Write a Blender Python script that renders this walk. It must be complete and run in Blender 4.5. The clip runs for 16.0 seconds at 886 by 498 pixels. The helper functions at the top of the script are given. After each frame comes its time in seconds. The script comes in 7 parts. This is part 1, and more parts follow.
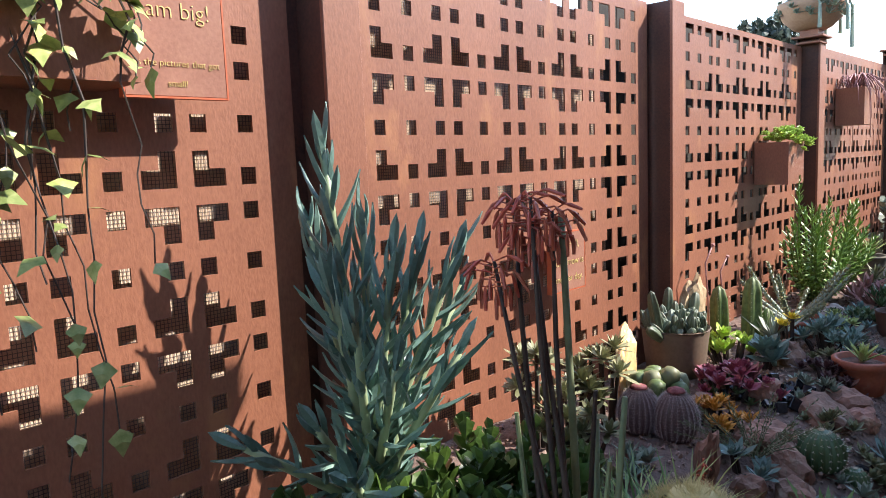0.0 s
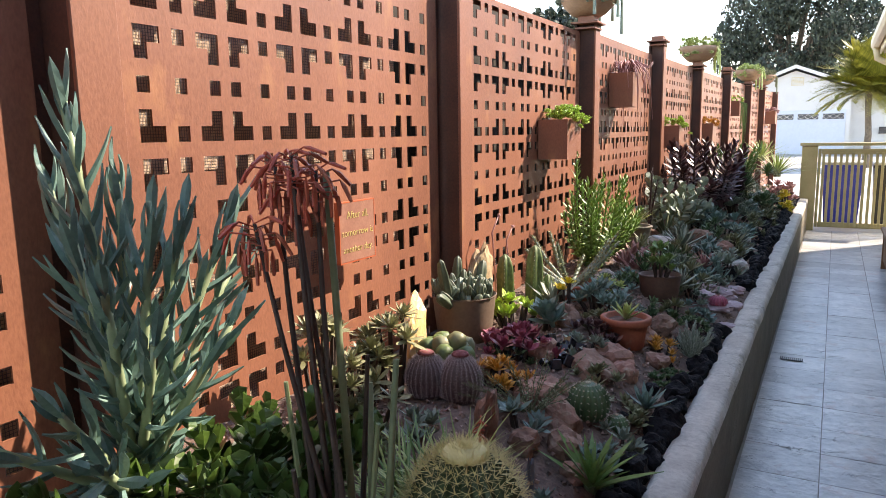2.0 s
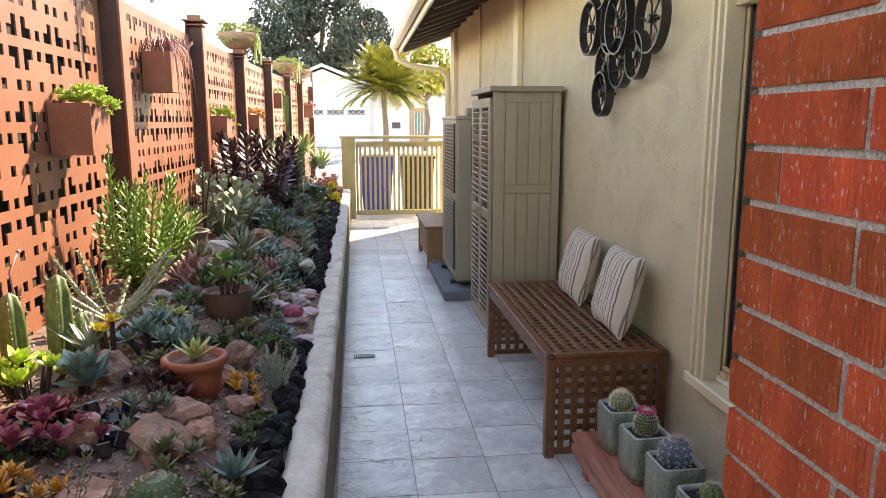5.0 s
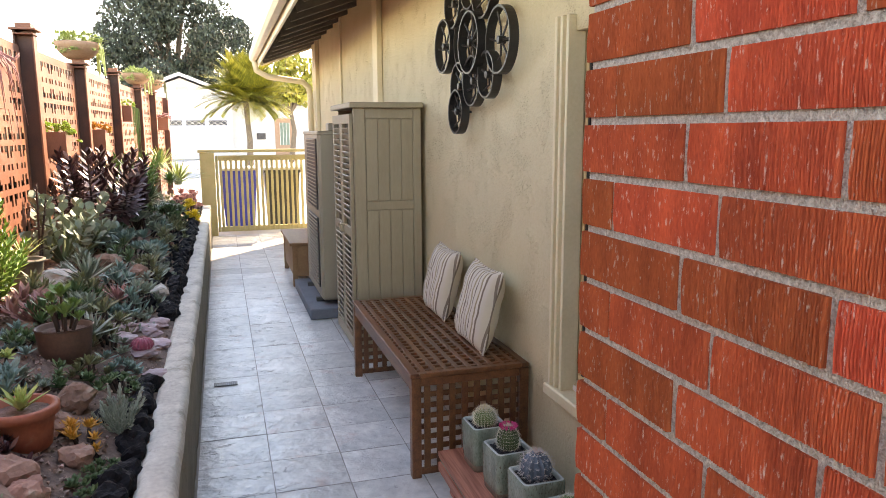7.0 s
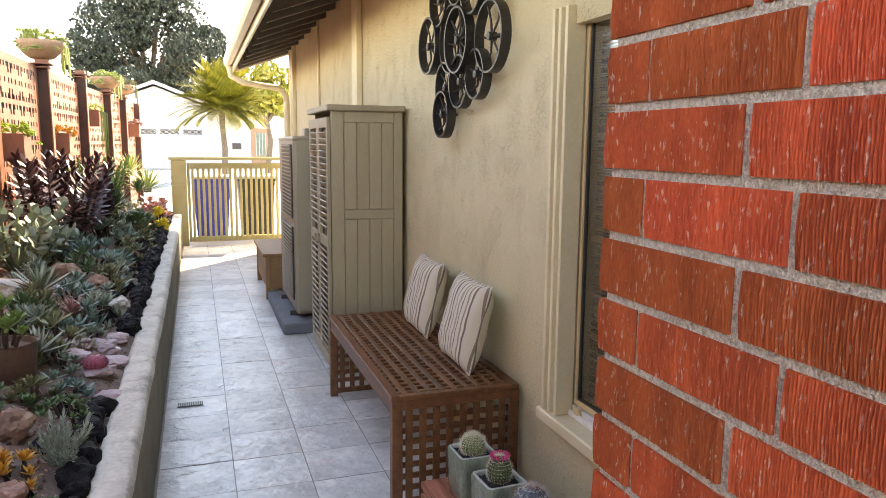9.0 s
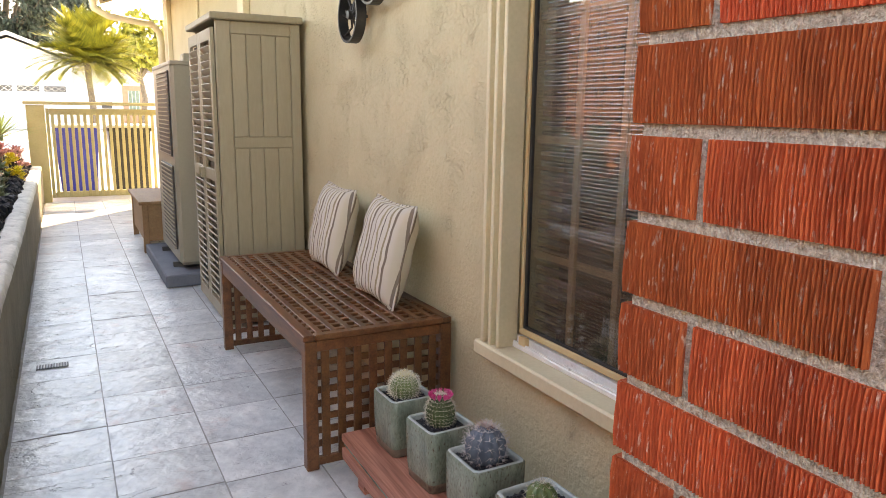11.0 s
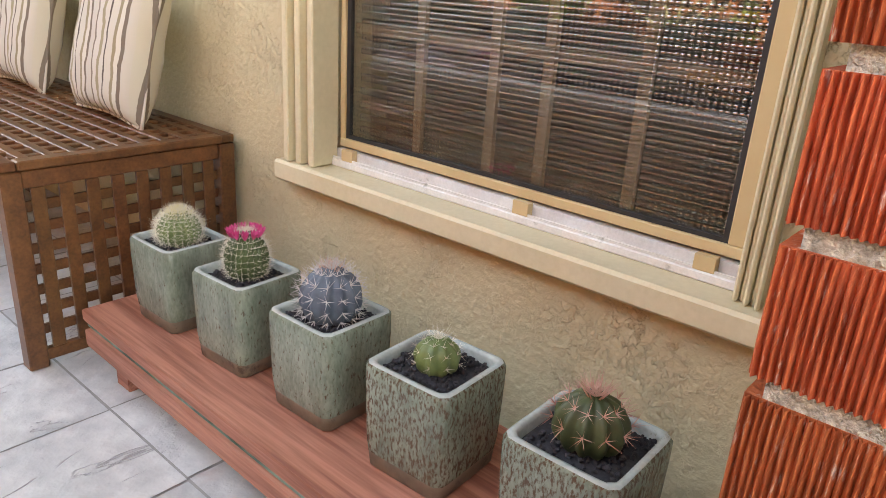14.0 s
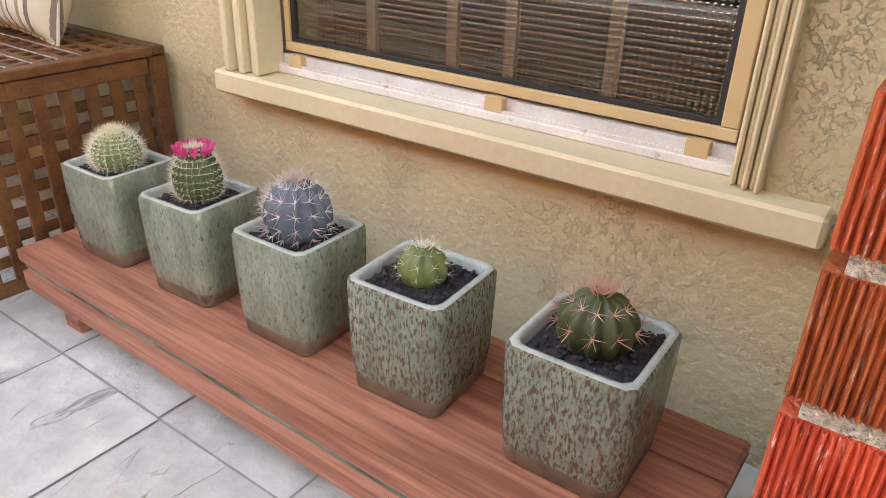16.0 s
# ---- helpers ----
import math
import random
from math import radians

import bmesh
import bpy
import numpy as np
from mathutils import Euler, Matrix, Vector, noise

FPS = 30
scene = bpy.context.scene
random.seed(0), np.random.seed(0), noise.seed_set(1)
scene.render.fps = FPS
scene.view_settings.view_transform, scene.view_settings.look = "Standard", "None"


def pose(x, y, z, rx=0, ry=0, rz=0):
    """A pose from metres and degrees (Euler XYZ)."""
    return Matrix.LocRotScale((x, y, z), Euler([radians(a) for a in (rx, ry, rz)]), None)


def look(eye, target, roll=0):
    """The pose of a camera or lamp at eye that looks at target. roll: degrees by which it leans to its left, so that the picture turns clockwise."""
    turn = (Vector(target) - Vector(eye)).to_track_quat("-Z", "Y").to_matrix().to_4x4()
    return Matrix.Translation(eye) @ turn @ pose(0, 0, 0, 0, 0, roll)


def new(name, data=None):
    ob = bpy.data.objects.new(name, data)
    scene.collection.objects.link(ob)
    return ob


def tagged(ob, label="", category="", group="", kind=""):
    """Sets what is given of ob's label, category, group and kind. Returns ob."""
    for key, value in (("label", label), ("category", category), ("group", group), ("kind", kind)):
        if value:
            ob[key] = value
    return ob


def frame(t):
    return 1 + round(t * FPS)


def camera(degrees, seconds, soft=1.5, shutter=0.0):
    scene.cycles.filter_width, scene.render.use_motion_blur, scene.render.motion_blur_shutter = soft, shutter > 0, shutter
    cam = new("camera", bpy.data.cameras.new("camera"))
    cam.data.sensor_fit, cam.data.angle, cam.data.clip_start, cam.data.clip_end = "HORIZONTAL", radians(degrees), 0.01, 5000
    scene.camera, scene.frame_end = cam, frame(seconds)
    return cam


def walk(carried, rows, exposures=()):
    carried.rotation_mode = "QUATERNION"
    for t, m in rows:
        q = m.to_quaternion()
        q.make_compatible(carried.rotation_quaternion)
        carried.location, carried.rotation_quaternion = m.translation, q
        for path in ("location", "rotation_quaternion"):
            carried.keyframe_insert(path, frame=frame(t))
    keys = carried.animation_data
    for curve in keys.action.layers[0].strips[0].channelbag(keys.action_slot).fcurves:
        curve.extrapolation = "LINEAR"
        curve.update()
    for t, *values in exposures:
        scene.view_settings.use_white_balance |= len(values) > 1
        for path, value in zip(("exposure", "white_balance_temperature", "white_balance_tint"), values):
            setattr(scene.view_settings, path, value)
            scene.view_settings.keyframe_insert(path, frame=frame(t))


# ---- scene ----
cam = camera(63.6, 16.0, 0.9)
EXPOSURES = [(0.0, 2.08, 6700, 13), (2.2, 2.15, 7900, 17), (3.5, 2.3, 8400, 17), (5.0, 2.72, 9200, 19), (8.0, 2.95, 9800, 20), (10.5, 3.2, 10800, 19), (12.5, 3.6, 12000, 20), (14.0, 3.95, 12300, 18), (16.0, 4.15, 12600, 18)]
PATH = [
    (0, (0.039, -0.114, 1.49), (-1.337, 1.318, 1.247), -2.3),
    (0.5, (0.042, -0.1, 1.48), (-1.201, 1.445, 1.216), -2.3),
    (1, (0.064, -0.086, 1.463), (-1.085, 1.526, 1.174), -2.0),
    (1.5, (0.078, -0.077, 1.458), (-0.971, 1.598, 1.148), -1.5),
    (2, (0.076, -0.046, 1.46), (-0.871, 1.686, 1.138), -0.9),
    (2.5, (0.069, 0.078, 1.452), (-0.755, 1.871, 1.127), -0.2),
    (3, (0.064, 0.248, 1.453), (-0.593, 2.11, 1.134), 0.3),
    (3.5, (0.036, 0.369, 1.445), (-0.406, 2.294, 1.129), 0.7),
    (4, (-0.05, 0.458, 1.454), (-0.239, 2.423, 1.132), 0.6),
    (4.5, (-0.098, 0.516, 1.444), (-0.052, 2.487, 1.11), 0.2),
    (5, (-0.105, 0.541, 1.444), (0.128, 2.496, 1.093), 0.0),
    (7.5, (-0.023, 0.596, 1.491), (0.576, 2.478, 1.174), -0.1),
    (8, (-0.011, 0.639, 1.477), (0.588, 2.524, 1.178), 0.3),
    (10.5, (0.015, 1.134, 1.29), (0.844, 2.927, 0.975), 0.4),
    (11, (0.039, 1.218, 1.193), (0.957, 2.954, 0.812), 0.8),
    (11.5, (0.051, 1.289, 1.108), (1.044, 2.962, 0.642), 1.6),
    (12, (0.09, 1.38, 1.054), (1.134, 2.991, 0.491), 2.6),
    (12.5, (0.145, 1.517, 1.028), (1.252, 3.069, 0.424), 4.0),
    (13, (0.172, 1.623, 1.019), (1.375, 3.101, 0.412), 4.4),
    (13.5, (0.188, 1.738, 0.945), (1.513, 3.094, 0.308), 4.3),
    (14, (0.218, 1.807, 0.87), (1.643, 3.019, 0.162), 3.7),
    (14.5, (0.248, 1.843, 0.833), (1.714, 2.947, 0.039), 2.7),
    (15, (0.255, 1.858, 0.812), (1.734, 2.898, -0.042), 2.4),
    (15.5, (0.254, 1.88, 0.812), (1.725, 2.896, -0.085), 2.1),
    (16, (0.241, 1.892, 0.816), (1.697, 2.917, -0.094), 1.8),
]
walk(cam, [(t, look(eye, target, roll)) for t, eye, target, roll in PATH], EXPOSURES)

# ---- world and light ----
world = bpy.data.worlds.new("world")
scene.world = world
world.use_nodes = True
wn = world.node_tree.nodes
sky = wn.new("ShaderNodeTexSky")
sky.sky_type = "NISHITA"
sky.sun_disc = False
SUN_DIR = Vector((0.62, 0.72, 0.79)).normalized()
sky.sun_elevation = math.asin(SUN_DIR.z)
sky.sun_rotation = math.atan2(SUN_DIR.x, SUN_DIR.y)
sky.air_density, sky.dust_density = 1.0, 0.15
world.node_tree.links.new(sky.outputs[0], wn["Background"].inputs[0])
wn["Background"].inputs[1].default_value = 0.145
sun_data = bpy.data.lights.new("sun", "SUN")
sun_data.energy, sun_data.angle, sun_data.color = 2.5, radians(0.55), (1.0, 0.94, 0.86)
sun = new("sun", sun_data)
sun.matrix_world = look(SUN_DIR * 30, (0, 0, 0))


# ---- mesh helpers ----
class Geo:
    """Collects vertices and faces of one mesh."""

    def __init__(self):
        self.v, self.f = [], []

    def add(self, verts, faces, m=None):
        n = len(self.v)
        if m is not None:
            verts = [m @ Vector(p) for p in verts]
        self.v.extend([tuple(p) for p in verts])
        self.f.extend([tuple(i + n for i in q) for q in faces])
        return self

    def box(self, x0, x1, y0, y1, z0, z1, c=0.0, m=None):
        """A box with all edges chamfered by c."""
        if c <= 0:
            vs = [(x, y, z) for x in (x0, x1) for y in (y0, y1) for z in (z0, z1)]
            fs = [(0, 1, 3, 2), (4, 6, 7, 5), (0, 4, 5, 1), (2, 3, 7, 6), (0, 2, 6, 4), (1, 5, 7, 3)]
            return self.add(vs, fs, m)
        c = min(c, (x1 - x0) * 0.45, (y1 - y0) * 0.45, (z1 - z0) * 0.45)
        lo, hi = (x0, y0, z0), (x1, y1, z1)
        vs, idx = [], {}
        for sx in (0, 1):
            for sy in (0, 1):
                for sz in (0, 1):
                    s = (sx, sy, sz)
                    for axis in range(3):
                        p = []
                        for k in range(3):
                            edge = hi[k] if s[k] else lo[k]
                            p.append(edge if k == axis else edge + (-c if s[k] else c))
                        idx[s, axis] = len(vs)
                        vs.append(p)
        fs = []
        for axis in range(3):
            a, b = [(1, 2), (2, 0), (0, 1)][axis]
            for side in (0, 1):
                ring = []
                for sa, sb in ((0, 0), (1, 0), (1, 1), (0, 1)):
                    s = [0, 0, 0]
                    s[axis], s[a], s[b] = side, sa, sb
                    ring.append(idx[tuple(s), axis])
                fs.append(ring if side else ring[::-1])
            for sa in (0, 1):
                for sb in (0, 1):
                    s0, s1 = [0, 0, 0], [0, 0, 0]
                    for s, e in ((s0, 0), (s1, 1)):
                        s[axis], s[a], s[b] = e, sa, sb
                    q = [idx[tuple(s0), a], idx[tuple(s1), a], idx[tuple(s1), b], idx[tuple(s0), b]]
                    fs.append(q if sa == sb else q[::-1])
        for sx in (0, 1):
            for sy in (0, 1):
                for sz in (0, 1):
                    s = (sx, sy, sz)
                    t = [idx[s, 0], idx[s, 1], idx[s, 2]]
                    fs.append(t if (sx + sy + sz) % 2 else t[::-1])
        return self.add(vs, fs, m)

    def lathe(self, profile, n=16, m=None, ribs=0, depth=0.0, closed=False):
        """Turns (radius, height) pairs round z; ribs waves round it by depth."""
        vs, fs = [], []
        for r, z in profile:
            for k in range(n):
                a = 2 * math.pi * k / n
                w = 1 - depth * (0.5 - 0.5 * math.cos(a * ribs)) if ribs else 1
                vs.append((r * w * math.cos(a), r * w * math.sin(a), z))
        rows = len(profile)
        for i in range(rows - 1):
            for k in range(n):
                j = (k + 1) % n
                fs.append((i * n + k, i * n + j, (i + 1) * n + j, (i + 1) * n + k))
        fs.append(tuple(range(n - 1, -1, -1)))
        fs.append(tuple((rows - 1) * n + k for k in range(n)))
        return self.add(vs, fs, m)

    def tube(self, pts, radii, n=6, m=None):
        """A tube along points."""
        vs, fs = [], []
        pts = [Vector(p) for p in pts]
        if not hasattr(radii, "__len__"):
            radii = [radii] * len(pts)
        side = None
        for i, p in enumerate(pts):
            d = (pts[min(i + 1, len(pts) - 1)] - pts[max(i - 1, 0)]).normalized()
            if side is None:
                side = d.orthogonal().normalized()
            side = (side - d * side.dot(d))
            side = side.normalized() if side.length > 1e-6 else d.orthogonal().normalized()
            up = d.cross(side)
            for k in range(n):
                a = 2 * math.pi * k / n
                vs.append(p + (side * math.cos(a) + up * math.sin(a)) * radii[i])
        for i in range(len(pts) - 1):
            for k in range(n):
                j = (k + 1) % n
                fs.append((i * n + k, i * n + j, (i + 1) * n + j, (i + 1) * n + k))
        fs.append(tuple(range(n - 1, -1, -1)))
        fs.append(tuple((len(pts) - 1) * n + k for k in range(n)))
        return self.add(vs, fs, m)

    def leaf(self, length, width, thick, m=None, curl=0.0, widest=0.45, seg=5, cup=0.0, tip=0.02):
        """A fleshy or thin leaf along +x from the origin, its face up; curl bends it upwards (radians)."""
        vs, fs = [], []
        x = z = ang = 0.0
        for i in range(seg + 1):
            u = i / seg
            w = width * 0.5 * max(tip, (0.35 + 0.65 * math.sin(min(u / widest, 1) * math.pi / 2)) if u < widest else math.cos((u - widest) / (1 - widest) * math.pi / 2) ** 0.8)
            t = thick * 0.5 * max(0.15, 1 - u * 0.8)
            nx, nz = -math.sin(ang), math.cos(ang)
            lift = cup * w
            vs += [(x + nx * lift, -w, z + nz * lift), (x + nx * t, 0, z + nz * t), (x + nx * lift, w, z + nz * lift), (x - nx * t, 0, z - nz * t)]
            ang += curl / seg
            x += math.cos(ang) * length / seg
            z += math.sin(ang) * length / seg
        for i in range(seg):
            for k in range(4):
                j = (k + 1) % 4
                fs.append((i * 4 + k, (i + 1) * 4 + k, (i + 1) * 4 + j, i * 4 + j))
        fs.append((0, 1, 2, 3))
        fs.append((seg * 4 + 3, seg * 4 + 2, seg * 4 + 1, seg * 4))
        return self.add(vs, fs, m)

    def spine(self, base, way, length, r=0.0008):
        """A thin three-sided needle."""
        way = Vector(way).normalized()
        a = way.orthogonal().normalized()
        b = way.cross(a)
        base = Vector(base)
        vs = [base + (a * math.cos(k) + b * math.sin(k)) * r for k in (0, 2.1, 4.2)] + [base + way * length]
        return self.add(vs, [(0, 1, 3), (1, 2, 3), (2, 0, 3)])

    def rock(self, sx, sy, sz, seed, m=None, detail=2, rough=0.35, sharp=False):
        """A stone: a sphere pushed about by noise."""
        bm = bmesh.new()
        bmesh.ops.create_icosphere(bm, subdivisions=detail, radius=1)
        off = Vector((seed * 3.17 % 50, seed * 1.71 % 50, seed * 0.77 % 50))
        for v in bm.verts:
            p = v.co.copy()
            k = 1 + rough * (noise.noise(p * 1.3 + off) + 0.5 * noise.noise(p * 3.1 + off))
            if sharp:
                k *= 1 + 0.25 * round(2 * noise.noise(p * 0.9 + off * 2)) / 2
            v.co = Vector((p.x * sx * k, p.y * sy * k, p.z * sz * k))
        vs = [v.co.copy() for v in bm.verts]
        fs = [[v.index for v in f.verts] for f in bm.faces]
        bm.free()
        return self.add(vs, fs, m)

    def mesh(self, name, smooth=False):
        me = bpy.data.meshes.new(name)
        me.from_pydata(self.v, [], self.f)
        me.update()
        if smooth:
            me.shade_smooth()
        return me


def part(name, geo, material, parent=None, label="", smooth=False, m=None):
    """Links a Geo (or a ready mesh) as one mesh object under a thing."""
    me = geo if isinstance(geo, bpy.types.Mesh) else geo.mesh(name, smooth)
    if material is not None and not me.materials:
        me.materials.append(material)
    ob = new(name, me)
    if parent is not None:
        ob.parent = parent
    if m is not None:
        ob.matrix_basis = m
    if label:
        tagged(ob, label)
    return ob


def thing(name, label, category, m=None, group="", kind=""):
    ob = new(name)
    ob.empty_display_size = 0.05
    if m is not None:
        ob.matrix_basis = m
    return tagged(ob, label, category, group, kind)


def setting(name, geo, material, label, category, smooth=False):
    return tagged(part(name, geo, material, None, "", smooth), label, category, "", "structure")


# ---- materials ----
def material(name, col, col2=None, rough=0.7, scale=8.0, fine=60.0, bump=0.2, bump_dist=0.004, metal=0.0, stretch=(1, 1, 1), spread=0.5,
             stain=None, stain_at=0.6, stain_scale=2.0, vary=0.0, island=0.0, spec=0.5, sss=0.0, patch=0.0, patch_scale=18.0):
    """Two colours mixed by coarse and fine noise, with stains, relief and piece-to-piece variation."""
    mt = bpy.data.materials.new(name)
    mt.use_nodes = True
    nt = mt.node_tree
    N, L = nt.nodes, nt.links
    bsdf = N["Principled BSDF"]
    bsdf.inputs["Roughness"].default_value = rough
    bsdf.inputs["Metallic"].default_value = metal
    bsdf.inputs["Specular IOR Level"].default_value = spec
    co = N.new("ShaderNodeTexCoord")
    mp = N.new("ShaderNodeMapping")
    mp.inputs["Scale"].default_value = stretch
    L.new(co.outputs["Object"], mp.inputs["Vector"])
    info = N.new("ShaderNodeObjectInfo")
    add = N.new("ShaderNodeVectorMath")
    add.operation = "MULTIPLY_ADD"
    add.inputs[1].default_value = (37.0, 11.0, 23.0)
    rnd = N.new("ShaderNodeCombineXYZ")
    for k in range(3):
        L.new(info.outputs["Random"], rnd.inputs[k])
    L.new(rnd.outputs[0], add.inputs[0])
    L.new(mp.outputs[0], add.inputs[2])
    big = N.new("ShaderNodeTexNoise")
    big.inputs["Scale"].default_value, big.inputs["Detail"].default_value = scale, 5
    small = N.new("ShaderNodeTexNoise")
    small.inputs["Scale"].default_value, small.inputs["Detail"].default_value = fine, 4
    L.new(add.outputs[0], big.inputs["Vector"])
    L.new(add.outputs[0], small.inputs["Vector"])
    mixv = N.new("ShaderNodeMath")
    mixv.operation = "MULTIPLY_ADD"
    mixv.inputs[1].default_value = 0.4
    L.new(small.outputs["Fac"], mixv.inputs[0])
    half = N.new("ShaderNodeMath")
    half.operation = "MULTIPLY"
    half.inputs[1].default_value = 0.6
    L.new(big.outputs["Fac"], half.inputs[0])
    L.new(half.outputs[0], mixv.inputs[2])
    ramp = N.new("ShaderNodeValToRGB")
    ramp.color_ramp.elements[0].position = 0.5 - spread * 0.3
    ramp.color_ramp.elements[1].position = 0.5 + spread * 0.3
    ramp.color_ramp.elements[0].color = (*col, 1)
    ramp.color_ramp.elements[1].color = (*(col2 or [min(1, c * 1.35) for c in col]), 1)
    L.new(mixv.outputs[0], ramp.inputs[0])
    out = ramp.outputs[0]
    if stain:
        sn = N.new("ShaderNodeTexNoise")
        sn.inputs["Scale"].default_value, sn.inputs["Detail"].default_value, sn.inputs["Roughness"].default_value = stain_scale, 8, 0.65
        L.new(add.outputs[0], sn.inputs["Vector"])
        sr = N.new("ShaderNodeValToRGB")
        sr.color_ramp.elements[0].position, sr.color_ramp.elements[1].position = stain_at - 0.04, stain_at + 0.06
        L.new(sn.outputs["Fac"], sr.inputs[0])
        mx = N.new("ShaderNodeMixRGB")
        mx.inputs[2].default_value = (*stain, 1)
        L.new(sr.outputs[0], mx.inputs[0])
        L.new(out, mx.inputs[1])
        out = mx.outputs[0]
    if vary or island:
        src = info.outputs["Random"]
        if island:
            src = N.new("ShaderNodeNewGeometry").outputs["Random Per Island"]
        hs = N.new("ShaderNodeHueSaturation")
        ml = N.new("ShaderNodeMapRange")
        k = vary or island
        ml.inputs["To Min"].default_value, ml.inputs["To Max"].default_value = 1 - k, 1 + k
        L.new(src, ml.inputs["Value"])
        L.new(ml.outputs[0], hs.inputs["Value"])
        hm = N.new("ShaderNodeMapRange")
        hm.inputs["To Min"].default_value, hm.inputs["To Max"].default_value = 0.5 + 0.03 * k, 0.5 - 0.03 * k
        L.new(src, hm.inputs["Value"])
        L.new(hm.outputs[0], hs.inputs["Hue"])
        L.new(out, hs.inputs["Color"])
        out = hs.outputs[0]
    L.new(out, bsdf.inputs["Base Color"])
    if bump:
        bp = N.new("ShaderNodeBump")
        bp.inputs["Strength"].default_value, bp.inputs["Distance"].default_value = bump, bump_dist
        height = mixv.outputs[0]
        if patch:
            pn = N.new("ShaderNodeTexNoise")
            pn.inputs["Scale"].default_value, pn.inputs["Detail"].default_value, pn.inputs["Roughness"].default_value = patch_scale, 7, 0.6
            L.new(add.outputs[0], pn.inputs["Vector"])
            pr = N.new("ShaderNodeValToRGB")
            pr.color_ramp.elements[0].position, pr.color_ramp.elements[1].position = 0.50, 0.57
            L.new(pn.outputs["Fac"], pr.inputs[0])
            where = N.new("ShaderNodeTexNoise")
            where.inputs["Scale"].default_value, where.inputs["Detail"].default_value = patch_scale / 9, 3
            L.new(add.outputs[0], where.inputs["Vector"])
            wr = N.new("ShaderNodeMapRange")
            wr.inputs["From Min"].default_value, wr.inputs["From Max"].default_value = 0.47, 0.62
            L.new(where.outputs["Fac"], wr.inputs["Value"])
            pw = N.new("ShaderNodeMath")
            pw.operation = "MULTIPLY"
            L.new(pr.outputs[0], pw.inputs[0])
            L.new(wr.outputs[0], pw.inputs[1])
            pm = N.new("ShaderNodeMath")
            pm.operation = "MULTIPLY_ADD"
            pm.inputs[1].default_value = patch
            L.new(pw.outputs[0], pm.inputs[0])
            L.new(mixv.outputs[0], pm.inputs[2])
            height = pm.outputs[0]
        L.new(height, bp.inputs["Height"])
        L.new(bp.outputs[0], bsdf.inputs["Normal"])
    if sss:
        bsdf.inputs["Subsurface Weight"].default_value = sss
        bsdf.inputs["Subsurface Radius"].default_value = (0.01, 0.012, 0.005)
        bsdf.inputs["Subsurface Scale"].default_value = 0.5
    return mt


RUST = material("rusted_steel", (0.17, 0.060, 0.033), (0.34, 0.138, 0.078), rough=0.55, scale=2.2, fine=170, bump=0.7, bump_dist=0.0025, stretch=(1, 1, 0.45), spread=0.7, stain=(0.345, 0.148, 0.07), stain_at=0.61, stain_scale=4.5)
# darker copy of the rust, with the shade of turned-away faces in its colour
RUST_SHADE = material("shaded_rusted_steel", (0.05, 0.02, 0.014), (0.12, 0.045, 0.026), rough=0.6, scale=5, fine=120, bump=0.2, bump_dist=0.002)
STUCCO = material("tan_stucco", (0.504, 0.42, 0.258), (0.6, 0.51, 0.33), rough=0.75, scale=5, fine=70, bump=1.0, bump_dist=0.014, spread=0.9, patch=0.20, patch_scale=62)
TRIM = material("tan_trim_paint", (0.593, 0.508, 0.329), (0.685, 0.593, 0.408), rough=0.55, scale=4, fine=90, bump=0.12, bump_dist=0.002)
OLIVE = material("olive_paint", (0.40, 0.345, 0.155), (0.50, 0.43, 0.21), rough=0.55, scale=6, fine=80, bump=0.1)
TAUPE = material("taupe_cabinet_paint", (0.262, 0.222, 0.149), (0.317, 0.273, 0.189), rough=0.5, scale=5, fine=90, bump=0.12, stretch=(1, 1, 0.2))
# darkened taupe: the shade between louvres put into a colour
LOUVRE_SHADE = material("louvre_gap_shade", (0.08, 0.07, 0.05), (0.1, 0.09, 0.065), rough=0.8)
SLATE = material("pale_slate", (0.37, 0.385, 0.385), (0.66, 0.66, 0.63), rough=0.33, scale=6, fine=22, bump=1.0, bump_dist=0.016, spread=0.6, stain=(0.50, 0.42, 0.39), stain_at=0.62, stain_scale=5, vary=0.16, patch=0.2, patch_scale=3.5)
GROUT = material("grey_grout", (0.24, 0.235, 0.22), (0.34, 0.33, 0.31), rough=0.95, scale=20)
CONCRETE = material("rendered_concrete", (0.42, 0.395, 0.34), (0.64, 0.605, 0.525), rough=0.85, scale=9, fine=60, bump=0.9, bump_dist=0.01, patch=0.4, patch_scale=16, stain=(0.28, 0.26, 0.21), stain_at=0.6, stain_scale=5)
PAVING = material("driveway_concrete", (0.38, 0.36, 0.33), (0.5, 0.48, 0.44), rough=0.9, scale=1.5, fine=30)
MORTAR = material("sandy_mortar", (0.224, 0.196, 0.162), (0.672, 0.627, 0.538), rough=0.95, scale=110, fine=330, bump=1.0, bump_dist=0.014, spread=0.6)
BRICK = material("red_rug_brick", (0.25, 0.043, 0.022), (0.68, 0.145, 0.062), rough=0.85, scale=14, fine=230, bump=1.0, bump_dist=0.006, stretch=(1, 1, 0.3), vary=0.26, stain=(0.62, 0.45, 0.38), stain_at=0.625, stain_scale=120, spread=0.8, spec=0.25)
BENCH = material("oiled_acacia", (0.0739, 0.0243, 0.0095), (0.185, 0.0739, 0.0275), rough=0.42, scale=26, fine=140, bump=0.15, bump_dist=0.001, stretch=(1, 0.12, 1), vary=0.14)
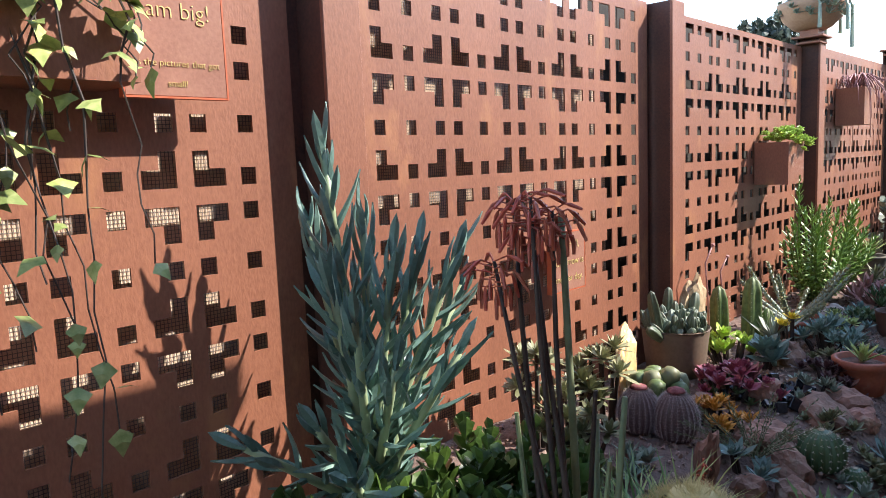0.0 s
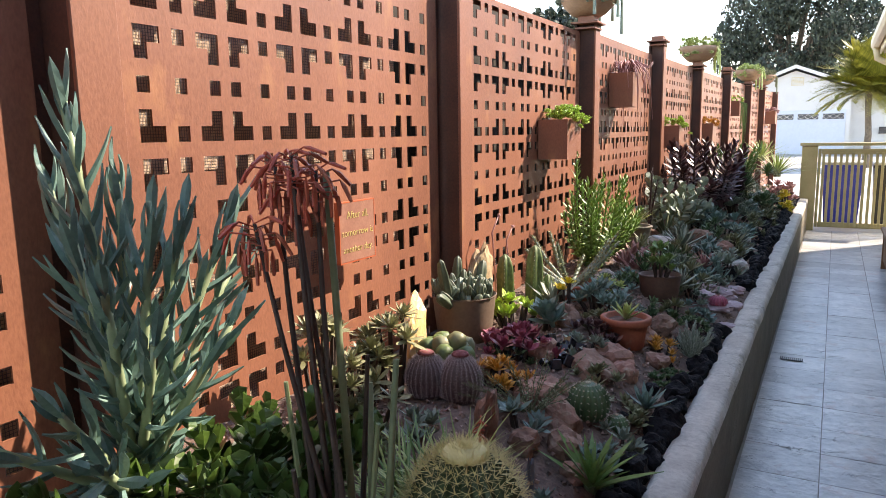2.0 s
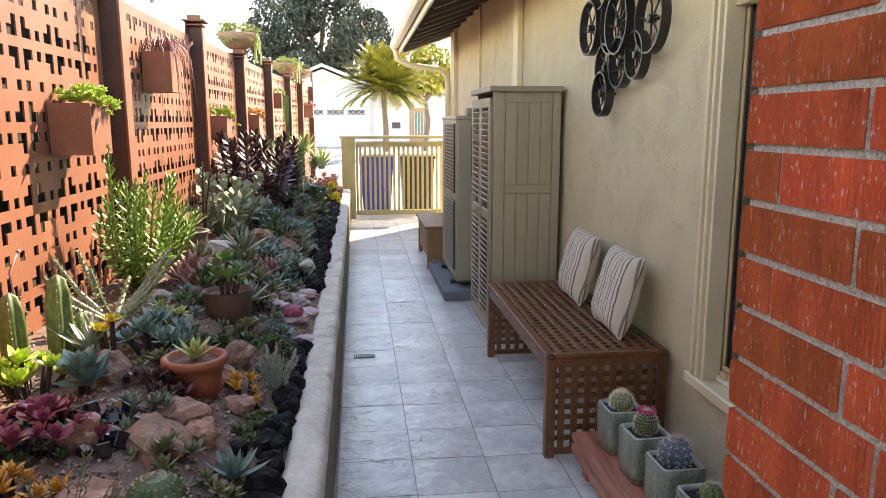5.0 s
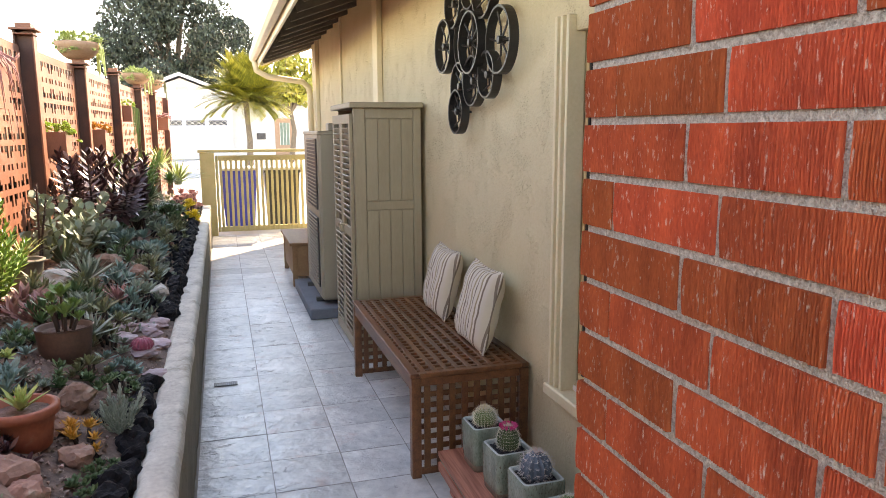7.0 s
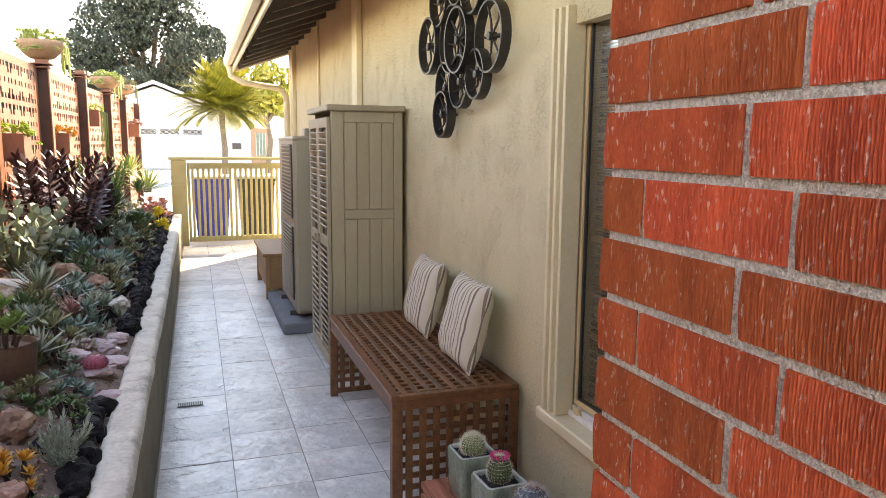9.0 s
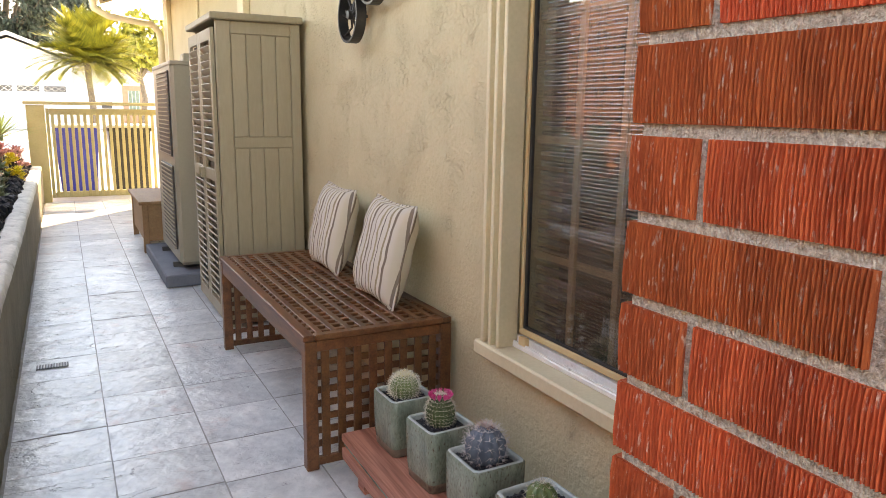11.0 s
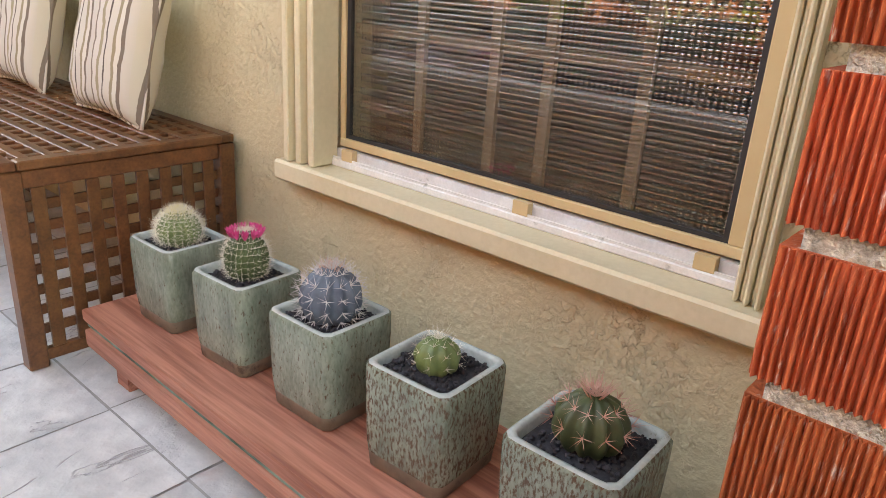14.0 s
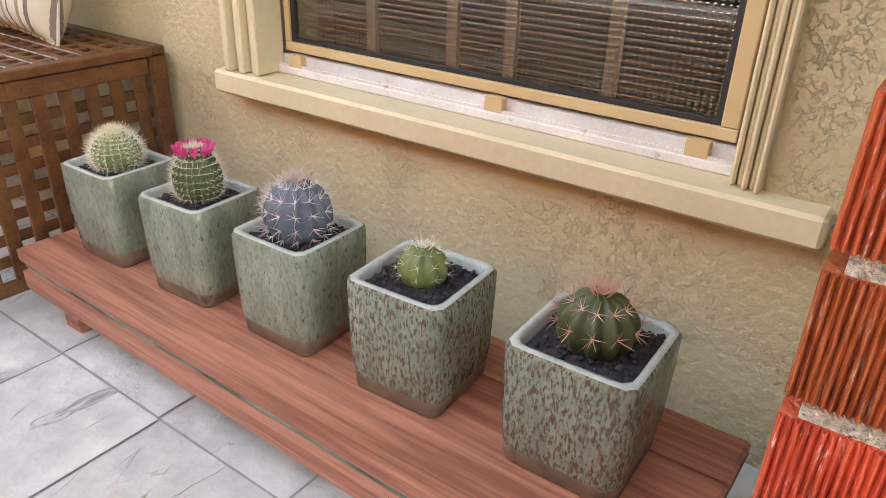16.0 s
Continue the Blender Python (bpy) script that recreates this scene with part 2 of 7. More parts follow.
SHELF_WOOD = material("red_stained_wood", (0.252, 0.084, 0.0516), (0.48, 0.198, 0.132), rough=0.55, scale=45, fine=170, bump=0.5, bump_dist=0.002, stretch=(1, 0.045, 1), spread=0.35)
SHELF_OLD = material("flaking_turquoise_paint", (0.05, 0.10, 0.08), (0.22, 0.36, 0.30), rough=0.8, scale=18, fine=60, spread=0.3, stretch=(1, 0.3, 1))
CRATE = material("weathered_brown_wood", (0.196, 0.0978, 0.0414), (0.31, 0.172, 0.0805), rough=0.6, scale=5, fine=90, stretch=(1, 0.15, 1))
AC_PAINT = material("ac_beige_enamel", (0.258, 0.228, 0.168), (0.288, 0.258, 0.192), rough=0.4, scale=3, bump=0.02)
AC_DARK = material("ac_grille_dark", (0.035, 0.036, 0.035), (0.05, 0.05, 0.05), rough=0.5)
PAD = material("grey_pad", (0.115, 0.132, 0.155), (0.149, 0.167, 0.19), rough=0.8)
BLACK_IRON = material("black_iron", (0.012, 0.012, 0.013), (0.025, 0.024, 0.023), rough=0.45, fine=120, bump=0.1)
SOIL = material("dark_gritty_soil", (0.055, 0.038, 0.031), (0.26, 0.175, 0.14), rough=0.95, scale=25, fine=130, bump=1.0, bump_dist=0.012, spread=0.7)
WHITE = material("white_house_paint", (0.612, 0.603, 0.586), (0.68, 0.671, 0.654), rough=0.7, scale=2)
ROOFING = material("grey_shingle", (0.24, 0.24, 0.25), (0.36, 0.36, 0.37), rough=0.9, scale=6)
GARAGE = material("garage_door_white", (0.527, 0.578, 0.663), (0.578, 0.629, 0.714), rough=0.5)
CREAM = material("cream_fascia", (0.605, 0.55, 0.418), (0.682, 0.627, 0.484), rough=0.5, scale=3)
RAFTER = material("brown_rafter_paint", (0.10, 0.085, 0.07), (0.14, 0.12, 0.10), rough=0.7)
FOLIAGE_FAR = material("far_tree_leaves", (0.012, 0.024, 0.014), (0.06, 0.08, 0.055), rough=0.6, scale=0.8, island=0.6)
BARK = material("grey_bark", (0.10, 0.08, 0.06), (0.2, 0.16, 0.12), rough=0.9, scale=12)
PALM = material("palm_fronds", (0.14, 0.16, 0.02), (0.46, 0.42, 0.07), rough=0.5, scale=1.5, island=0.35)


def add_cleft(mt, colour, stretch, width):
    """Thin broken cleft lines, darker and sunk, on a stone material."""
    nt = mt.node_tree
    N, L = nt.nodes, nt.links
    bsdf = N["Principled BSDF"]
    shift = next(n for n in N if n.type == "VECT_MATH")
    mp = N.new("ShaderNodeMapping")
    mp.inputs["Scale"].default_value = stretch
    L.new(shift.outputs[0], mp.inputs["Vector"])
    tex = N.new("ShaderNodeTexNoise")
    tex.inputs["Scale"].default_value, tex.inputs["Detail"].default_value, tex.inputs["Distortion"].default_value = 1.0, 5, 0.9
    L.new(mp.outputs[0], tex.inputs["Vector"])
    off = N.new("ShaderNodeMath")
    off.operation = "SUBTRACT"
    off.inputs[1].default_value = 0.5
    L.new(tex.outputs["Fac"], off.inputs[0])
    mag = N.new("ShaderNodeMath")
    mag.operation = "ABSOLUTE"
    L.new(off.outputs[0], mag.inputs[0])
    line = N.new("ShaderNodeMapRange")
    line.inputs["From Min"].default_value, line.inputs["From Max"].default_value = 0.0, width
    line.inputs["To Min"].default_value, line.inputs["To Max"].default_value = 1.0, 0.0
    L.new(mag.outputs[0], line.inputs["Value"])
    gate_tex = N.new("ShaderNodeTexNoise")
    gate_tex.inputs["Scale"].default_value = 7.0
    L.new(shift.outputs[0], gate_tex.inputs["Vector"])
    keep = N.new("ShaderNodeMapRange")
    keep.inputs["From Min"].default_value, keep.inputs["From Max"].default_value = 0.50, 0.58
    L.new(gate_tex.outputs["Fac"], keep.inputs["Value"])
    both = N.new("ShaderNodeMath")
    both.operation = "MULTIPLY"
    L.new(line.outputs[0], both.inputs[0])
    L.new(keep.outputs[0], both.inputs[1])
    mix = N.new("ShaderNodeMixRGB")
    mix.inputs[2].default_value = (*colour, 1)
    L.new(both.outputs[0], mix.inputs[0])
    L.new(bsdf.inputs["Base Color"].links[0].from_socket, mix.inputs[1])
    L.new(mix.outputs[0], bsdf.inputs["Base Color"])
    bp = N.new("ShaderNodeBump")
    bp.invert = True
    bp.inputs["Strength"].default_value, bp.inputs["Distance"].default_value = 0.8, 0.004
    L.new(both.outputs[0], bp.inputs["Height"])
    L.new(bsdf.inputs["Normal"].links[0].from_socket, bp.inputs["Normal"])
    L.new(bp.outputs[0], bsdf.inputs["Normal"])


add_cleft(SLATE, (0.27, 0.265, 0.26), (2.6, 8.5, 1.0), 0.008)

# ---- ground, path, kerb ----
setting("ground", Geo().box(-400, 400, -300, 500, -0.6, -0.035), PAVING, "pale concrete drive and ground running out to the horizon", "ground")
FLOOR_Y0, FLOOR_Y1 = -3.0, 11.35
floor = setting("floor", Geo().box(-0.24, 1.3, FLOOR_Y0, FLOOR_Y1, -0.034, -0.004), GROUT, "path of pale slate tiles with narrow grey joints", "path")
kerb = Geo()
ny = 150
prof = [(-0.24, 0.0), (-0.222, 0.0), (-0.216, 0.42), (-0.224, 0.452), (-0.245, 0.462), (-0.315, 0.463), (-0.335, 0.45), (-0.34, 0.3)]
vs, fs = [], []
for i in range(ny + 1):
    y = FLOOR_Y0 + (11.25 - FLOOR_Y0) * i / ny
    for k, (x, z) in enumerate(prof):
        d = 0.006 * noise.noise((y * 3.0, k * 0.9, 0.0)) + 0.004 * noise.noise((y * 11.0, k * 2.0, 5.0))
        vs.append((x + d, y, z + (d if 1 < k < 7 else 0)))
for i in range(ny):
    for k in range(len(prof) - 1):
        a = i * len(prof) + k
        fs.append((a, a + len(prof), a + len(prof) + 1, a + 1))
fs.append(tuple(ny * len(prof) + k for k in range(len(prof))))
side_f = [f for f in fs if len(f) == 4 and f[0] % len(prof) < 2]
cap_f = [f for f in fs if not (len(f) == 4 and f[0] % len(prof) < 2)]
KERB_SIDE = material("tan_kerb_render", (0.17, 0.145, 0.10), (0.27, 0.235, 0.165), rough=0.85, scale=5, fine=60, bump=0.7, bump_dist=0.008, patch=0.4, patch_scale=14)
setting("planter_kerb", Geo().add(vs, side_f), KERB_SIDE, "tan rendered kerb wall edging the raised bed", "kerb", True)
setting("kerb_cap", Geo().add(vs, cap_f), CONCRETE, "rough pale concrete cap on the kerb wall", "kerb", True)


def soil_z(x, y):
    t = min(1.0, max(0.0, (-0.36 - x) / 0.46))
    near = min(1.0, max(0.0, (2.0 - y) / 0.8))
    return 0.435 + (0.195 + 0.04 * near) * t * (1.35 - 0.35 * t) + 0.03 * noise.noise((x * 2.1, y * 2.1, 3.0)) + 0.012 * noise.noise((x * 9, y * 9, 1.0))


vs, fs = [], []
SX, SY = 30, 360
for j in range(SY + 1):
    for i in range(SX + 1):
        x, y = -1.47 + 1.17 * i / SX, FLOOR_Y0 + 14.3 * j / SY
        vs.append((x, y, soil_z(x, y) + 0.008 * noise.noise((x * 40, y * 40, 0))))
for j in range(SY):
    for i in range(SX):
        a = j * (SX + 1) + i
        fs.append((a, a + 1, a + SX + 2, a + SX + 1))
setting("planting_soil", Geo().add(vs, fs), SOIL, "dark gritty soil of the raised cactus bed", "soil", True)

# ---- house ----
WX = 1.24
WIN_Y0, WIN_Y1, WIN_Z0, WIN_Z1 = 2.108, 3.055, 0.44, 1.85
BRICK_X, BRICK_Y = 0.68, 1.925
HOUSE_END = 10.95


def rough_wall(name, y0, y1, z0, z1, step, label):
    """A stucco wall face with trowelled relief, 0.2 m thick."""
    nu, nv = max(2, int((y1 - y0) / step)), max(2, int((z1 - z0) / step))
    g, q, h = [], [], []
    for j in range(nv + 1):
        for i in range(nu + 1):
            y, z = y0 + (y1 - y0) * i / nu, z0 + (z1 - z0) * j / nv
            d = 0.0022 * noise.noise((y * 5, z * 3, 0)) + 0.0035 * max(0, noise.noise((y * 14, z * 10, 4)) - 0.12) * (1 + 2 * max(0, noise.noise((y * 2, z * 1.2, 9))))
            edge = i in (0, nu) or j in (0, nv)
            g.append((WX - (0 if edge else d), y, z))
    for j in range(nv):
        for i in range(nu):
            a = j * (nu + 1) + i
            q.append((a, a + nu + 1, a + nu + 2, a + 1))
    geo = Geo().add(g, q)
    geo.box(WX + 0.002, WX + 0.2, y0, y1, z0, z1)
    return setting(name, geo, STUCCO, label, "wall", True)


rough_wall("wall_house_main", WIN_Y1, HOUSE_END, 0, 2.8, 0.035, "tan stucco house wall with rough trowelled texture")
rough_wall("wall_house_below_window", 1.5, WIN_Y1, 0, WIN_Z0, 0.02, "tan stucco wall below the window")
rough_wall("wall_house_above_window", 1.5, WIN_Y1, WIN_Z1, 2.8, 0.08, "tan stucco wall above the window")
rough_wall("wall_house_beside_window", 1.5, WIN_Y0, WIN_Z0, WIN_Z1, 0.02, "tan stucco wall between the window and the brick wing")
setting("wall_house_end", Geo().box(WX + 0.2, 9.0, HOUSE_END - 0.2, HOUSE_END, 0, 3.4), STUCCO, "tan stucco end wall of the house", "wall")
setting("wall_brick_wing", Geo().box(BRICK_X + 0.012, WX + 0.2, -3.0, BRICK_Y - 0.012, 0, 2.9), MORTAR, "red ribbed brick wing with wide sandy mortar joints", "wall")

# roof with open rafters
EAVE_X, EAVE_Z = 0.52, 2.46
roof = thing("house_roof", "low roof with cream fascia, gutter and open brown rafters", "roof", None, "", "structure")
pitch = 0.36
g = Geo()
g.add([(EAVE_X, 1.7, EAVE_Z + 0.04), (8, 1.7, EAVE_Z + 0.04 + pitch * (8 - EAVE_X)), (8, HOUSE_END + 0.02, EAVE_Z + 0.04 + pitch * (8 - EAVE_X)), (EAVE_X, HOUSE_END + 0.02, EAVE_Z + 0.04)] +
      [(EAVE_X, 1.7, EAVE_Z + 0.10), (8, 1.7, EAVE_Z + 0.10 + pitch * (8 - EAVE_X)), (8, HOUSE_END + 0.02, EAVE_Z + 0.10 + pitch * (8 - EAVE_X)), (EAVE_X, HOUSE_END + 0.02, EAVE_Z + 0.10)],
      [(0, 3, 2, 1), (4, 5, 6, 7), (0, 1, 5, 4), (1, 2, 6, 5), (2, 3, 7, 6), (3, 0, 4, 7)])
part("roof_deck", g, RAFTER, roof)
g = Geo().box(-0.20, 4.5, -4.0, 2.05, 2.46, 2.56)
part("wing_roof", g, RAFTER, roof)
part("fascia", Geo().box(EAVE_X - 0.025, EAVE_X - 0.002, 2.26, HOUSE_END + 0.04, EAVE_Z - 0.09, EAVE_Z + 0.12, 0.004), CREAM, roof)
part("rake_board", Geo().box(-0.01, 1.2, HOUSE_END + 0.025, HOUSE_END + 0.05, -0.12, 0.06, 0.004, Matrix.Translation((EAVE_X, 0, EAVE_Z + 0.03)) @ Matrix.Rotation(-math.atan(pitch), 4, "Y")), CREAM, roof)
gut = Geo()
prof = [(-0.03, 0.02), (-0.03, -0.07), (-0.05, -0.095), (-0.10, -0.09), (-0.125, -0.05), (-0.125, 0.025), (-0.118, 0.025), (-0.116, -0.04)]
vs = [(EAVE_X + a, y, EAVE_Z + 0.06 + b) for y in (2.3, HOUSE_END + 0.06) for a, b in prof]
n = len(prof)
fs = [(k, k + 1, n + k + 1, n + k) for k in range(n - 1)] + [tuple(range(n))[::-1], tuple(range(n, 2 * n))]
part("gutter", gut.add(vs, fs), CREAM, roof)
for k in range(18):
    y = 2.5 + k * 0.495
    part("rafter", Geo().box(0.03, 1.0, y, y + 0.045, -0.105, 0.0, 0.003, Matrix.Translation((EAVE_X, 0, EAVE_Z + 0.035)) @ Matrix.Rotation(-math.atan(pitch), 4, "Y")), RAFTER, roof)
pipe = Geo().tube([(EAVE_X - 0.07, 10.75, EAVE_Z - 0.03), (EAVE_X - 0.05, 10.75, EAVE_Z - 0.16), (EAVE_X + 0.1, 10.75, EAVE_Z - 0.24), (WX - 0.16, 10.75, EAVE_Z - 0.30), (WX - 0.08, 10.75, EAVE_Z - 0.38), (WX - 0.06, 10.75, EAVE_Z - 0.5), (WX - 0.06, 10.75, 0.02)], 0.04, 10)
tagged(part("downspout", pipe, TRIM, None, "", True), "tan painted downspout running from the gutter down the wall", "downspout", "", "structure")
for y0, w, d, nm in ((6.36, 0.17, 0.05, "pilaster_batten"), (8.35, 0.03, 0.025, "thin_batten"), (10.2, 0.05, 0.05, "corner_batten")):
    setting(nm, Geo().box(WX - d, WX - 0.003, y0, y0 + w, 0.0, 2.72, 0.004), TRIM, "tan painted vertical board on the stucco wall", "trim")

# ---- bricks are laid last ----
# ---- gate ----
GY = 11.4
gate = thing("garden_gate", "olive painted slatted wooden gate, closed", "gate", None, "", "structure")
part("post", Geo().box(-0.335, -0.135, GY - 0.08, GY + 0.08, -0.03, 1.19, 0.006), OLIVE, gate)
part("post_cap", Geo().box(-0.36, 1.24, GY - 0.10, GY + 0.10, 1.195, 1.235, 0.006), OLIVE, gate)
part("top_rail", Geo().box(-0.09, 1.2, GY - 0.03, GY + 0.03, 1.075, 1.15, 0.004), OLIVE, gate)
part("bottom_rail", Geo().box(-0.09, 1.2, GY - 0.025, GY + 0.025, 0.05, 0.12, 0.004), OLIVE, gate)
part("stile", Geo().box(-0.128, -0.092, GY - 0.03, GY + 0.03, 0.05, 1.15, 0.004), OLIVE, gate)
for k in range(18):
    x = -0.075 + k * 0.0715
    part("slat", Geo().box(x, x + 0.036, GY - 0.052, GY - 0.032, 0.06, 1.10, 0.003), OLIVE, gate)

# ---- perforated steel fence ----
FENCE = [(-1.0, -1.375, 2.075), (0.86, -1.375, 2.075), (2.56, -1.375, 2.062), (4.42, -1.375, 2.09), (6.42, -1.37, 2.10), (8.22, -1.33, 2.10), (10.2, -1.28, 2.10), (12.0, -1.2, 2.10), (13.4, -1.12, 2.10), (15.0, -1.03, 2.10)]
BANDS = (("inner", "outer"), ("mid",), ("outer", "inner"))


def hole_bands(first, unit, end):
    """Cells across a sheet: edges and kinds; bands of two, one and two units repeat with one-unit bars between."""
    edges, kinds = [0.0, first], [""]
    k, at = 0, first
    while at + unit * 3 < end:
        for kind in BANDS[k % 3]:
            at += unit
            edges.append(at)
            kinds.append(kind)
        at += unit
        edges.append(at)
        kinds.append("")
        k += 1
    edges.append(end)
    kinds.append("")
    return edges, kinds


OPEN = {("inner", "inner"), ("inner", "outer"), ("outer", "inner"), ("mid", "inner"), ("inner", "mid"), ("mid", "mid")}


def fence_panel(width, height, first, unit_u, top_gap, unit_v):
    """A steel sheet in the local x-z plane, cut with squares and crosses of four L-shaped holes on a regular grid."""
    eu, ku = hole_bands(first, unit_u, width)
    ev, kv = hole_bands(top_gap, unit_v, height)
    ev = [height - e for e in ev][::-1]
    kv = kv[::-1]
    nu, nv = len(ku), len(kv)
    solid = [[(ku[i], kv[j]) not in OPEN for j in range(nv)] for i in range(nu)]
    vs, fs, ids = [], [], {}

    def vid(i, j, s):
        if (i, j, s) not in ids:
            ids[i, j, s] = len(vs)
            vs.append((eu[i], 0.003 if s else -0.003, ev[j]))
        return ids[i, j, s]

    def is_solid(i, j):
        return 0 <= i < nu and 0 <= j < nv and solid[i][j]

    for i in range(nu):
        for j in range(nv):
            if not solid[i][j]:
                continue
            fs.append((vid(i, j, 0), vid(i + 1, j, 0), vid(i + 1, j + 1, 0), vid(i, j + 1, 0)))
            fs.append((vid(i, j, 1), vid(i, j + 1, 1), vid(i + 1, j + 1, 1), vid(i + 1, j, 1)))
            if not is_solid(i - 1, j):
                fs.append((vid(i, j, 0), vid(i, j + 1, 0), vid(i, j + 1, 1), vid(i, j, 1)))
            if not is_solid(i + 1, j):
                fs.append((vid(i + 1, j, 0), vid(i + 1, j, 1), vid(i + 1, j + 1, 1), vid(i + 1, j + 1, 0)))
            if not is_solid(i, j - 1):
                fs.append((vid(i, j, 0), vid(i, j, 1), vid(i + 1, j, 1), vid(i + 1, j, 0)))
            if not is_solid(i, j + 1):
                fs.append((vid(i, j + 1, 0), vid(i + 1, j + 1, 0), vid(i + 1, j + 1, 1), vid(i, j + 1, 1)))
    return Geo().add(vs, fs)


fence = thing("steel_fence", "rusted steel fence of perforated panels between square posts", "fence", None, "", "structure")
SCREEN = material("grey_wire_screen", (0.16, 0.135, 0.125), (0.26, 0.225, 0.21), rough=0.6)
BACKING = material("pale_fence_backing", (0.69, 0.494, 0.345), (0.897, 0.69, 0.517), rough=0.9, scale=4, stretch=(1, 1, 0.2))
# near-black colour standing in for the shade seen through the fence holes
BACKING_SHADE = material("fence_hole_shade", (0.018, 0.016, 0.012), (0.05, 0.04, 0.03), rough=0.9, scale=4)
HOLES = {0: (-0.867, 0.0370, 0.0378), 1: (1.118, 0.0378, 0.0393), 2: (2.915, 0.0397, 0.0400)}
for k in range(len(FENCE) - 1):
    (y0, x0, top), (y1, x1, _) = FENCE[k], FENCE[k + 1]
    a, b = Vector((x0, y0 + 0.115, 0)), Vector((x1, y1 + 0.01, 0))
    w = (b - a).length
    ang = math.atan2(b.y - a.y, b.x - a.x)
    z0 = 0.40
    m = Matrix.Translation((a.x, a.y, z0)) @ Matrix.Rotation(ang, 4, "Z")
    first, unit_u, unit_v = HOLES.get(k, (y0 + 0.26, 0.0397, 0.0400))
    part("panel", fence_panel(w, top - z0, first - a.y, unit_u, top - (1.722 + unit_v * 8), unit_v), RUST, fence, m=m)
    part("panel_rim", Geo().box(0, w, 0.0, 0.03, top - z0 + 0.001, top - z0 + 0.008).box(0, w, 0.024, 0.03, top - z0 - 0.03, top - z0), RUST, fence, m=m)
    near = k < 2
    meshed = w if k == 0 else 2.35 - a.y
    if near:
        part("backing", Geo().box(-0.05, meshed, 0.064, 0.076, 0, top - z0 - 0.06), BACKING, fence, m=m)
        g = Geo()
        s = 0.0083
        for i in range(int(meshed / s)):
            g.box(i * s, i * s + 0.0012, 0.0615, 0.0625, 0.02, top - z0 - 0.06)
        for i in range(int((top - z0 - 0.08) / s)):
            g.box(0, meshed, 0.0626, 0.0636, 0.02 + i * s, 0.0212 + i * s)
        part("wire_screen", g, SCREEN, fence, m=m)
    if k:
        part("backing", Geo().box(meshed + 0.01 if near else -0.05, w + 0.05, 0.16, 0.18, 0, top - z0 + 0.045), BACKING_SHADE, fence, m=m)
CAPS = {3: "bowl", 4: "cap", 5: "bowl", 6: "tall", 7: "bowl", 8: "bowl"}
for k, (y, x, top) in enumerate(FENCE):
    h = top + (0.10 if k in (4, 6) else 0.02)
    part("post", Geo().box(x + 0.083, x + 0.095, y + 0.042, y + 0.150, 0.0, h, 0.002), RUST, fence)
    # post sides away from the sun, their shade painted in with the darker rust
    part("post_web", Geo().box(x - 0.015, x + 0.0825, y + 0.05, y + 0.085, 0.0, h).box(x - 0.027, x - 0.0155, y, y + 0.135, 0.0, h), RUST_SHADE, fence)
    if k in CAPS:
        part("post_cap", Geo().box(x - 0.045, x + 0.125, y - 0.03, y + 0.16, h + 0.001, h + 0.014, 0.002).box(x - 0.025, x + 0.105, y - 0.01, y + 0.14, h - 0.03, h - 0.018, 0.002).box(x - 0.01, x + 0.09, y + 0.01, y + 0.12, h + 0.014, h + 0.05), RUST, fence)
# added dark sheet further back, so the holes look shaded
setting("neighbour_hedge_backing", Geo().box(-2.3, -2.1, 2.8, 16.0, -0.03, 1.7), BACKING_SHADE, "dark sheet added behind the fence as shade in its holes", "fence")

# ---- window ----
window = thing("window_1", "window with patterned glass in a raw wood frame and tan moulded trim", "window", None, "", "structure")


def flute_strip(y0, y1, z0, z1, flip):
    """A moulded casing: steps of different depth across its width."""
    g = Geo()
    n = 5
    depths = [0.034, 0.022, 0.040, 0.026, 0.044] if not flip else [0.016, 0.010, 0.022, 0.014, 0.026]
    for k in range(n):
        a, b = y0 + (y1 - y0) * k / n, y0 + (y1 - y0) * (k + 1) / n - 0.0015
        d = depths[n - 1 - k if flip else k]
        g.box(WX - d, WX + 0.04, a, b, z0, z1, 0.003)
    return g


part("trim", flute_strip(WIN_Y1 - 0.01, WIN_Y1 + 0.085, 0.455, WIN_Z1 + 0.06, False), TRIM, window)
part("trim", flute_strip(WIN_Y0 - 0.045, WIN_Y0 - 0.001, 0.455, WIN_Z1 + 0.06, True), TRIM, window)
part("window_sill", Geo().box(1.19, WX + 0.10, 1.970, 3.172, 0.406, 0.454, 0.006), TRIM, window)
ALU = material("aluminium_track", (0.66, 0.66, 0.64), (0.82, 0.82, 0.80), rough=0.35, metal=0.25, scale=20, fine=200, stain=(0.2, 0.18, 0.15), stain_at=0.66, stain_scale=12)
RAWWOOD = material("raw_pine_frame", (0.50, 0.35, 0.17), (0.66, 0.50, 0.28), rough=0.6, scale=7, fine=70, stretch=(1, 0.1, 0.1))
RUBBER = material("black_rubber_seal", (0.015, 0.015, 0.015), (0.03, 0.03, 0.03), rough=0.6)
part("track", Geo().box(WX + 0.022, WX + 0.10, WIN_Y0, WIN_Y1, 0.4545, 0.470, 0.002).box(WX + 0.040, WX + 0.09, WIN_Y0 + 0.002, WIN_Y1 - 0.002, 0.4705, 0.491).box(WX + 0.024, WX + 0.028, WIN_Y0 + 0.002, WIN_Y1 - 0.002, 0.4705, 0.476), ALU, window)
GX = WX + 0.055
wy0, wy1 = WIN_Y0 + 0.012, WIN_Y1 - 0.012
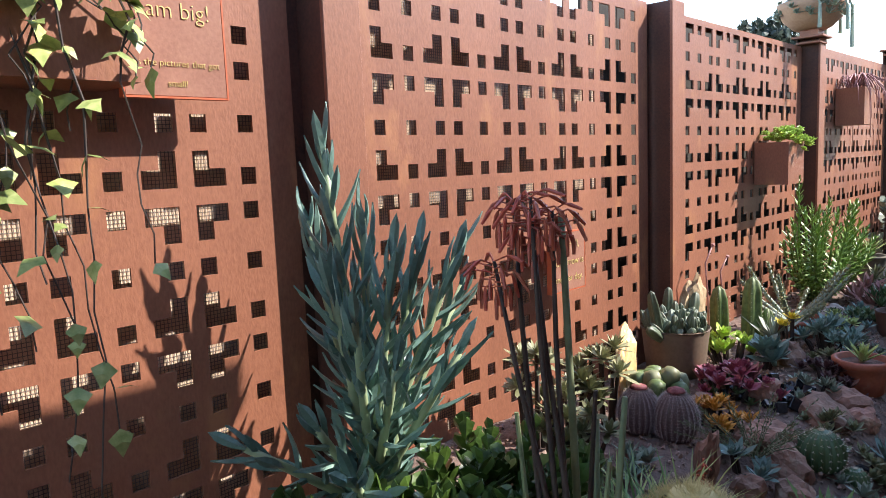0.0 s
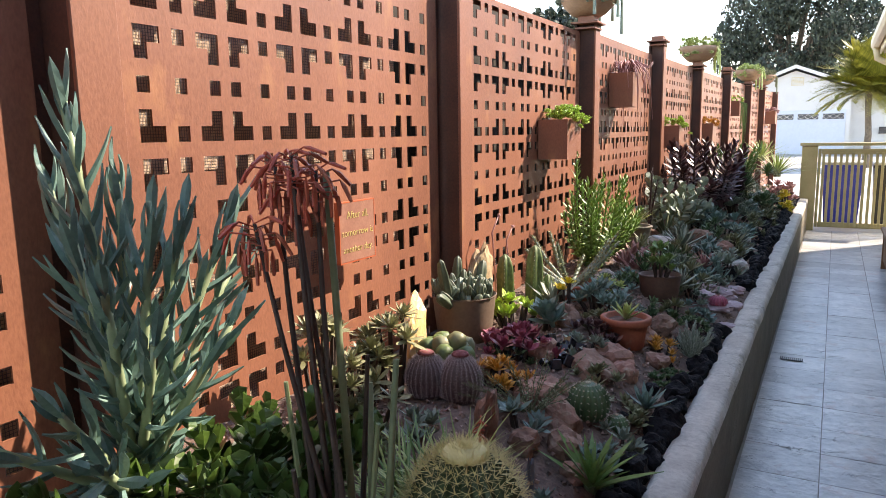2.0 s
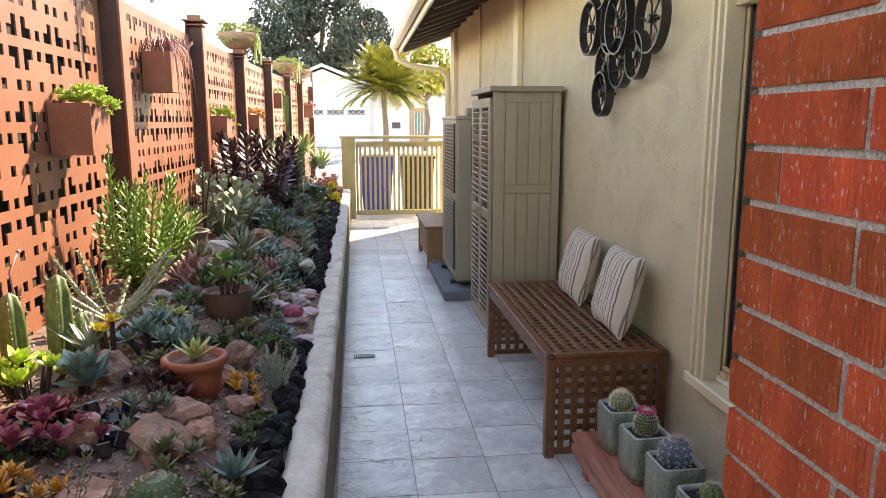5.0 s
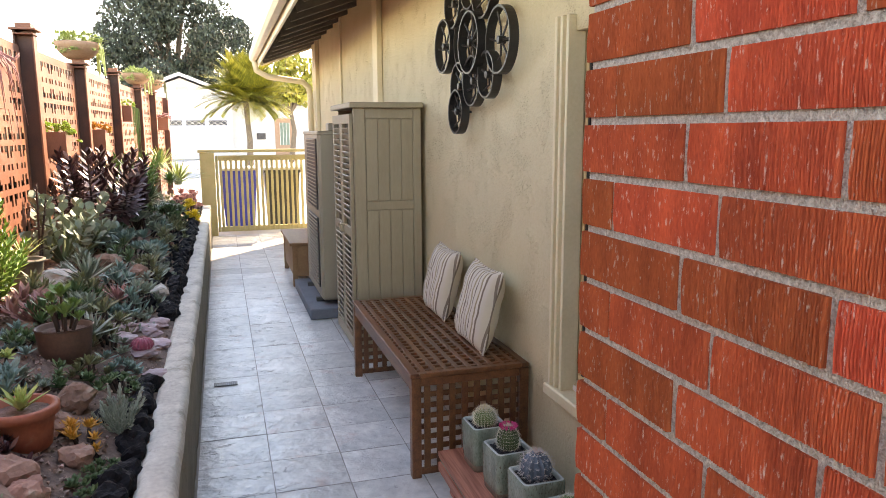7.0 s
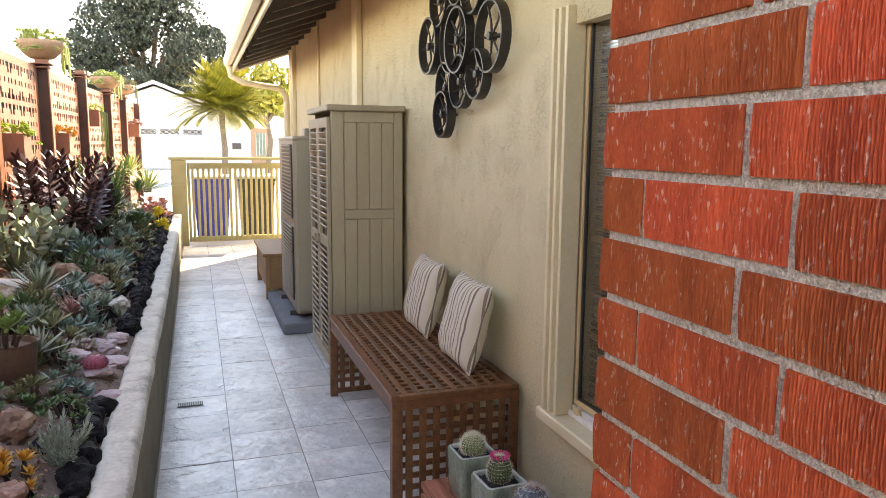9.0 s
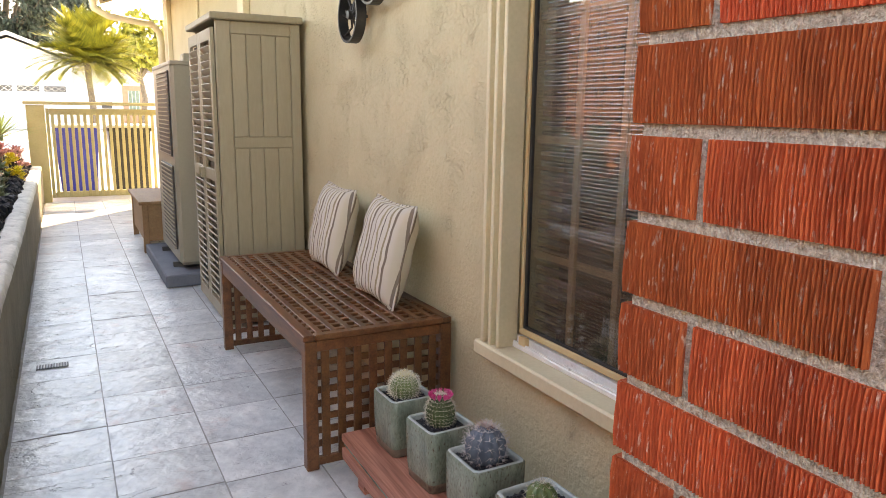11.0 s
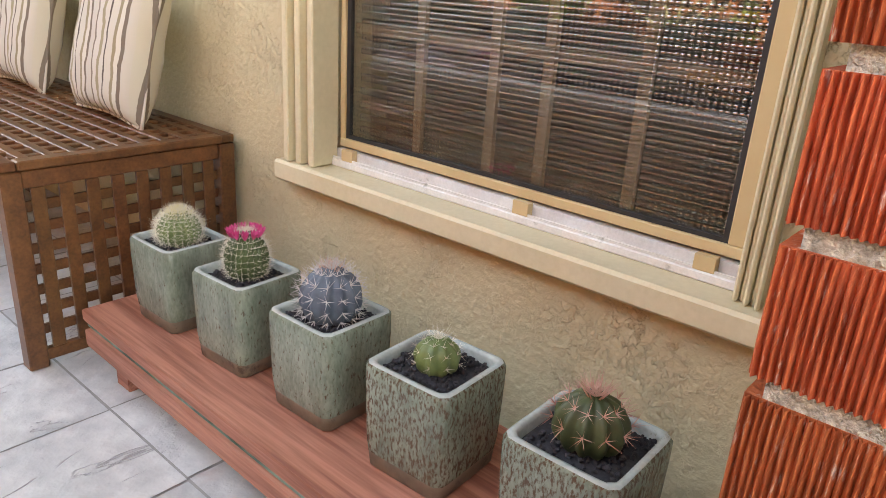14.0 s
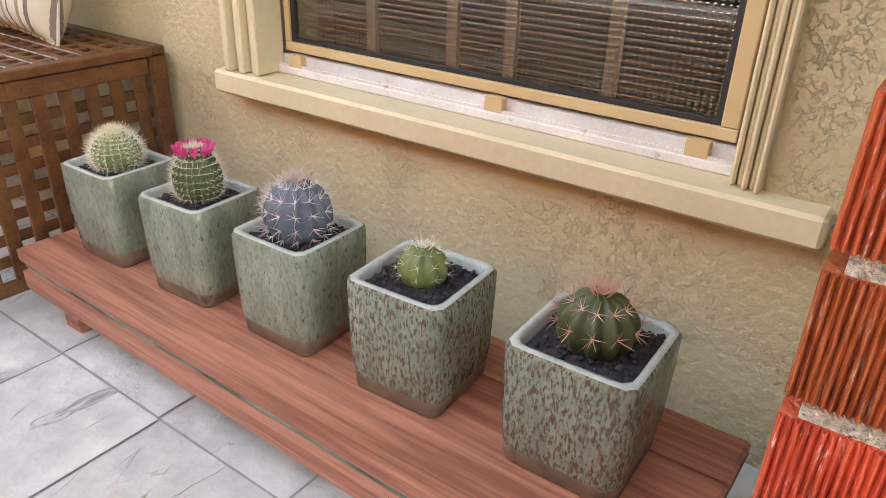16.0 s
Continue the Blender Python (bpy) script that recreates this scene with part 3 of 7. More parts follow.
part("window_frame", Geo().box(GX - 0.012, GX + 0.014, wy0, wy1, 0.497, 0.516, 0.002), RAWWOOD, window)
part("window_frame", Geo().box(GX - 0.012, GX + 0.014, wy0, wy0 + 0.026, 0.5165, WIN_Z1, 0.002), RAWWOOD, window)
part("window_frame", Geo().box(GX - 0.012, GX + 0.014, wy1 - 0.014, wy1, 0.5165, WIN_Z1, 0.002), RAWWOOD, window)
for y in (2.15, 2.5, 2.98):
    part("packer", Geo().box(GX - 0.032, GX - 0.0155, y, y + 0.035, 0.471, 0.4965, 0.001), RAWWOOD, window)
part("seal", Geo().box(GX - 0.006, GX + 0.004, wy0 + 0.0265, wy1 - 0.0145, 0.5165, 0.524).box(GX - 0.006, GX + 0.004, wy0 + 0.0265, wy0 + 0.036, 0.524, WIN_Z1).box(GX - 0.006, GX + 0.004, wy1 - 0.026, wy1 - 0.0145, 0.524, WIN_Z1), RUBBER, window)
GLASS = bpy.data.materials.new("prismatic_glass")
GLASS.use_nodes = True
gn, gl = GLASS.node_tree.nodes, GLASS.node_tree.links
gn.remove(gn["Principled BSDF"])
clear = gn.new("ShaderNodeBsdfTransparent")
clear.inputs[0].default_value = (0.80, 0.82, 0.81, 1)
shine = gn.new("ShaderNodeBsdfGlossy")
shine.inputs["Roughness"].default_value = 0.03
pane_mix = gn.new("ShaderNodeMixShader")
pane_mix.inputs[0].default_value = 0.22
gl.new(clear.outputs[0], pane_mix.inputs[1])
gl.new(shine.outputs[0], pane_mix.inputs[2])
gl.new(pane_mix.outputs[0], gn["Material Output"].inputs[0])
gc = gn.new("ShaderNodeTexCoord")
gsep = gn.new("ShaderNodeSeparateXYZ")
gl.new(gc.outputs["Object"], gsep.inputs[0])
waves = []
for axis in (1, 2):
    mu = gn.new("ShaderNodeMath")
    mu.operation = "MULTIPLY"
    mu.inputs[1].default_value = math.pi / 0.0105
    gl.new(gsep.outputs[axis], mu.inputs[0])
    sn = gn.new("ShaderNodeMath")
    sn.operation = "SINE"
    gl.new(mu.outputs[0], sn.inputs[0])
    waves.append(sn)
mm = gn.new("ShaderNodeMath")
mm.operation = "MULTIPLY"
gl.new(waves[0].outputs[0], mm.inputs[0])
gl.new(waves[1].outputs[0], mm.inputs[1])
mab = gn.new("ShaderNodeMath")
mab.operation = "ABSOLUTE"
gl.new(mm.outputs[0], mab.inputs[0])
msb = gn.new("ShaderNodeMath")
msb.operation = "SUBTRACT"
msb.inputs[1].default_value = 0.45
msb.use_clamp = True
gl.new(mab.outputs[0], msb.inputs[0])
gbump = gn.new("ShaderNodeBump")
gbump.inputs["Strength"].default_value, gbump.inputs["Distance"].default_value = 1.0, 0.0016
gl.new(msb.outputs[0], gbump.inputs["Height"])
gl.new(gbump.outputs[0], shine.inputs["Normal"])
pane = part("pane", Geo().box(GX - 0.002, GX + 0.002, wy0 + 0.0275, wy1 - 0.0155, 0.5175, WIN_Z1), GLASS, window)
BLIND = material("dark_blind_slat", (0.03, 0.025, 0.02), (0.055, 0.045, 0.037), rough=0.6)
LATTICE = material("inner_wood_lattice", (0.34, 0.21, 0.12), (0.46, 0.30, 0.18), rough=0.6)
for k in range(44):
    z = 0.52 + k * 0.03
    part("blind_slat", Geo().box(GX + 0.045, GX + 0.062, wy0, wy1, z, z + 0.016, 0.003), BLIND, window)
for k, y in enumerate((2.325, 2.511, 2.632, 2.822)):
    part("lattice_bar", Geo().box(GX + 0.018, GX + 0.030, y, y + 0.022, 0.50, WIN_Z1), LATTICE, window)
for z in (0.745, 1.10, 1.46):
    part("lattice_rail", Geo().box(GX + 0.031, GX + 0.042, wy0, wy1, z, z + 0.022), LATTICE, window)
# stand-in room behind the glass; its dimness is put into the dark colour
DARKROOM = material("room_dimness", (0.10, 0.09, 0.08), (0.13, 0.12, 0.10), rough=0.9)
setting("wall_room_inside", Geo().box(1.445, 1.6, 1.4, 3.9, 0.0, 0.3).box(3.4, 3.5, 1.4, 3.9, 0, 2.8).box(1.45, 3.4, 1.3, 1.4, 0, 2.8).box(1.45, 3.4, 3.9, 4.0, 0, 2.8).box(1.45, 3.4, 1.4, 3.9, -0.02, 0.0), DARKROOM, "stand-in room behind the window, dimness put into its colour", "wall")
setting("ceiling", Geo().box(1.44, 3.5, 1.3, 4.0, 2.3, 2.35), DARKROOM, "stand-in ceiling behind the window, coloured dark for dimness", "ceiling")

# ---- lattice bench ----
bench = thing("lattice_bench", "oiled dark wood bench with a lattice top and lattice end panels", "bench")
bx0, bx1, by0, by1, bz = 0.677, 1.215, 3.368, 4.775, 0.4725
for y in (by0, by1 - 0.042):
    for x in (bx0, bx1 - 0.042):
        part("leg", Geo().box(x, x + 0.042, y, y + 0.042, 0.0, bz - 0.022, 0.003), BENCH, bench)
part("top_rail", Geo().box(bx0 - 0.004, bx0 + 0.034, by0, by1, bz - 0.02, bz, 0.003), BENCH, bench)
part("top_rail", Geo().box(bx1 - 0.034, bx1, by0, by1, bz - 0.02, bz, 0.003), BENCH, bench)
part("end_rail", Geo().box(bx0 + 0.0345, bx1 - 0.0345, by0 - 0.003, by0 + 0.032, bz - 0.02, bz, 0.003), BENCH, bench)
part("end_rail", Geo().box(bx0 + 0.0345, bx1 - 0.0345, by1 - 0.032, by1, bz - 0.02, bz, 0.003), BENCH, bench)
inner = bx1 - bx0 - 0.069
for k in range(9):
    x = bx0 + 0.0345 + inner * (k + 0.5) / 9 + 0.0
    part("long_slat", Geo().box(x - 0.0115, x + 0.0115, by0 + 0.0325, by1 - 0.0325, bz - 0.034, bz - 0.001, 0.002), BENCH, bench)
nc = 27
for k in range(nc):
    y = by0 + 0.0325 + (by1 - by0 - 0.065) * (k + 0.5) / nc
    part("cross_slat", Geo().box(bx0 + 0.0345, bx1 - 0.0345, y - 0.0100, y + 0.0100, bz - 0.032, bz - 0.0022, 0.002), BENCH, bench)
for x in (bx0 + 0.003, bx1 - 0.022):
    part("apron", Geo().box(x, x + 0.019, by0 + 0.0425, by1 - 0.0425, bz - 0.082, bz - 0.0225, 0.002), BENCH, bench)
for y in (by0 + 0.008, by1 - 0.026):
    part("panel_rail", Geo().box(bx0 + 0.0425, bx1 - 0.0425, y, y + 0.018, bz - 0.06, bz - 0.0225, 0.002), BENCH, bench)
    part("panel_rail", Geo().box(bx0 + 0.0425, bx1 - 0.0425, y, y + 0.018, 0.012, 0.04, 0.002), BENCH, bench)
    for k in range(8):
        x = bx0 + 0.0425 + (bx1 - bx0 - 0.085) * (k + 0.5) / 8
        part("panel_slat", Geo().box(x - 0.014, x + 0.014, y, y + 0.009, 0.0405, bz - 0.0605, 0.001), BENCH, bench)
    for k in range(7):
        z = 0.085 + k * 0.0475
        part("panel_slat", Geo().box(bx0 + 0.0425, bx1 - 0.0425, y + 0.0095, y + 0.018, z - 0.0115, z + 0.0115, 0.001), BENCH, bench)

# ---- cushions ----
STRIPE = bpy.data.materials.new("striped_cotton")
STRIPE.use_nodes = True
sn_, sl_ = STRIPE.node_tree.nodes, STRIPE.node_tree.links
sb = sn_["Principled BSDF"]
sb.inputs["Roughness"].default_value = 0.9
sc = sn_.new("ShaderNodeTexCoord")
ss = sn_.new("ShaderNodeSeparateXYZ")
sl_.new(sc.outputs["Object"], ss.inputs[0])
smul = sn_.new("ShaderNodeMath")
smul.operation = "MULTIPLY"
smul.inputs[1].default_value = 6.2
sl_.new(ss.outputs[1], smul.inputs[0])
sfr = sn_.new("ShaderNodeMath")
sfr.operation = "FRACT"
sl_.new(smul.outputs[0], sfr.inputs[0])
sr = sn_.new("ShaderNodeValToRGB")
sr.color_ramp.interpolation = "CONSTANT"
tones = [(0.0, (0.52, 0.47, 0.40)), (0.13, (0.17, 0.13, 0.10)), (0.20, (0.58, 0.53, 0.44)), (0.29, (0.27, 0.22, 0.14)), (0.36, (0.54, 0.49, 0.41)), (0.52, (0.10, 0.08, 0.07)), (0.56, (0.55, 0.50, 0.42)), (0.66, (0.30, 0.25, 0.16)), (0.74, (0.55, 0.50, 0.43)), (0.88, (0.19, 0.15, 0.12)), (0.93, (0.52, 0.47, 0.38))]
while len(sr.color_ramp.elements) < len(tones):
    sr.color_ramp.elements.new(0.5)
for e, (p, c) in zip(sr.color_ramp.elements, tones):
    e.position, e.color = p, (*c, 1)
sl_.new(sfr.outputs[0], sr.inputs[0])
sl_.new(sr.outputs[0], sb.inputs["Base Color"])
sno = sn_.new("ShaderNodeTexNoise")
sno.inputs["Scale"].default_value = 400
sbp = sn_.new("ShaderNodeBump")
sbp.inputs["Strength"].default_value, sbp.inputs["Distance"].default_value = 0.25, 0.001
sl_.new(sc.outputs["Object"], sno.inputs["Vector"])
sl_.new(sno.outputs["Fac"], sbp.inputs["Height"])
sl_.new(sbp.outputs[0], sb.inputs["Normal"])


def cushion(y, bottom_x, top_x, w, h, t, seed, tilt):
    """A square stuffed cushion leaning on the wall, with a welt round the edge."""
    th = thing("cushion", "striped beige and brown cotton cushion propped on the bench", "cushion", Matrix.Translation((bottom_x, y, 0.4745)) @ Matrix.Rotation(math.atan2(top_x - bottom_x, h), 4, "Y") @ Matrix.Rotation(tilt, 4, "X"), "cushions on the bench")
    n = 22
    vs, fs = [], []
    for side in (-1, 1):
        for j in range(n + 1):
            for i in range(n + 1):
                u, v = 2 * i / n - 1, 2 * j / n - 1
                bulge = (max(0, 1 - u ** 4) * max(0, 1 - v ** 4)) ** 0.55
                pinch = 1 - 0.07 * (1 - abs(u) ** 1.5) * abs(v) ** 6
                pinch2 = 1 - 0.07 * (1 - abs(v) ** 1.5) * abs(u) ** 6
                crease = 0.006 * noise.noise((u * 2.5 + seed, v * 2.5, side)) + 0.004 * noise.noise((u * 6 + seed, v * 6, side))
                vs.append((side * (t / 2 * bulge + crease * bulge), u * w / 2 * pinch2, h / 2 + v * h / 2 * pinch))
    o = (n + 1) ** 2
    for s in (0, 1):
        for j in range(n):
            for i in range(n):
                a = s * o + j * (n + 1) + i
                q = (a, a + 1, a + n + 2, a + n + 1)
                fs.append(q if s else q[::-1])
    part("cover", Geo().add(vs, fs), STRIPE, th, "", True)
    edge = []
    for k in range(4 * n + 1):
        s, r = divmod(k, n)
        q = 2 * r / n - 1
        u, v = [(q, -1), (1, q), (-q, 1), (-1, -q), (-1, -1)][s]
        edge.append((0, u * w / 2 * (1 - 0.07 * (1 - abs(v) ** 1.5) * abs(u) ** 6), h / 2 + v * h / 2 * (1 - 0.07 * (1 - abs(u) ** 1.5) * abs(v) ** 6)))
    part("welt", Geo().tube(edge, 0.0045, 5), STRIPE, th, "", True)


cushion(3.71, 1.055, 1.15, 0.37, 0.39, 0.13, 1, 0.02)
cushion(4.32, 1.06, 1.15, 0.37, 0.385, 0.13, 7, 0.02)

# ---- louvred cabinet ----
cab = thing("garden_cabinet", "tall taupe painted wooden cabinet with louvred doors, closed", "cabinet")
cx0, cx1, cy0, cy1, cz = 0.765, 1.205, 5.10, 5.84, 1.655
part("side_panel", Geo().box(cx0 + 0.02, cx1, cy0 + 0.012, cy0 + 0.03, 0.02, cz - 0.025), TAUPE, cab)
for z0, z1 in ((0.12, 0.98), (1.04, cz - 0.09)):
    n = 4
    for k in range(n):
        a = cx0 + 0.075 + (cx1 - cx0 - 0.13) * k / n
        b = a + (cx1 - cx0 - 0.13) / n
        part("board", Geo().box(a + 0.0015, b - 0.0015, cy0 + 0.004, cy0 + 0.012, z0, z1, 0.002), TAUPE, cab)
part("stile", Geo().box(cx0 + 0.0, cx0 + 0.073, cy0, cy0 + 0.0305, 0.0, cz - 0.025, 0.003), TAUPE, cab)
part("stile", Geo().box(cx1 - 0.053, cx1, cy0, cy0 + 0.0115, 0.0, cz - 0.025, 0.003), TAUPE, cab)
for z0, z1 in ((0.02, 0.118), (0.982, 1.038), (cz - 0.088, cz - 0.026)):
    part("rail", Geo().box(cx0 + 0.0735, cx1 - 0.0535, cy0 + 0.001, cy0 + 0.0115, z0, z1, 0.002), TAUPE, cab)
part("far_side", Geo().box(cx0 + 0.02, cx1, cy1 - 0.02, cy1, 0.0, cz - 0.025), TAUPE, cab)
part("back", Geo().box(cx1 - 0.012, cx1, cy0 + 0.031, cy1 - 0.021, 0.02, cz - 0.026), TAUPE, cab)
part("cornice", Geo().box(cx0 - 0.03, cx1 + 0.01, cy0 - 0.028, cy1 + 0.03, cz - 0.024, cz + 0.012, 0.006), TAUPE, cab)
for k in range(2):
    a = cy0 + 0.032 + k * 0.355
    b = a + 0.35
    door = part("door", Geo().box(cx0 - 0.022, cx0 - 0.002, a, a + 0.045, 0.05, cz - 0.06, 0.002).box(cx0 - 0.022, cx0 - 0.002, b - 0.045, b, 0.05, cz - 0.06, 0.002).box(cx0 - 0.022, cx0 - 0.002, a + 0.0455, b - 0.0455, 0.05, 0.12, 0.002).box(cx0 - 0.022, cx0 - 0.002, a + 0.0455, b - 0.0455, cz - 0.12, cz - 0.06, 0.002).box(cx0 - 0.022, cx0 - 0.002, a + 0.0455, b - 0.0455, 0.80, 0.86, 0.002), TAUPE, cab)
    # dark sheet behind the slats gives the gaps their shade
    part("door_back", Geo().box(cx0 + 0.004, cx0 + 0.008, a + 0.045, b - 0.045, 0.12, cz - 0.12), LOUVRE_SHADE, cab)
    z = 0.145
    while z < cz - 0.14:
        if not 0.77 < z < 0.88:
            part("louvre", Geo().box(-0.021, 0.021, a + 0.046, b - 0.046, -0.0035, 0.0035, 0.001, Matrix.Translation((cx0 - 0.012, 0, z)) @ Matrix.Rotation(0.85, 4, "Y")), TAUPE, door)
        z += 0.0385
    if k == 0:
        part("latch", Geo().box(cx0 - 0.045, cx0 - 0.0225, b - 0.035, b + 0.015, 0.80, 0.86, 0.004).tube([(cx0 - 0.05, b - 0.01, 0.81), (cx0 - 0.05, b - 0.01, 0.86)], 0.006), TAUPE, door)

# ---- heat pump on its pad ----
tagged(part("equipment_pad", Geo().box(0.575, 1.2, 6.17, 7.45, 0, 0.085, 0.008), PAD), "grey equipment pad on the tiles", "pad")
ac = thing("heat_pump", "tall beige outdoor heat pump with two fan grilles", "air conditioner")
ax0, ax1, ay0, ay1, az0, az1 = 0.69, 1.03, 6.29, 7.27, 0.12, 1.485
part("casing", Geo().box(ax0, ax1, ay0, ay1, az0, az1, 0.022), AC_PAINT, ac)
part("top_panel", Geo().box(ax0 - 0.006, ax1 + 0.006, ay0 - 0.006, ay1 + 0.006, az1 - 0.028, az1 + 0.004, 0.008), AC_PAINT, ac)
for z0, z1 in ((0.22, 0.80), (0.86, 1.43)):
    gr = part("fan_grille", Geo().box(ax0 - 0.012, ax0 - 0.002, ay0 + 0.08, ay1 - 0.3, z0, z1, 0.004), AC_DARK, ac)
    n = 20
    for k in range(n):
        z = z0 + 0.01 + (z1 - z0 - 0.02) * k / (n - 1)
        part("grille_bar", Geo().box(ax0 - 0.022, ax0 - 0.0125, ay0 + 0.085, ay1 - 0.305, z - 0.003, z + 0.003), AC_PAINT, gr)
for y in (ay0 + 0.15, ay1 - 0.2):
    part("foot", Geo().box(ax0 - 0.03, ax1 + 0.02, y, y + 0.05, 0.0855, 0.119, 0.002), AC_DARK, ac)
part("service_panel", Geo().box(ax0 + 0.12, ax1 - 0.02, ay0 - 0.008, ay0 - 0.0005, 1.0, 1.40, 0.002), AC_DARK, ac)
WHITE_PLASTIC = material("white_plastic", (0.66, 0.66, 0.65), (0.74, 0.74, 0.73), rough=0.4)
LABEL_BLUE = material("pale_label_print", (0.35, 0.45, 0.7), (0.5, 0.58, 0.75), rough=0.5)
part("rating_label", Geo().box(ax0 + 0.20, ax0 + 0.29, ay0 - 0.0105, ay0 - 0.0085, 1.28, 1.36).box(ax0 + 0.14, ax0 + 0.20, ay0 - 0.0105, ay0 - 0.0085, 1.02, 1.05), WHITE_PLASTIC, ac)
part("label_print", Geo().box(ax0 + 0.21, ax0 + 0.25, ay0 - 0.0125, ay0 - 0.0108, 1.31, 1.35).box(ax0 + 0.255, ax0 + 0.285, ay0 - 0.0125, ay0 - 0.0108, 1.33, 1.345), LABEL_BLUE, ac)
part("refrigerant_pipe", Geo().tube([(ax0 + 0.25, ay0 - 0.03, 0.62), (ax0 + 0.24, ay0 - 0.05, 0.7), (ax0 + 0.22, ay0 - 0.035, 0.8), (ax0 + 0.21, ay0 - 0.004, 0.83)], 0.022, 8), AC_DARK, ac, "", True)
part("drain_elbow", Geo().tube([(ax0 + 0.16, ay0 - 0.07, 0.19), (ax0 + 0.22, ay0 - 0.075, 0.19), (ax0 + 0.27, ay0 - 0.05, 0.19), (ax0 + 0.28, ay0 + 0.01, 0.19)], 0.036, 10), WHITE_PLASTIC, ac, "", True)
part("top_box", Geo().box(ax0 + 0.12, ax0 + 0.28, ay0 + 0.25, ay0 + 0.4, az1 + 0.0045, az1 + 0.07, 0.01), AC_PAINT, ac)

# ---- wooden chest by the gate ----
chest = thing("wooden_chest", "weathered brown wooden bench chest on short legs", "chest")
ex0, ex1, ey0, ey1, ez = 0.565, 1.05, 7.47, 8.5, 0.43
part("lid", Geo().box(ex0 - 0.025, ex1, ey0 - 0.02, ey1 + 0.02, ez - 0.028, ez, 0.004), CRATE, chest)
for y in (ey0, ey1 - 0.045):
    for x in (ex0, ex1 - 0.045):
        part("leg", Geo().box(x, x + 0.045, y, y + 0.045, 0, ez - 0.029, 0.003), CRATE, chest)
part("front_panel", Geo().box(ex0 + 0.01, ex0 + 0.025, ey0 + 0.0455, ey1 - 0.0455, 0.10, ez - 0.03), CRATE, chest)
part("end_panel", Geo().box(ex0 + 0.0455, ex1 - 0.0455, ey0 + 0.01, ey0 + 0.025, 0.10, ez - 0.03), CRATE, chest)
part("end_panel", Geo().box(ex0 + 0.0455, ex1 - 0.0455, ey1 - 0.025, ey1 - 0.01, 0.10, ez - 0.03), CRATE, chest)

# ---- iron wheels on the wall ----
art = thing("wheel_wall_art", "cluster of black iron spoked wheels hung on the stucco", "wall art")
for k, (y, z, r, d) in enumerate(((4.47, 1.945, 0.145, 0.05), (4.16, 1.94, 0.165, 0.03), (3.97, 1.91, 0.15, 0.075), (3.64, 1.885, 0.15, 0.05), (4.26, 1.72, 0.125, 0.03), (4.01, 1.73, 0.125, 0.045), (3.79, 1.745, 0.11, 0.05), (4.215, 1.585, 0.115, 0.06), (4.33, 2.15, 0.13, 0.04), (3.82, 2.14, 0.14, 0.06), (4.07, 2.2, 0.12, 0.04))):
    x = WX - 0.012 - d
    ring = Geo()
    n = 40
    vs, fs = [], []
    for i in range(n):
        a = 2 * math.pi * i / n
        for rr, xx in ((r, x - 0.022), (r, x + 0.022), (r - 0.010, x + 0.022), (r - 0.010, x - 0.022)):
            vs.append((xx, y + rr * math.cos(a), z + rr * math.sin(a)))
    for i in range(n):
        for c in range(4):
            fs.append((i * 4 + c, ((i + 1) % n) * 4 + c, ((i + 1) % n) * 4 + (c + 1) % 4, i * 4 + (c + 1) % 4))
    rim = part("rim", ring.add(vs, fs), BLACK_IRON, art)
    for s in range(6 + k % 3):
        a = 2 * math.pi * s / (6 + k % 3) + k * 0.4
        p, q = Vector((x, y, z)), Vector((x, y + (r - 0.006) * math.cos(a), z + (r - 0.006) * math.sin(a)))
        mid = (p + q) / 2 + Vector((0.012, 0.012 * math.sin(a), -0.012 * math.cos(a)))
        part("spoke", Geo().tube([p, mid, q], [0.006, 0.0045, 0.006], 6), BLACK_IRON, rim)
    part("hub", Geo().lathe([(0.004, -0.02), (0.018, -0.018), (0.018, 0.018), (0.004, 0.02)], 12, Matrix.Translation((x, y, z)) @ Matrix.Rotation(math.pi / 2, 4, "Y")), BLACK_IRON, rim)
    part("bracket", Geo().box(x + 0.0, WX - 0.001, y - 0.006, y + 0.006, z - 0.006, z + 0.006), BLACK_IRON, art)

# ---- shelf and five glazed pots ----
shelf = thing("low_plant_shelf", "low red-stained wooden plank shelf with flaking turquoise edge", "shelf")


def plank(name, corners, z0, z1, mat, c=0.004):
    """A prism over four ground corners with eased edges."""
    ctr = sum((Vector((*p, 0)) for p in corners), Vector()) / 4
    ins = [Vector((*p, 0)) + (ctr - Vector((*p, 0))).normalized() * c * 1.5 for p in corners]
    ring = [Vector((*p, 0)) for p in corners]
    layers = [[v + Vector((0, 0, z0)) for v in ins], [v + Vector((0, 0, z0 + c)) for v in ring], [v + Vector((0, 0, z1 - c)) for v in ring], [v + Vector((0, 0, z1)) for v in ins]]
    vs = [v for la in layers for v in la]
    fs = [(3, 2, 1, 0), (12, 13, 14, 15)] + [(i * 4 + k, i * 4 + (k + 1) % 4, (i + 1) * 4 + (k + 1) % 4, (i + 1) * 4 + k) for i in range(3) for k in range(4)]
    return part(name, Geo().add(vs, fs), mat, shelf)


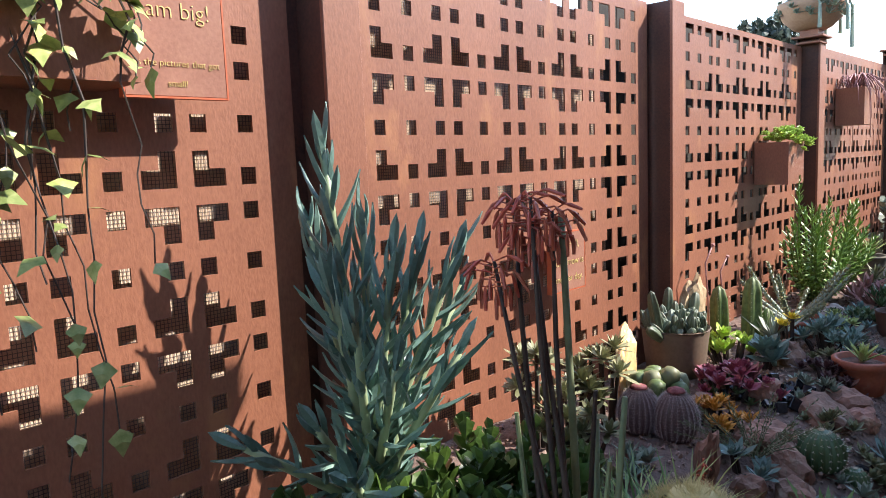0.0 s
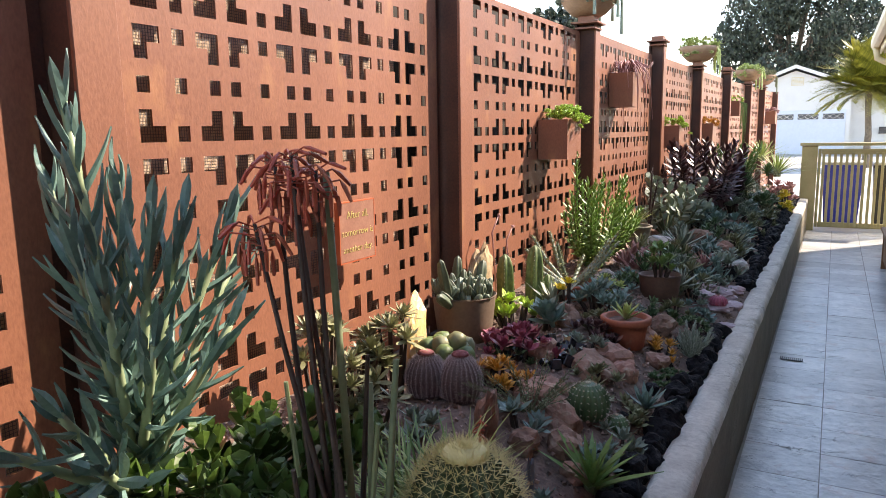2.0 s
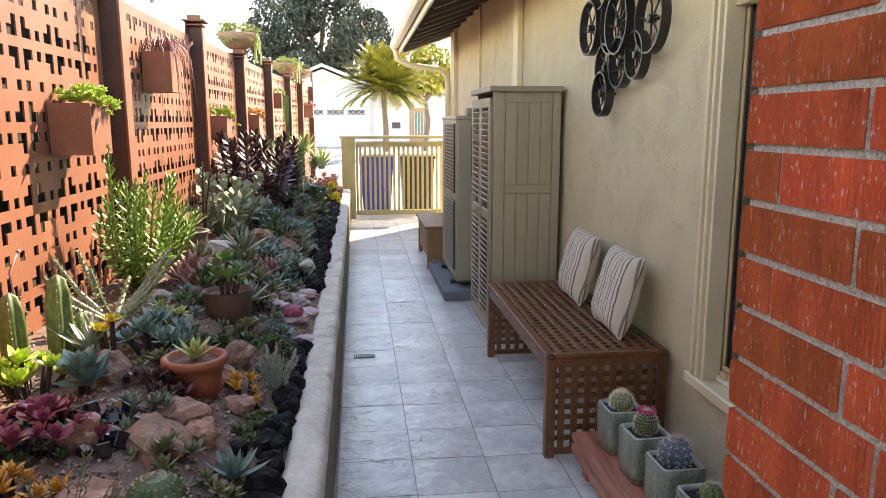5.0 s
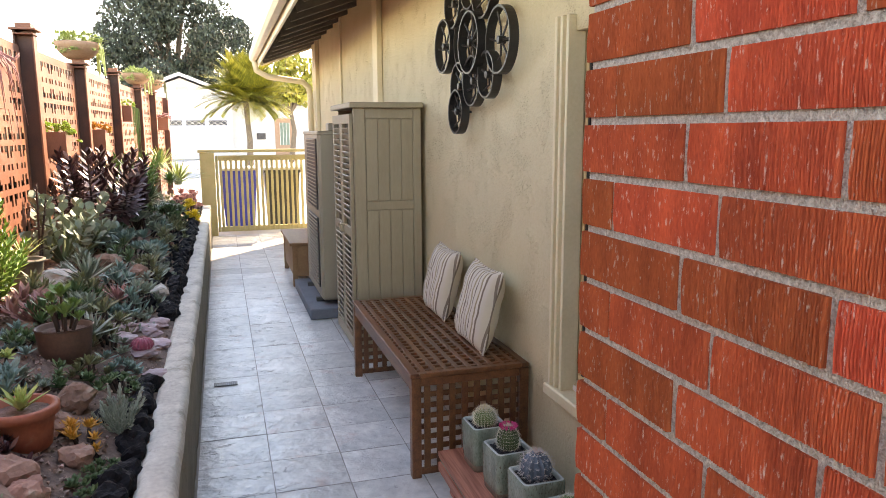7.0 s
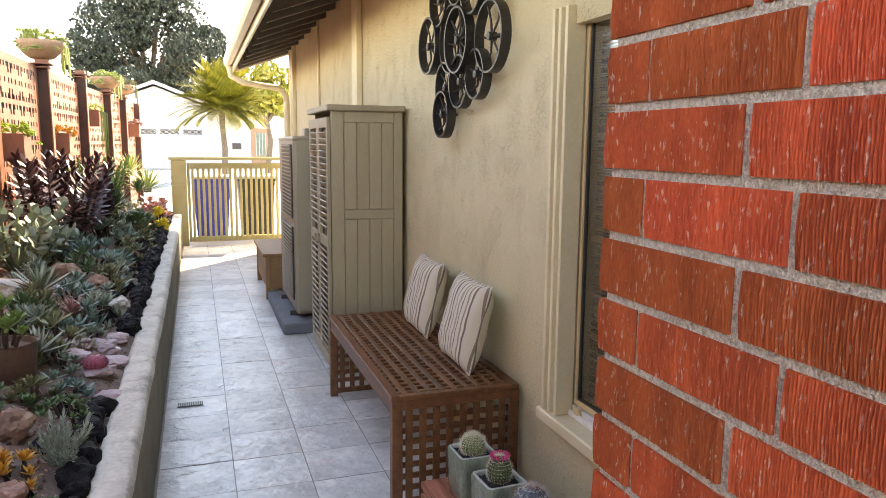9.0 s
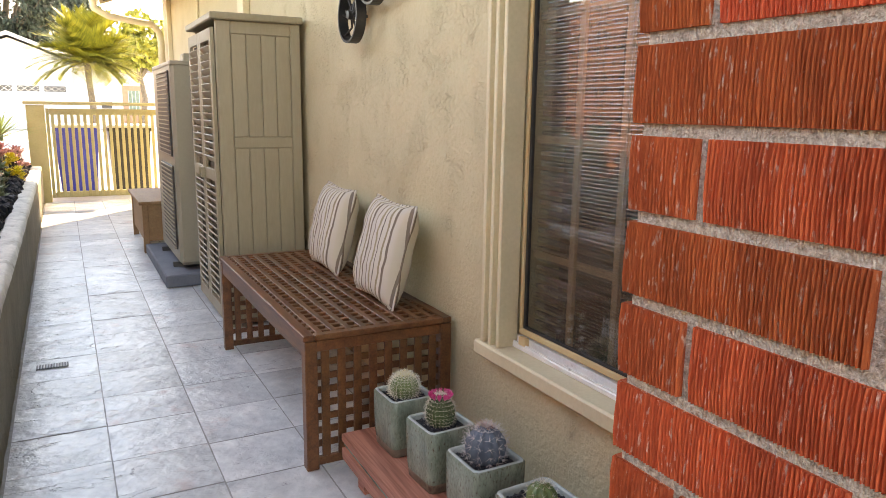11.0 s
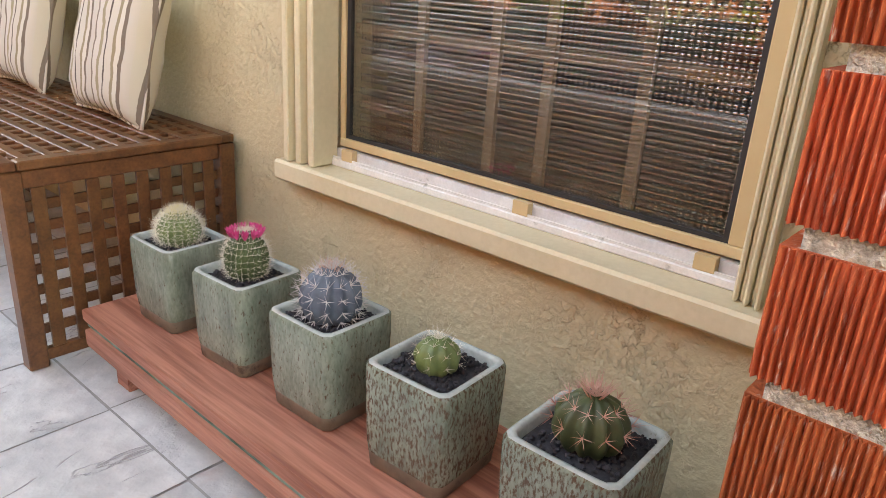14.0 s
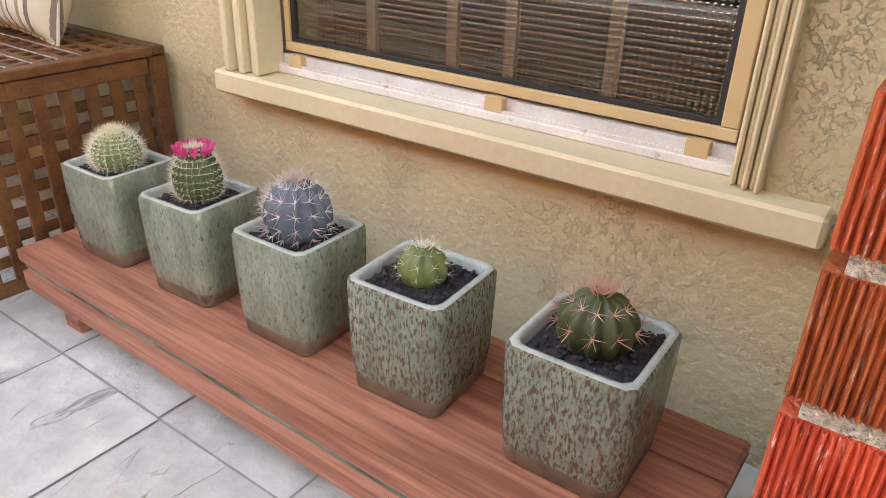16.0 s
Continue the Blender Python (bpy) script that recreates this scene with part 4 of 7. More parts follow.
plank("top_plank", ((0.764, 3.272), (0.746, 1.972), (0.985, 1.974), (0.985, 3.275)), 0.137, 0.165, SHELF_WOOD)
plank("rear_plank", ((0.989, 3.275), (0.989, 1.974), (1.084, 1.973), (1.084, 3.275)), 0.137, 0.1645, SHELF_WOOD)
plank("old_edge", ((0.769, 3.264), (0.751, 1.981), (0.98, 1.984), (0.98, 3.262)), 0.1245, 0.1366, SHELF_OLD, 0.002)
plank("lower_beam", ((0.760, 3.258), (0.742, 1.985), (0.80, 1.985), (0.815, 3.258)), 0.084, 0.1242, SHELF_WOOD)
for y in (3.20, 2.08):
    plank("foot", ((0.792, y), (0.792, y - 0.05), (1.06, y - 0.05), (1.06, y)), 0.0, 0.0835, SHELF_WOOD, 0.003)


def glaze(name, brown_at):
    return material(name, (0.095, 0.125, 0.095), (0.265, 0.315, 0.25), rough=0.25, scale=26, fine=190, bump=0.6, bump_dist=0.003, stretch=(1, 1, 0.40), spread=0.7, stain=(0.095, 0.062, 0.040), stain_at=brown_at, stain_scale=210)


GLAZES = [glaze("celadon_glaze_a", 0.63), glaze("celadon_glaze_b", 0.615), glaze("celadon_glaze_c", 0.60), glaze("celadon_glaze_d", 0.52), glaze("celadon_glaze_e", 0.515)]
GLAZE_RIM = material("pale_glazed_rim", (0.253, 0.31, 0.287), (0.46, 0.506, 0.471), rough=0.25, scale=25, fine=140, spread=0.8, stain=(0.14, 0.09, 0.06), stain_at=0.66, stain_scale=30)
BARE_CLAY = material("bare_brown_clay", (0.11, 0.08, 0.055), (0.20, 0.15, 0.105), rough=0.6, scale=20, stain=(0.08, 0.05, 0.035), stain_at=0.6, stain_scale=25)
LAVA = material("dark_lava_grit", (0.012, 0.012, 0.0156), (0.0384, 0.0372, 0.0444), rough=0.85, scale=60, fine=220, bump=0.6, bump_dist=0.003, island=0.4)


def squared_ring(r, z, n=40, p=12.0):
    out = []
    for k in range(n):
        a = 2 * math.pi * (k + 0.5) / n
        c, s = math.cos(a), math.sin(a)
        q = (abs(c) ** p + abs(s) ** p) ** (-1 / p)
        out.append((r * q * c, r * q * s, z))
    return out


def square_lathe(profile, n=40, cap=True):
    g, vs, fs = Geo(), [], []
    for r, z in profile:
        vs += squared_ring(r, z, n)
    for i in range(len(profile) - 1):
        for k in range(n):
            fs.append((i * n + k, i * n + (k + 1) % n, (i + 1) * n + (k + 1) % n, (i + 1) * n + k))
    if cap:
        fs.append(tuple(range(n))[::-1])
    return g.add(vs, fs)


def cactus_body(r, h, ribs, depth, n_per=6, rows=12, z0=0.0):
    """A ribbed globe."""
    prof = []
    for i in range(rows + 1):
        u = i / rows
        a = -0.9 + u * (math.pi / 2 + 0.9)
        prof.append((max(0.002, r * math.cos(a)), z0 + h * 0.42 + h * 0.58 * math.sin(a) if a > 0 else z0 + h * 0.42 + h * 0.54 * math.sin(a)))
    return Geo().lathe(prof, ribs * n_per, None, ribs, depth), prof


def rib_spines(g, prof, ribs, rows, length, count, spread, rng, r=0.0006, lo=0.15):
    """Needles in clusters down each rib of a turned body."""
    for k in range(ribs):
        a = 2 * math.pi * k / ribs
        for j in range(rows):
            u = lo + (0.97 - lo) * j / (rows - 1) if rows > 1 else 0.6
            f = u * (len(prof) - 1)
            i = min(int(f), len(prof) - 2)
            rr = prof[i][0] + (prof[i + 1][0] - prof[i][0]) * (f - i)
            zz = prof[i][1] + (prof[i + 1][1] - prof[i][1]) * (f - i)
            dr, dz = prof[i + 1][0] - prof[i][0], prof[i + 1][1] - prof[i][1]
            nl = math.hypot(dr, dz) or 1
            nrm = Vector((dz / nl * math.cos(a), dz / nl * math.sin(a), -dr / nl))
            base = Vector((rr * math.cos(a), rr * math.sin(a), zz))
            t1 = nrm.orthogonal().normalized()
            t2 = nrm.cross(t1)
            for c in range(count):
                b = 2 * math.pi * c / count + rng.random()
                way = nrm + (t1 * math.cos(b) + t2 * math.sin(b)) * spread * (0 if c == 0 and count > 3 else 1)
                g.spine(base, way, length * rng.uniform(0.7, 1.2), r)


SPINE_WHITE = material("white_spines", (0.62, 0.58, 0.48), (0.78, 0.74, 0.62), rough=0.6, bump=0)
SPINE_YELLOW = material("straw_spines", (0.62, 0.52, 0.22), (0.78, 0.70, 0.38), rough=0.6, bump=0)
SPINE_RED = material("reddish_spines", (0.42, 0.16, 0.12), (0.70, 0.45, 0.36), rough=0.6, bump=0)
SPINE_PINK = material("pinkish_grey_spines", (0.46, 0.36, 0.34), (0.62, 0.52, 0.49), rough=0.6, bump=0)
SPINE_GREY = material("grey_spines", (0.45, 0.42, 0.40), (0.62, 0.58, 0.56), rough=0.6, bump=0)
CACTUS_GREEN = material("cactus_green", (0.022, 0.045, 0.014), (0.06, 0.095, 0.03), rough=0.5, scale=30, bump=0.2)
CACTUS_LIGHT = material("pale_cactus_green", (0.07, 0.115, 0.035), (0.15, 0.21, 0.075), rough=0.5, scale=30, bump=0.2)
CACTUS_BLUE = material("blue_cactus_skin", (0.05, 0.075, 0.105), (0.115, 0.15, 0.19), rough=0.55, scale=25, bump=0.2)
CACTUS_DARK = material("dark_cactus_green", (0.026, 0.042, 0.016), (0.07, 0.095, 0.038), rough=0.5, scale=25, bump=0.2)
MAGENTA = material("magenta_petals", (0.55, 0.03, 0.16), (0.75, 0.10, 0.28), rough=0.5, bump=0)


def potted_cactus(idx, x, y, half, h, kind, label):
    th = thing("cactus_pot", label, "potted cactus", Matrix.Translation((x, y, 0.1652)) @ Matrix.Rotation(0.03 * (idx % 2) + 0.02, 4, "Z"), "square pots on the shelf")
    rng = random.Random(idx + 11)
    part("glazed_pot", square_lathe([(half * 0.94, 0.028), (half * 0.972, h * 0.3), (half, h * 0.8), (half, h - 0.006), (half - 0.003, h - 0.001)], 48, False), GLAZES[idx], th, "", True)
    part("foot", square_lathe([(half * 0.88, 0.0), (half * 0.912, 0.004), (half * 0.936, 0.0278)], 48), BARE_CLAY, th, "unglazed brown clay foot", True)
    part("rim", square_lathe([(half - 0.003, h - 0.001), (half - 0.006, h + 0.001), (half - 0.012, h), (half - 0.014, h - 0.005), (half - 0.016, h - 0.04)], 48, False), GLAZE_RIM, th, "", True)
    part("grit_bed", square_lathe([(half - 0.0155, h - 0.045), (half - 0.0155, h - 0.016), (0.001, h - 0.012)], 48), LAVA, th)
    g = Geo()
    for k in range(230):
        px, py = rng.uniform(-1, 1) * (half - 0.019), rng.uniform(-1, 1) * (half - 0.019)
        s = rng.uniform(0.0022, 0.005)
        g.rock(s, s * rng.uniform(0.7, 1.2), s * 0.8, k + idx * 300, Matrix.Translation((px, py, h - 0.0125 + rng.uniform(0, 0.003))) @ Matrix.Rotation(rng.uniform(0, 6), 4, "Z"), 1, 0.5)
    part("lava_grit", g, LAVA, th, "coarse black lava grit")
    zb = h - 0.017
    pos = Matrix.Translation((0.0, 0.0, 0.0))
    if kind == "wool":
        g, prof = cactus_body(0.044, 0.072, 22, 0.10, 5, 12, zb)
        sp = Geo()
        rib_spines(sp, prof, 22, 11, 0.020, 6, 1.0, rng, 0.00045)
        body = part("cactus", g, CACTUS_LIGHT, th, "", True)
        part("spine_cover", sp, SPINE_WHITE, body)
        tuft = Geo()
        for k in range(420):
            a, b = rng.uniform(0, 6.28), rng.uniform(0, 0.028)
            tuft.spine((b * math.cos(a), b * math.sin(a), zb + 0.072 - b * b * 18), (math.cos(a) * b * 25, math.sin(a) * b * 25, 1), rng.uniform(0.008, 0.02), 0.00035)
        part("wool_crown", tuft, SPINE_YELLOW, body)
    elif kind == "pink":
        g, prof = cactus_body(0.041, 0.092, 26, 0.08, 5, 14, zb)
        sp = Geo()
        rib_spines(sp, prof, 26, 10, 0.015, 4, 1.1, rng, 0.0004)
        body = part("cactus", g, CACTUS_GREEN, th, "", True)
        part("spine_cover", sp, SPINE_WHITE, body)
        for k in range(11):
            a = 2 * math.pi * k / 11 + rng.uniform(-0.1, 0.1)
            fl = Geo()
            m0 = Matrix.Translation((0.024 * math.cos(a), 0.024 * math.sin(a), zb + 0.082)) @ Matrix.Rotation(a, 4, "Z") @ Matrix.Rotation(0.35, 4, "Y")
            for q in range(7):
                fl.leaf(0.021, 0.007, 0.001, m0 @ Matrix.Rotation(q * 0.9, 4, "Z") @ Matrix.Rotation(-1.0, 4, "Y"), 0.3, 0.6, 3)
            part("flower", fl, MAGENTA, body)
    elif kind == "blue":
        g, prof = cactus_body(0.053, 0.092, 13, 0.13, 8, 14, zb)
        sp = Geo()
        rib_spines(sp, prof, 13, 6, 0.022, 7, 1.0, rng, 0.0007)
        body = part("cactus", g, CACTUS_BLUE, th, "", True)
        part("spine_cover", sp, SPINE_GREY, body)
        top = Geo()
        for k in range(70):
            a, b = rng.uniform(0, 6.28), rng.uniform(0, 0.02)
            top.spine((b * math.cos(a), b * math.sin(a), zb + 0.09), (math.cos(a) * b * 40, math.sin(a) * b * 40, 1), rng.uniform(0.012, 0.024), 0.0006)
        part("crown_spines", top, SPINE_RED, body)
    elif kind == "small":
        g, prof = cactus_body(0.036, 0.055, 9, 0.16, 8, 12, zb)
        sp = Geo()
        rib_spines(sp, prof, 9, 4, 0.013, 5, 1.2, rng, 0.0005, 0.35)
        for k in range(24):
            a = rng.uniform(0, 6.28)
            sp.spine((0.008 * math.cos(a), 0.008 * math.sin(a), zb + 0.052), (math.cos(a) * 0.8, math.sin(a) * 0.8, 1), rng.uniform(0.015, 0.03), 0.0005)
        body = part("cactus", g, CACTUS_LIGHT, th, "", True)
        part("spine_cover", sp, SPINE_WHITE, body)
    else:
        g, prof = cactus_body(0.05, 0.075, 11, 0.2, 8, 14, zb)
        sp = Geo()
        rib_spines(sp, prof, 11, 3, 0.022, 8, 1.1, rng, 0.0007, 0.45)
        for k in range(40):
            a = rng.uniform(0, 6.28)
            sp.spine((0.01 * math.cos(a), 0.01 * math.sin(a), zb + 0.073), (math.cos(a) * 0.7, math.sin(a) * 0.7, 1), rng.uniform(0.02, 0.036), 0.0008)
        body = part("cactus", g, CACTUS_DARK, th, "", True)
        part("spine_cover", sp, SPINE_RED, body)


POTS = [(0.908, 3.102, 0.075, "wool", "square celadon pot with a woolly white-spined round cactus"), (0.912, 2.870, 0.075, "pink", "square celadon pot with a cactus crowned by magenta flowers"), (0.919, 2.639, 0.077, "blue", "square celadon pot with a blue ribbed spiny cactus"),
        (0.924, 2.405, 0.079, "small", "square brown-mottled pot with a small pale cactus"), (0.930, 2.151, 0.083, "red", "square brown-mottled pot with a dark red-spined cactus")]
for k, (x, y, half, kind, label) in enumerate(POTS):
    potted_cactus(k, x, y, half, 0.179, kind, label)

# ---- floor drain ----
DRAIN_METAL = material("dull_drain_metal", (0.34, 0.34, 0.33), (0.46, 0.46, 0.45), rough=0.5, scale=30)
drain = thing("floor_drain", "small grey slotted drain grate set in the tiles", "drain", Matrix.Translation((-0.085, 4.842, 0.0)))
part("frame", Geo().box(-0.066, 0.066, -0.032, 0.032, 0.0035, 0.0055), AC_DARK, drain)
for k in range(11):
    part("bar", Geo().box(-0.06 + k * 0.0115, -0.054 + k * 0.0115, -0.027, 0.027, 0.0056, 0.0085, 0.001), DRAIN_METAL, drain)

# ---- bins beyond the gate ----
BLUE = material("blue_bin_plastic", (0.015, 0.03, 0.30), (0.03, 0.05, 0.42), rough=0.45, bump=0.03)
BIN_BLACK = material("black_bin_plastic", (0.015, 0.015, 0.016), (0.03, 0.03, 0.03), rough=0.5, bump=0.03)
BIN_GREY = material("grey_green_bin_plastic", (0.42, 0.44, 0.40), (0.5, 0.52, 0.47), rough=0.5, bump=0.03)
for x, body, lid, label in ((0.2, BLUE, BIN_GREY, "blue wheeled bin with a pale lid beyond the gate"), (0.86, BIN_BLACK, BIN_GREY, "black wheeled bin with a pale lid beyond the gate")):
    b = thing("wheeled_bin", label, "bin", Matrix.Translation((x, 12.35, -0.034)), "bins beyond the gate")
    vs = [(-0.22, -0.24, 0.06), (0.22, -0.24, 0.06), (0.22, 0.24, 0.06), (-0.22, 0.24, 0.06), (-0.27, -0.32, 0.93), (0.27, -0.32, 0.93), (0.27, 0.32, 0.93), (-0.27, 0.32, 0.93)]
    part("body", Geo().add(vs, [(3, 2, 1, 0), (4, 5, 6, 7), (0, 1, 5, 4), (1, 2, 6, 5), (2, 3, 7, 6), (3, 0, 4, 7)]).box(-0.28, 0.28, -0.33, 0.33, 0.89, 0.93, 0.005), body, b)
    part("lid", Geo().box(-0.285, 0.285, -0.345, 0.34, 0.932, 0.975, 0.012), lid, b)
    for sx in (-1, 1):
        part("wheel", Geo().lathe([(0.02, -0.02), (0.09, -0.02), (0.1, -0.01), (0.1, 0.01), (0.09, 0.02), (0.02, 0.02)], 16, Matrix.Translation((sx * 0.2, 0.27, 0.1)) @ Matrix.Rotation(math.pi / 2, 4, "Y")), BIN_BLACK, b)

# ---- house across the road, palm and trees ----
far = thing("white_garage_house", "white gabled garage house with a pale grey roof", "house")
FY = 43.0
g = Geo()
g.add([(-4.65, FY, -0.03), (0.65, FY, -0.03), (0.65, FY, 3.35), (-2.0, FY, 4.4), (-4.65, FY, 3.35)] + [(-4.65, FY + 8, -0.03), (0.65, FY + 8, -0.03), (0.65, FY + 8, 3.35), (-2.0, FY + 8, 4.4), (-4.65, FY + 8, 3.35)], [(0, 1, 2, 3, 4), (9, 8, 7, 6, 5), (0, 5, 6, 1), (1, 6, 7, 2), (4, 9, 5, 0)])
part("garage_wall", g, WHITE, far)
part("wing_wall", Geo().box(0.66, 6.5, FY + 1.0, FY + 6, -0.03, 3.0), WHITE, far)
for sgn in (-1, 1):
    a = Vector((-2.0, 0, 4.52))
    b = Vector((-2.0 + sgn * 3.0, 0, 3.34))
    part("roof", Geo().add([(a.x, FY - 0.4, a.z), (b.x, FY - 0.4, b.z), (b.x, FY + 8, b.z), (a.x, FY + 8, a.z), (a.x, FY - 0.4, a.z + 0.14), (b.x, FY - 0.4, b.z + 0.14), (b.x, FY + 8, b.z + 0.14), (a.x, FY + 8, a.z + 0.14)], [(0, 1, 2, 3), (7, 6, 5, 4), (0, 4, 5, 1), (1, 5, 6, 2), (2, 6, 7, 3), (3, 7, 4, 0)]), ROOFING, far)
    part("bargeboard", Geo().add([(a.x, FY - 0.42, a.z - 0.02), (b.x, FY - 0.42, b.z - 0.02), (b.x, FY - 0.42, b.z + 0.16), (a.x, FY - 0.42, a.z + 0.16), (a.x, FY - 0.405, a.z - 0.02), (b.x, FY - 0.405, b.z - 0.02), (b.x, FY - 0.405, b.z + 0.16), (a.x, FY - 0.405, a.z + 0.16)], [(0, 1, 2, 3), (7, 6, 5, 4), (3, 2, 6, 7), (0, 4, 5, 1)]), WHITE, far)
part("wing_roof", Geo().add([(0.7, FY + 0.4, 2.95), (6.9, FY + 0.4, 2.95), (6.9, FY + 4, 4.2), (0.7, FY + 4, 4.2), (0.7, FY + 0.4, 3.08), (6.9, FY + 0.4, 3.08), (6.9, FY + 4, 4.33), (0.7, FY + 4, 4.33)], [(3, 2, 1, 0), (4, 5, 6, 7), (0, 1, 5, 4), (1, 2, 6, 5), (3, 0, 4, 7)]), ROOFING, far)
gd = part("garage_door", Geo().box(-4.3, 0.45, FY - 0.06, FY - 0.005, 0.0, 2.32, 0.01), GARAGE, far)
DARKGLASS = material("dark_far_glass", (0.03, 0.035, 0.045), (0.06, 0.065, 0.08), rough=0.2, bump=0)
for k in range(4):
    x = -4.15 + k * 1.18
    pn = part("pane", Geo().box(x, x + 0.98, FY - 0.075, FY - 0.062, 1.84, 2.12), DARKGLASS, gd)
    for q in range(3):
        c = x + 0.165 + q * 0.325
        part("muntin", Geo().tube([(c - 0.16, FY - 0.085, 1.98), (c, FY - 0.085, 2.1), (c + 0.16, FY - 0.085, 1.98), (c, FY - 0.085, 1.86), (c - 0.16, FY - 0.085, 1.98)], 0.015, 4), WHITE, gd)
vent = part("gable_vent", Geo().box(-2.2, -1.6, FY - 0.02, FY - 0.005, 3.62, 4.05), TRIM, far)
for k in range(6):
    part("slat", Geo().box(-2.17, -1.63, FY - 0.05, FY - 0.025, 3.65 + k * 0.065, 3.68 + k * 0.065), WHITE, vent)
FDOOR = material("tan_door_frame", (0.34, 0.20, 0.13), (0.42, 0.26, 0.17), rough=0.6)
DGLASS = material("green_leaded_glass", (0.10, 0.16, 0.13), (0.2, 0.28, 0.23), rough=0.3, scale=8)
fd = part("front_door", Geo().box(3.05, 4.15, FY + 0.93, FY + 0.99, 0.0, 2.25), FDOOR, far)
part("door_glass", Geo().box(3.32, 3.88, FY + 0.915, FY + 0.929, 0.7, 2.0), DGLASS, fd)
for k in range(4):
    part("muntin", Geo().box(3.32 + k * 0.18, 3.345 + k * 0.18, FY + 0.9, FY + 0.913, 0.7, 2.0), WHITE, fd)
part("meter_box", Geo().box(2.0, 2.5, FY + 0.88, FY + 0.99, 1.05, 1.4), DARKGLASS, far)

palm = thing("palm_tree", "bushy palm with yellow-green arching fronds", "palm tree", Matrix.Translation((1.05, 30, -0.035)))
part("trunk", Geo().tube([(0.0, 0, 0), (0.03, 0, 1.2), (-0.03, 0, 2.0), (-0.05, 0, 2.7)], [0.14, 0.11, 0.1, 0.12], 10), BARK, palm)
prng = random.Random(4)
for k in range(105):
    fr = Geo()
    a, el = prng.uniform(0, 6.28), prng.uniform(-0.35, 1.5)
    L = prng.uniform(1.3, 1.9)
    pts = []
    for i in range(9):
        u = i / 8
        e = el - 0.65 * u * u
        prev = pts[-1] if pts else Vector((-0.05, 0, 2.75))
        pts.append(prev + (Vector((math.cos(a) * math.cos(e), math.sin(a) * math.cos(e), math.sin(e))) * L / 8 if pts else Vector()))
    fr.tube(pts, [0.016 - 0.0015 * i for i in range(9)], 4)
    for i in range(1, 9):
        for half in (0, 0.33, 0.66):
            p = pts[i - 1].lerp(pts[i], half)
            d = (pts[i] - pts[i - 1]).normalized()
            sd = d.cross(Vector((0, 0, 1))).normalized()
            for s in (-1, 1):
                w = (d * 0.75 + sd * s * 0.8 + Vector((0, 0, -0.25))).normalized()
                x_ax, y_ax = w, w.cross(Vector((0, 0, 1))).normalized()
                m = Matrix((x_ax, y_ax, x_ax.cross(y_ax))).transposed().to_4x4()
                m.translation = p
                fr.leaf(0.8 * (1.1 - 0.6 * abs(i / 8 - 0.4)), 0.07, 0.004, m, -0.5, 0.3, 2)
    part("frond", fr, PALM, palm)


def leafy_tree(name, label, x, y, ctr_z, rx, rz, trunk_r, count, size, seed, mat):
    """A tapered trunk with limbs and a crown of many small leaf clumps."""
    t = thing(name, label, "tree", Matrix.Translation((x, y, -0.035)))
    rng = random.Random(seed)
    part("trunk", Geo().tube([(0, 0, 0), (0.2, 0, ctr_z * 0.4), (0, 0.1, ctr_z * 0.75)], [trunk_r, trunk_r * 0.8, trunk_r * 0.5], 10), BARK, t)
    lobes = []
    for k in range(40):
        a, e, r = rng.uniform(0, 6.28), rng.uniform(-1.0, 1.3), rng.uniform(0.35, 0.86)
        c = Vector((rx * r * math.cos(a) * math.cos(e), rx * r * math.sin(a) * math.cos(e), ctr_z + rz * r * math.sin(e)))
        lobes.append((c, rng.uniform(0.14, 0.36)))
        part("limb", Geo().tube([(0, 0.1, ctr_z * 0.6), c * 0.5 + Vector((0, 0, ctr_z * 0.35)), c], [trunk_r * 0.4, trunk_r * 0.25, trunk_r * 0.08], 6), BARK, t)
    g = Geo()
    for k in range(count):
        c, s = lobes[rng.randrange(len(lobes))]
        d = Vector((rng.gauss(0, 1), rng.gauss(0, 1), rng.gauss(0, 1))).normalized() * rng.uniform(0.55, 1.05) ** 0.5
        p = c + Vector((d.x * rx * s, d.y * rx * s, d.z * rz * s))
        m = Matrix.Translation(p) @ Euler((rng.uniform(0, 6), rng.uniform(0, 6), rng.uniform(0, 6))).to_matrix().to_4x4()
        q = size * rng.uniform(0.6, 1.3)
        g.add([(-q, -q * 0.4, 0), (0, -q * 0.55, q * 0.15), (q, -q * 0.2, 0), (q * 0.7, q * 0.5, -q * 0.1), (-q * 0.3, q * 0.5, q * 0.1)], [(0, 1, 2, 3, 4)], m)
    tagged(part("crown", g, mat, t))


leafy_tree("broadleaf_tree", "large dark green broadleaf tree behind the houses", -3.2, 62, 7.6, 7.6, 7.2, 0.5, 42000, 0.14, 3, FOLIAGE_FAR)
leafy_tree("garden_tree", "green tree rising behind the steel fence", -10.6, 30, 5.4, 1.5, 1.6, 0.15, 1500, 0.16, 8, FOLIAGE_FAR)
leafy_tree("shrub_tree", "yellow-green tree beside the far house", 3.3, 37, 3.9, 1.7, 1.5, 0.15, 3200, 0.13, 9, PALM)

# ---- plant kit ----
def leafmat(name, a, b, rough=0.5, island=0.22, scale=14):
    return material(name, a, b, rough=rough, scale=scale, fine=90, bump=0.1, bump_dist=0.001, island=island, vary=0.0, spread=0.8)


